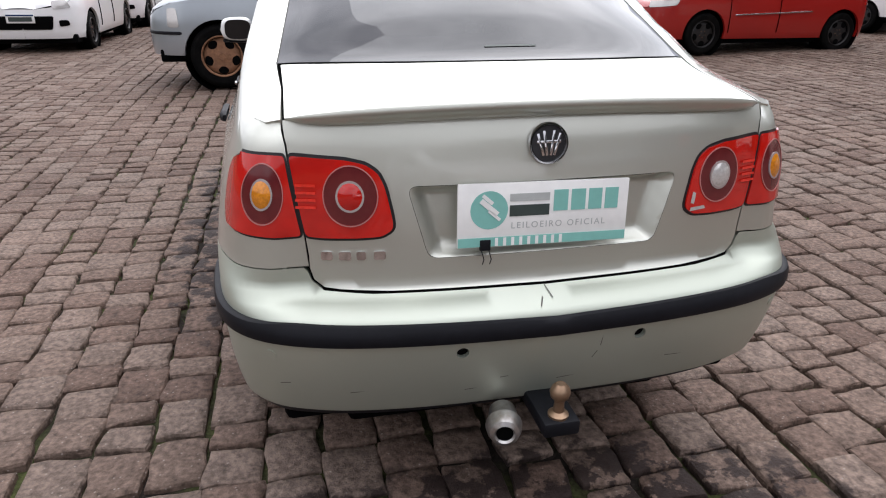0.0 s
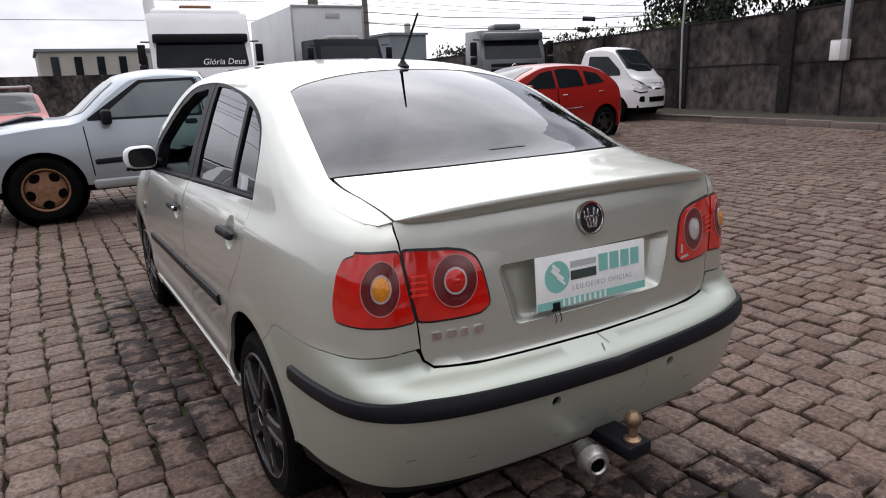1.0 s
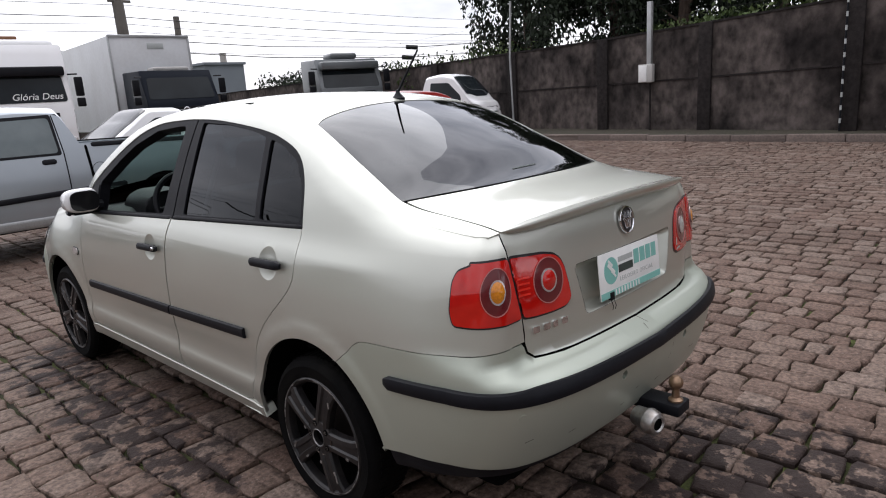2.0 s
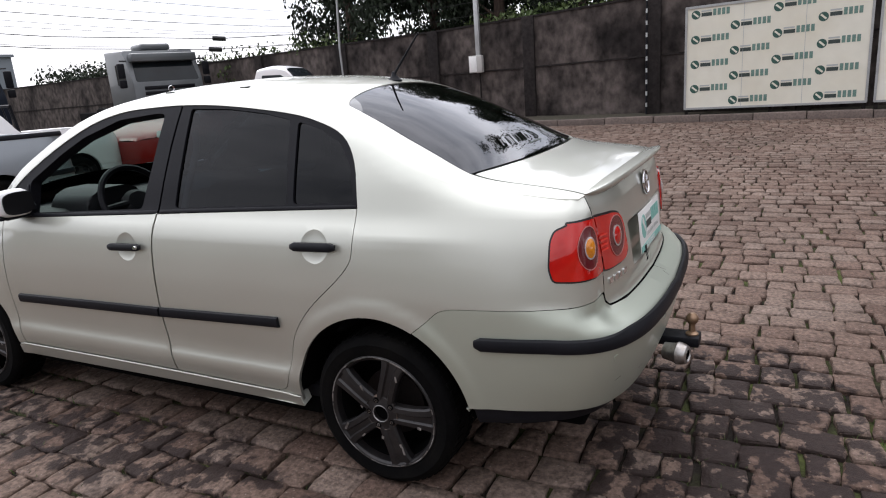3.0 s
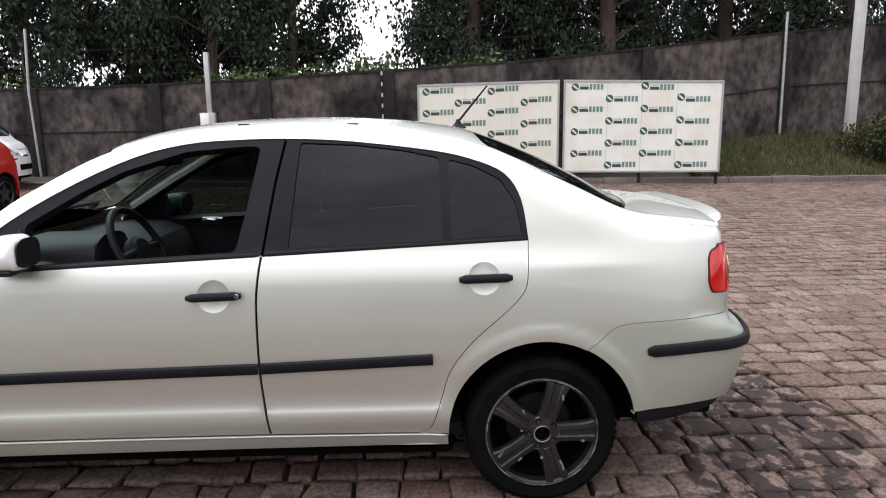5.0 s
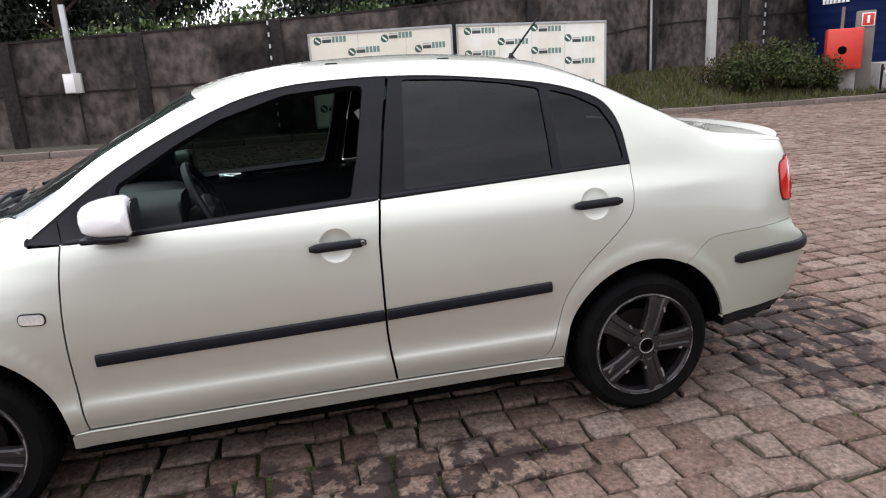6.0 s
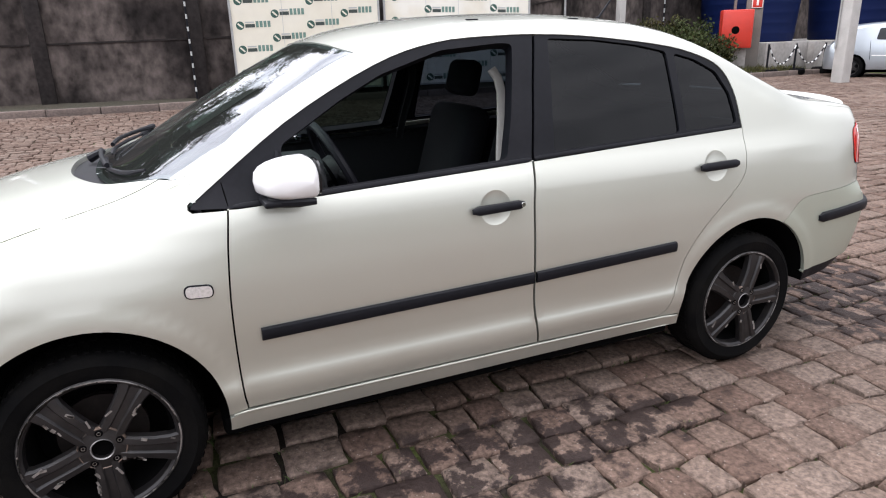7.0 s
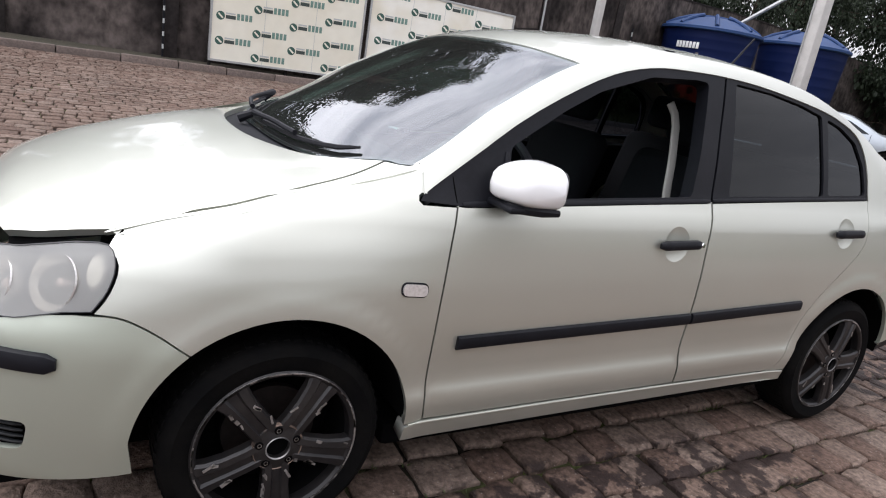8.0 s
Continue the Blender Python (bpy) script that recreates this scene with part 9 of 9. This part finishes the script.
def cobble(w, l, seed):
    """One block with a broken, uneven outline and a rough head: (verts, faces) about its middle."""
    r = random.Random(seed)
    j = lambda a: r.uniform(-a, a)  # noqa: E731
    cs = [(-w / 2 + j(0.010), -l / 2 + j(0.012)), (w / 2 + j(0.010), -l / 2 + j(0.012)), (w / 2 + j(0.010), l / 2 + j(0.012)), (-w / 2 + j(0.010), l / 2 + j(0.012))]
    h = []
    for a, b in zip(cs, cs[1:] + cs[:1]):
        h.append((a[0] * 0.965, a[1] * 0.965))
        for t in (0.30 + j(0.08), 0.70 + j(0.08)):
            h.append((a[0] + (b[0] - a[0]) * t + j(0.007), a[1] + (b[1] - a[1]) * t + j(0.007)))
    n = len(h)
    inner = [(x * 0.94 + j(0.003), y * 0.94 + j(0.003), j(0.0025)) for x, y in h]
    v = [(x, y, -0.06) for x, y in h] + [(x, y, -0.008 + j(0.003)) for x, y in h] + inner + [(x * 0.5 + j(0.012), y * 0.5 + j(0.012), 0.001 + j(0.003)) for x, y, _ in inner[::3]]
    f = []
    for a in (0, n):
        f += [(a + i, a + (i + 1) % n, a + n + (i + 1) % n, a + n + i) for i in range(n)]
    o, m = 2 * n, 3 * n
    for k in range(4):
        a, k2 = 3 * k, (k + 1) % 4
        f += [(o + (a - 1) % n, o + a, m + k), (o + a, o + a + 1, m + k), (o + a + 1, o + a + 2, m + k2, m + k)]
    f.append((m, m + 1, m + 2, m + 3))
    return v, f


KINDS = []
for k in range(40):
    w, l = 0.161, 0.105 + 0.0029 * k
    KINDS.append((l, *cobble(w, l, 100 + k)))
meshes = []
for k, (l, v, f) in enumerate(KINDS):
    me = bpy.data.meshes.new("cobble")
    me.from_pydata(v, [], f)
    me.polygons.foreach_set("use_smooth", [i >= 24 for i in range(len(f))])
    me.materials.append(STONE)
    meshes.append(me)
placed, n_own = [[] for _ in KINDS], 0
x = -7.0
while x < 11.56:
    y = -17.5 + rng.uniform(0, 0.2)
    wide = rng.uniform(0.93, 1.07)
    while y < 22.0:
        k = min(39, int(40 * rng.betavariate(1.4, 1.7)))
        l = KINDS[k][0]
        cy = y + l / 2
        y += l + rng.uniform(0.006, 0.014)
        cx = x + 0.016 * math.sin(cy * 0.8 + x * 3) + rng.uniform(-0.006, 0.006)
        if (cx < -5.0 and cy < -5.0) or (cy > 15 and cx > 12):
            continue
        z = ground_z(cx, cy) + rng.uniform(-0.004, 0.003) + 0.014 * noise.noise((cx * 0.5, cy * 0.5, 3.0))
        m = Matrix.Translation((cx, cy, z)) @ Euler((rng.uniform(-0.02, 0.02), rng.uniform(-0.02, 0.02), rng.uniform(-0.06, 0.06) + (math.pi if rng.random() < 0.5 else 0))).to_matrix().to_4x4() @ Matrix.Diagonal((wide, 1, 1, 1))
        if n_own < 300 and ((-1.75 < cx < -0.85 and -1.0 < cy < 4.2) or (-0.85 <= cx < 1.0 and -1.9 < cy < -0.95)):
            n_own += 1
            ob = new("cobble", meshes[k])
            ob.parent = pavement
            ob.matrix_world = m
        else:
            placed[k].append([list(row) for row in m])
    x += 0.171 * wide + rng.uniform(0.0, 0.004)
field_v, field_f, total = [], [], 0
for (l, v, f), ms in zip(KINDS, placed):
    ms = np.array(ms)
    hv = np.concatenate([np.array(v), np.ones((len(v), 1))], 1)
    field_v.append(np.einsum("mij,vj->mvi", ms, hv)[:, :, :3].reshape(-1, 3))
    for i in range(len(ms)):
        o = total + i * len(v)
        field_f += [tuple(a + o for a in q) for q in f]
    total += len(ms) * len(v)
me = bpy.data.meshes.new("cobble_field")
me.from_pydata(np.concatenate(field_v).tolist(), [], field_f)
nf = len(KINDS[0][2])
me.polygons.foreach_set("use_smooth", [i % nf >= 24 for i in range(len(field_f))])
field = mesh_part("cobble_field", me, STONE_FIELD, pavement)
field["kind"] = "stuff"
# moss and weeds in the joints
rng2 = np.random.default_rng(9)
spots = []
while len(spots) < 9000:
    cx, cy = rng2.uniform(-4.5, 4.5), rng2.uniform(-4, 7)
    if noise.noise((cx * 1.3, cy * 1.3, 7.0)) > 0.12:
        cx = -7.0 + 0.168 * round((cx + 7.0) / 0.168) - 0.084 + rng2.normal() * 0.006
        spots.append((cx, cy, ground_z(cx, cy) - 0.03))
blades("joint_weeds", spots, LEAF_LIGHT, "small moss tufts and weeds in the cobble joints", "weeds", (0.02, 0.038), 0.003, lean=0.7, seed=6)
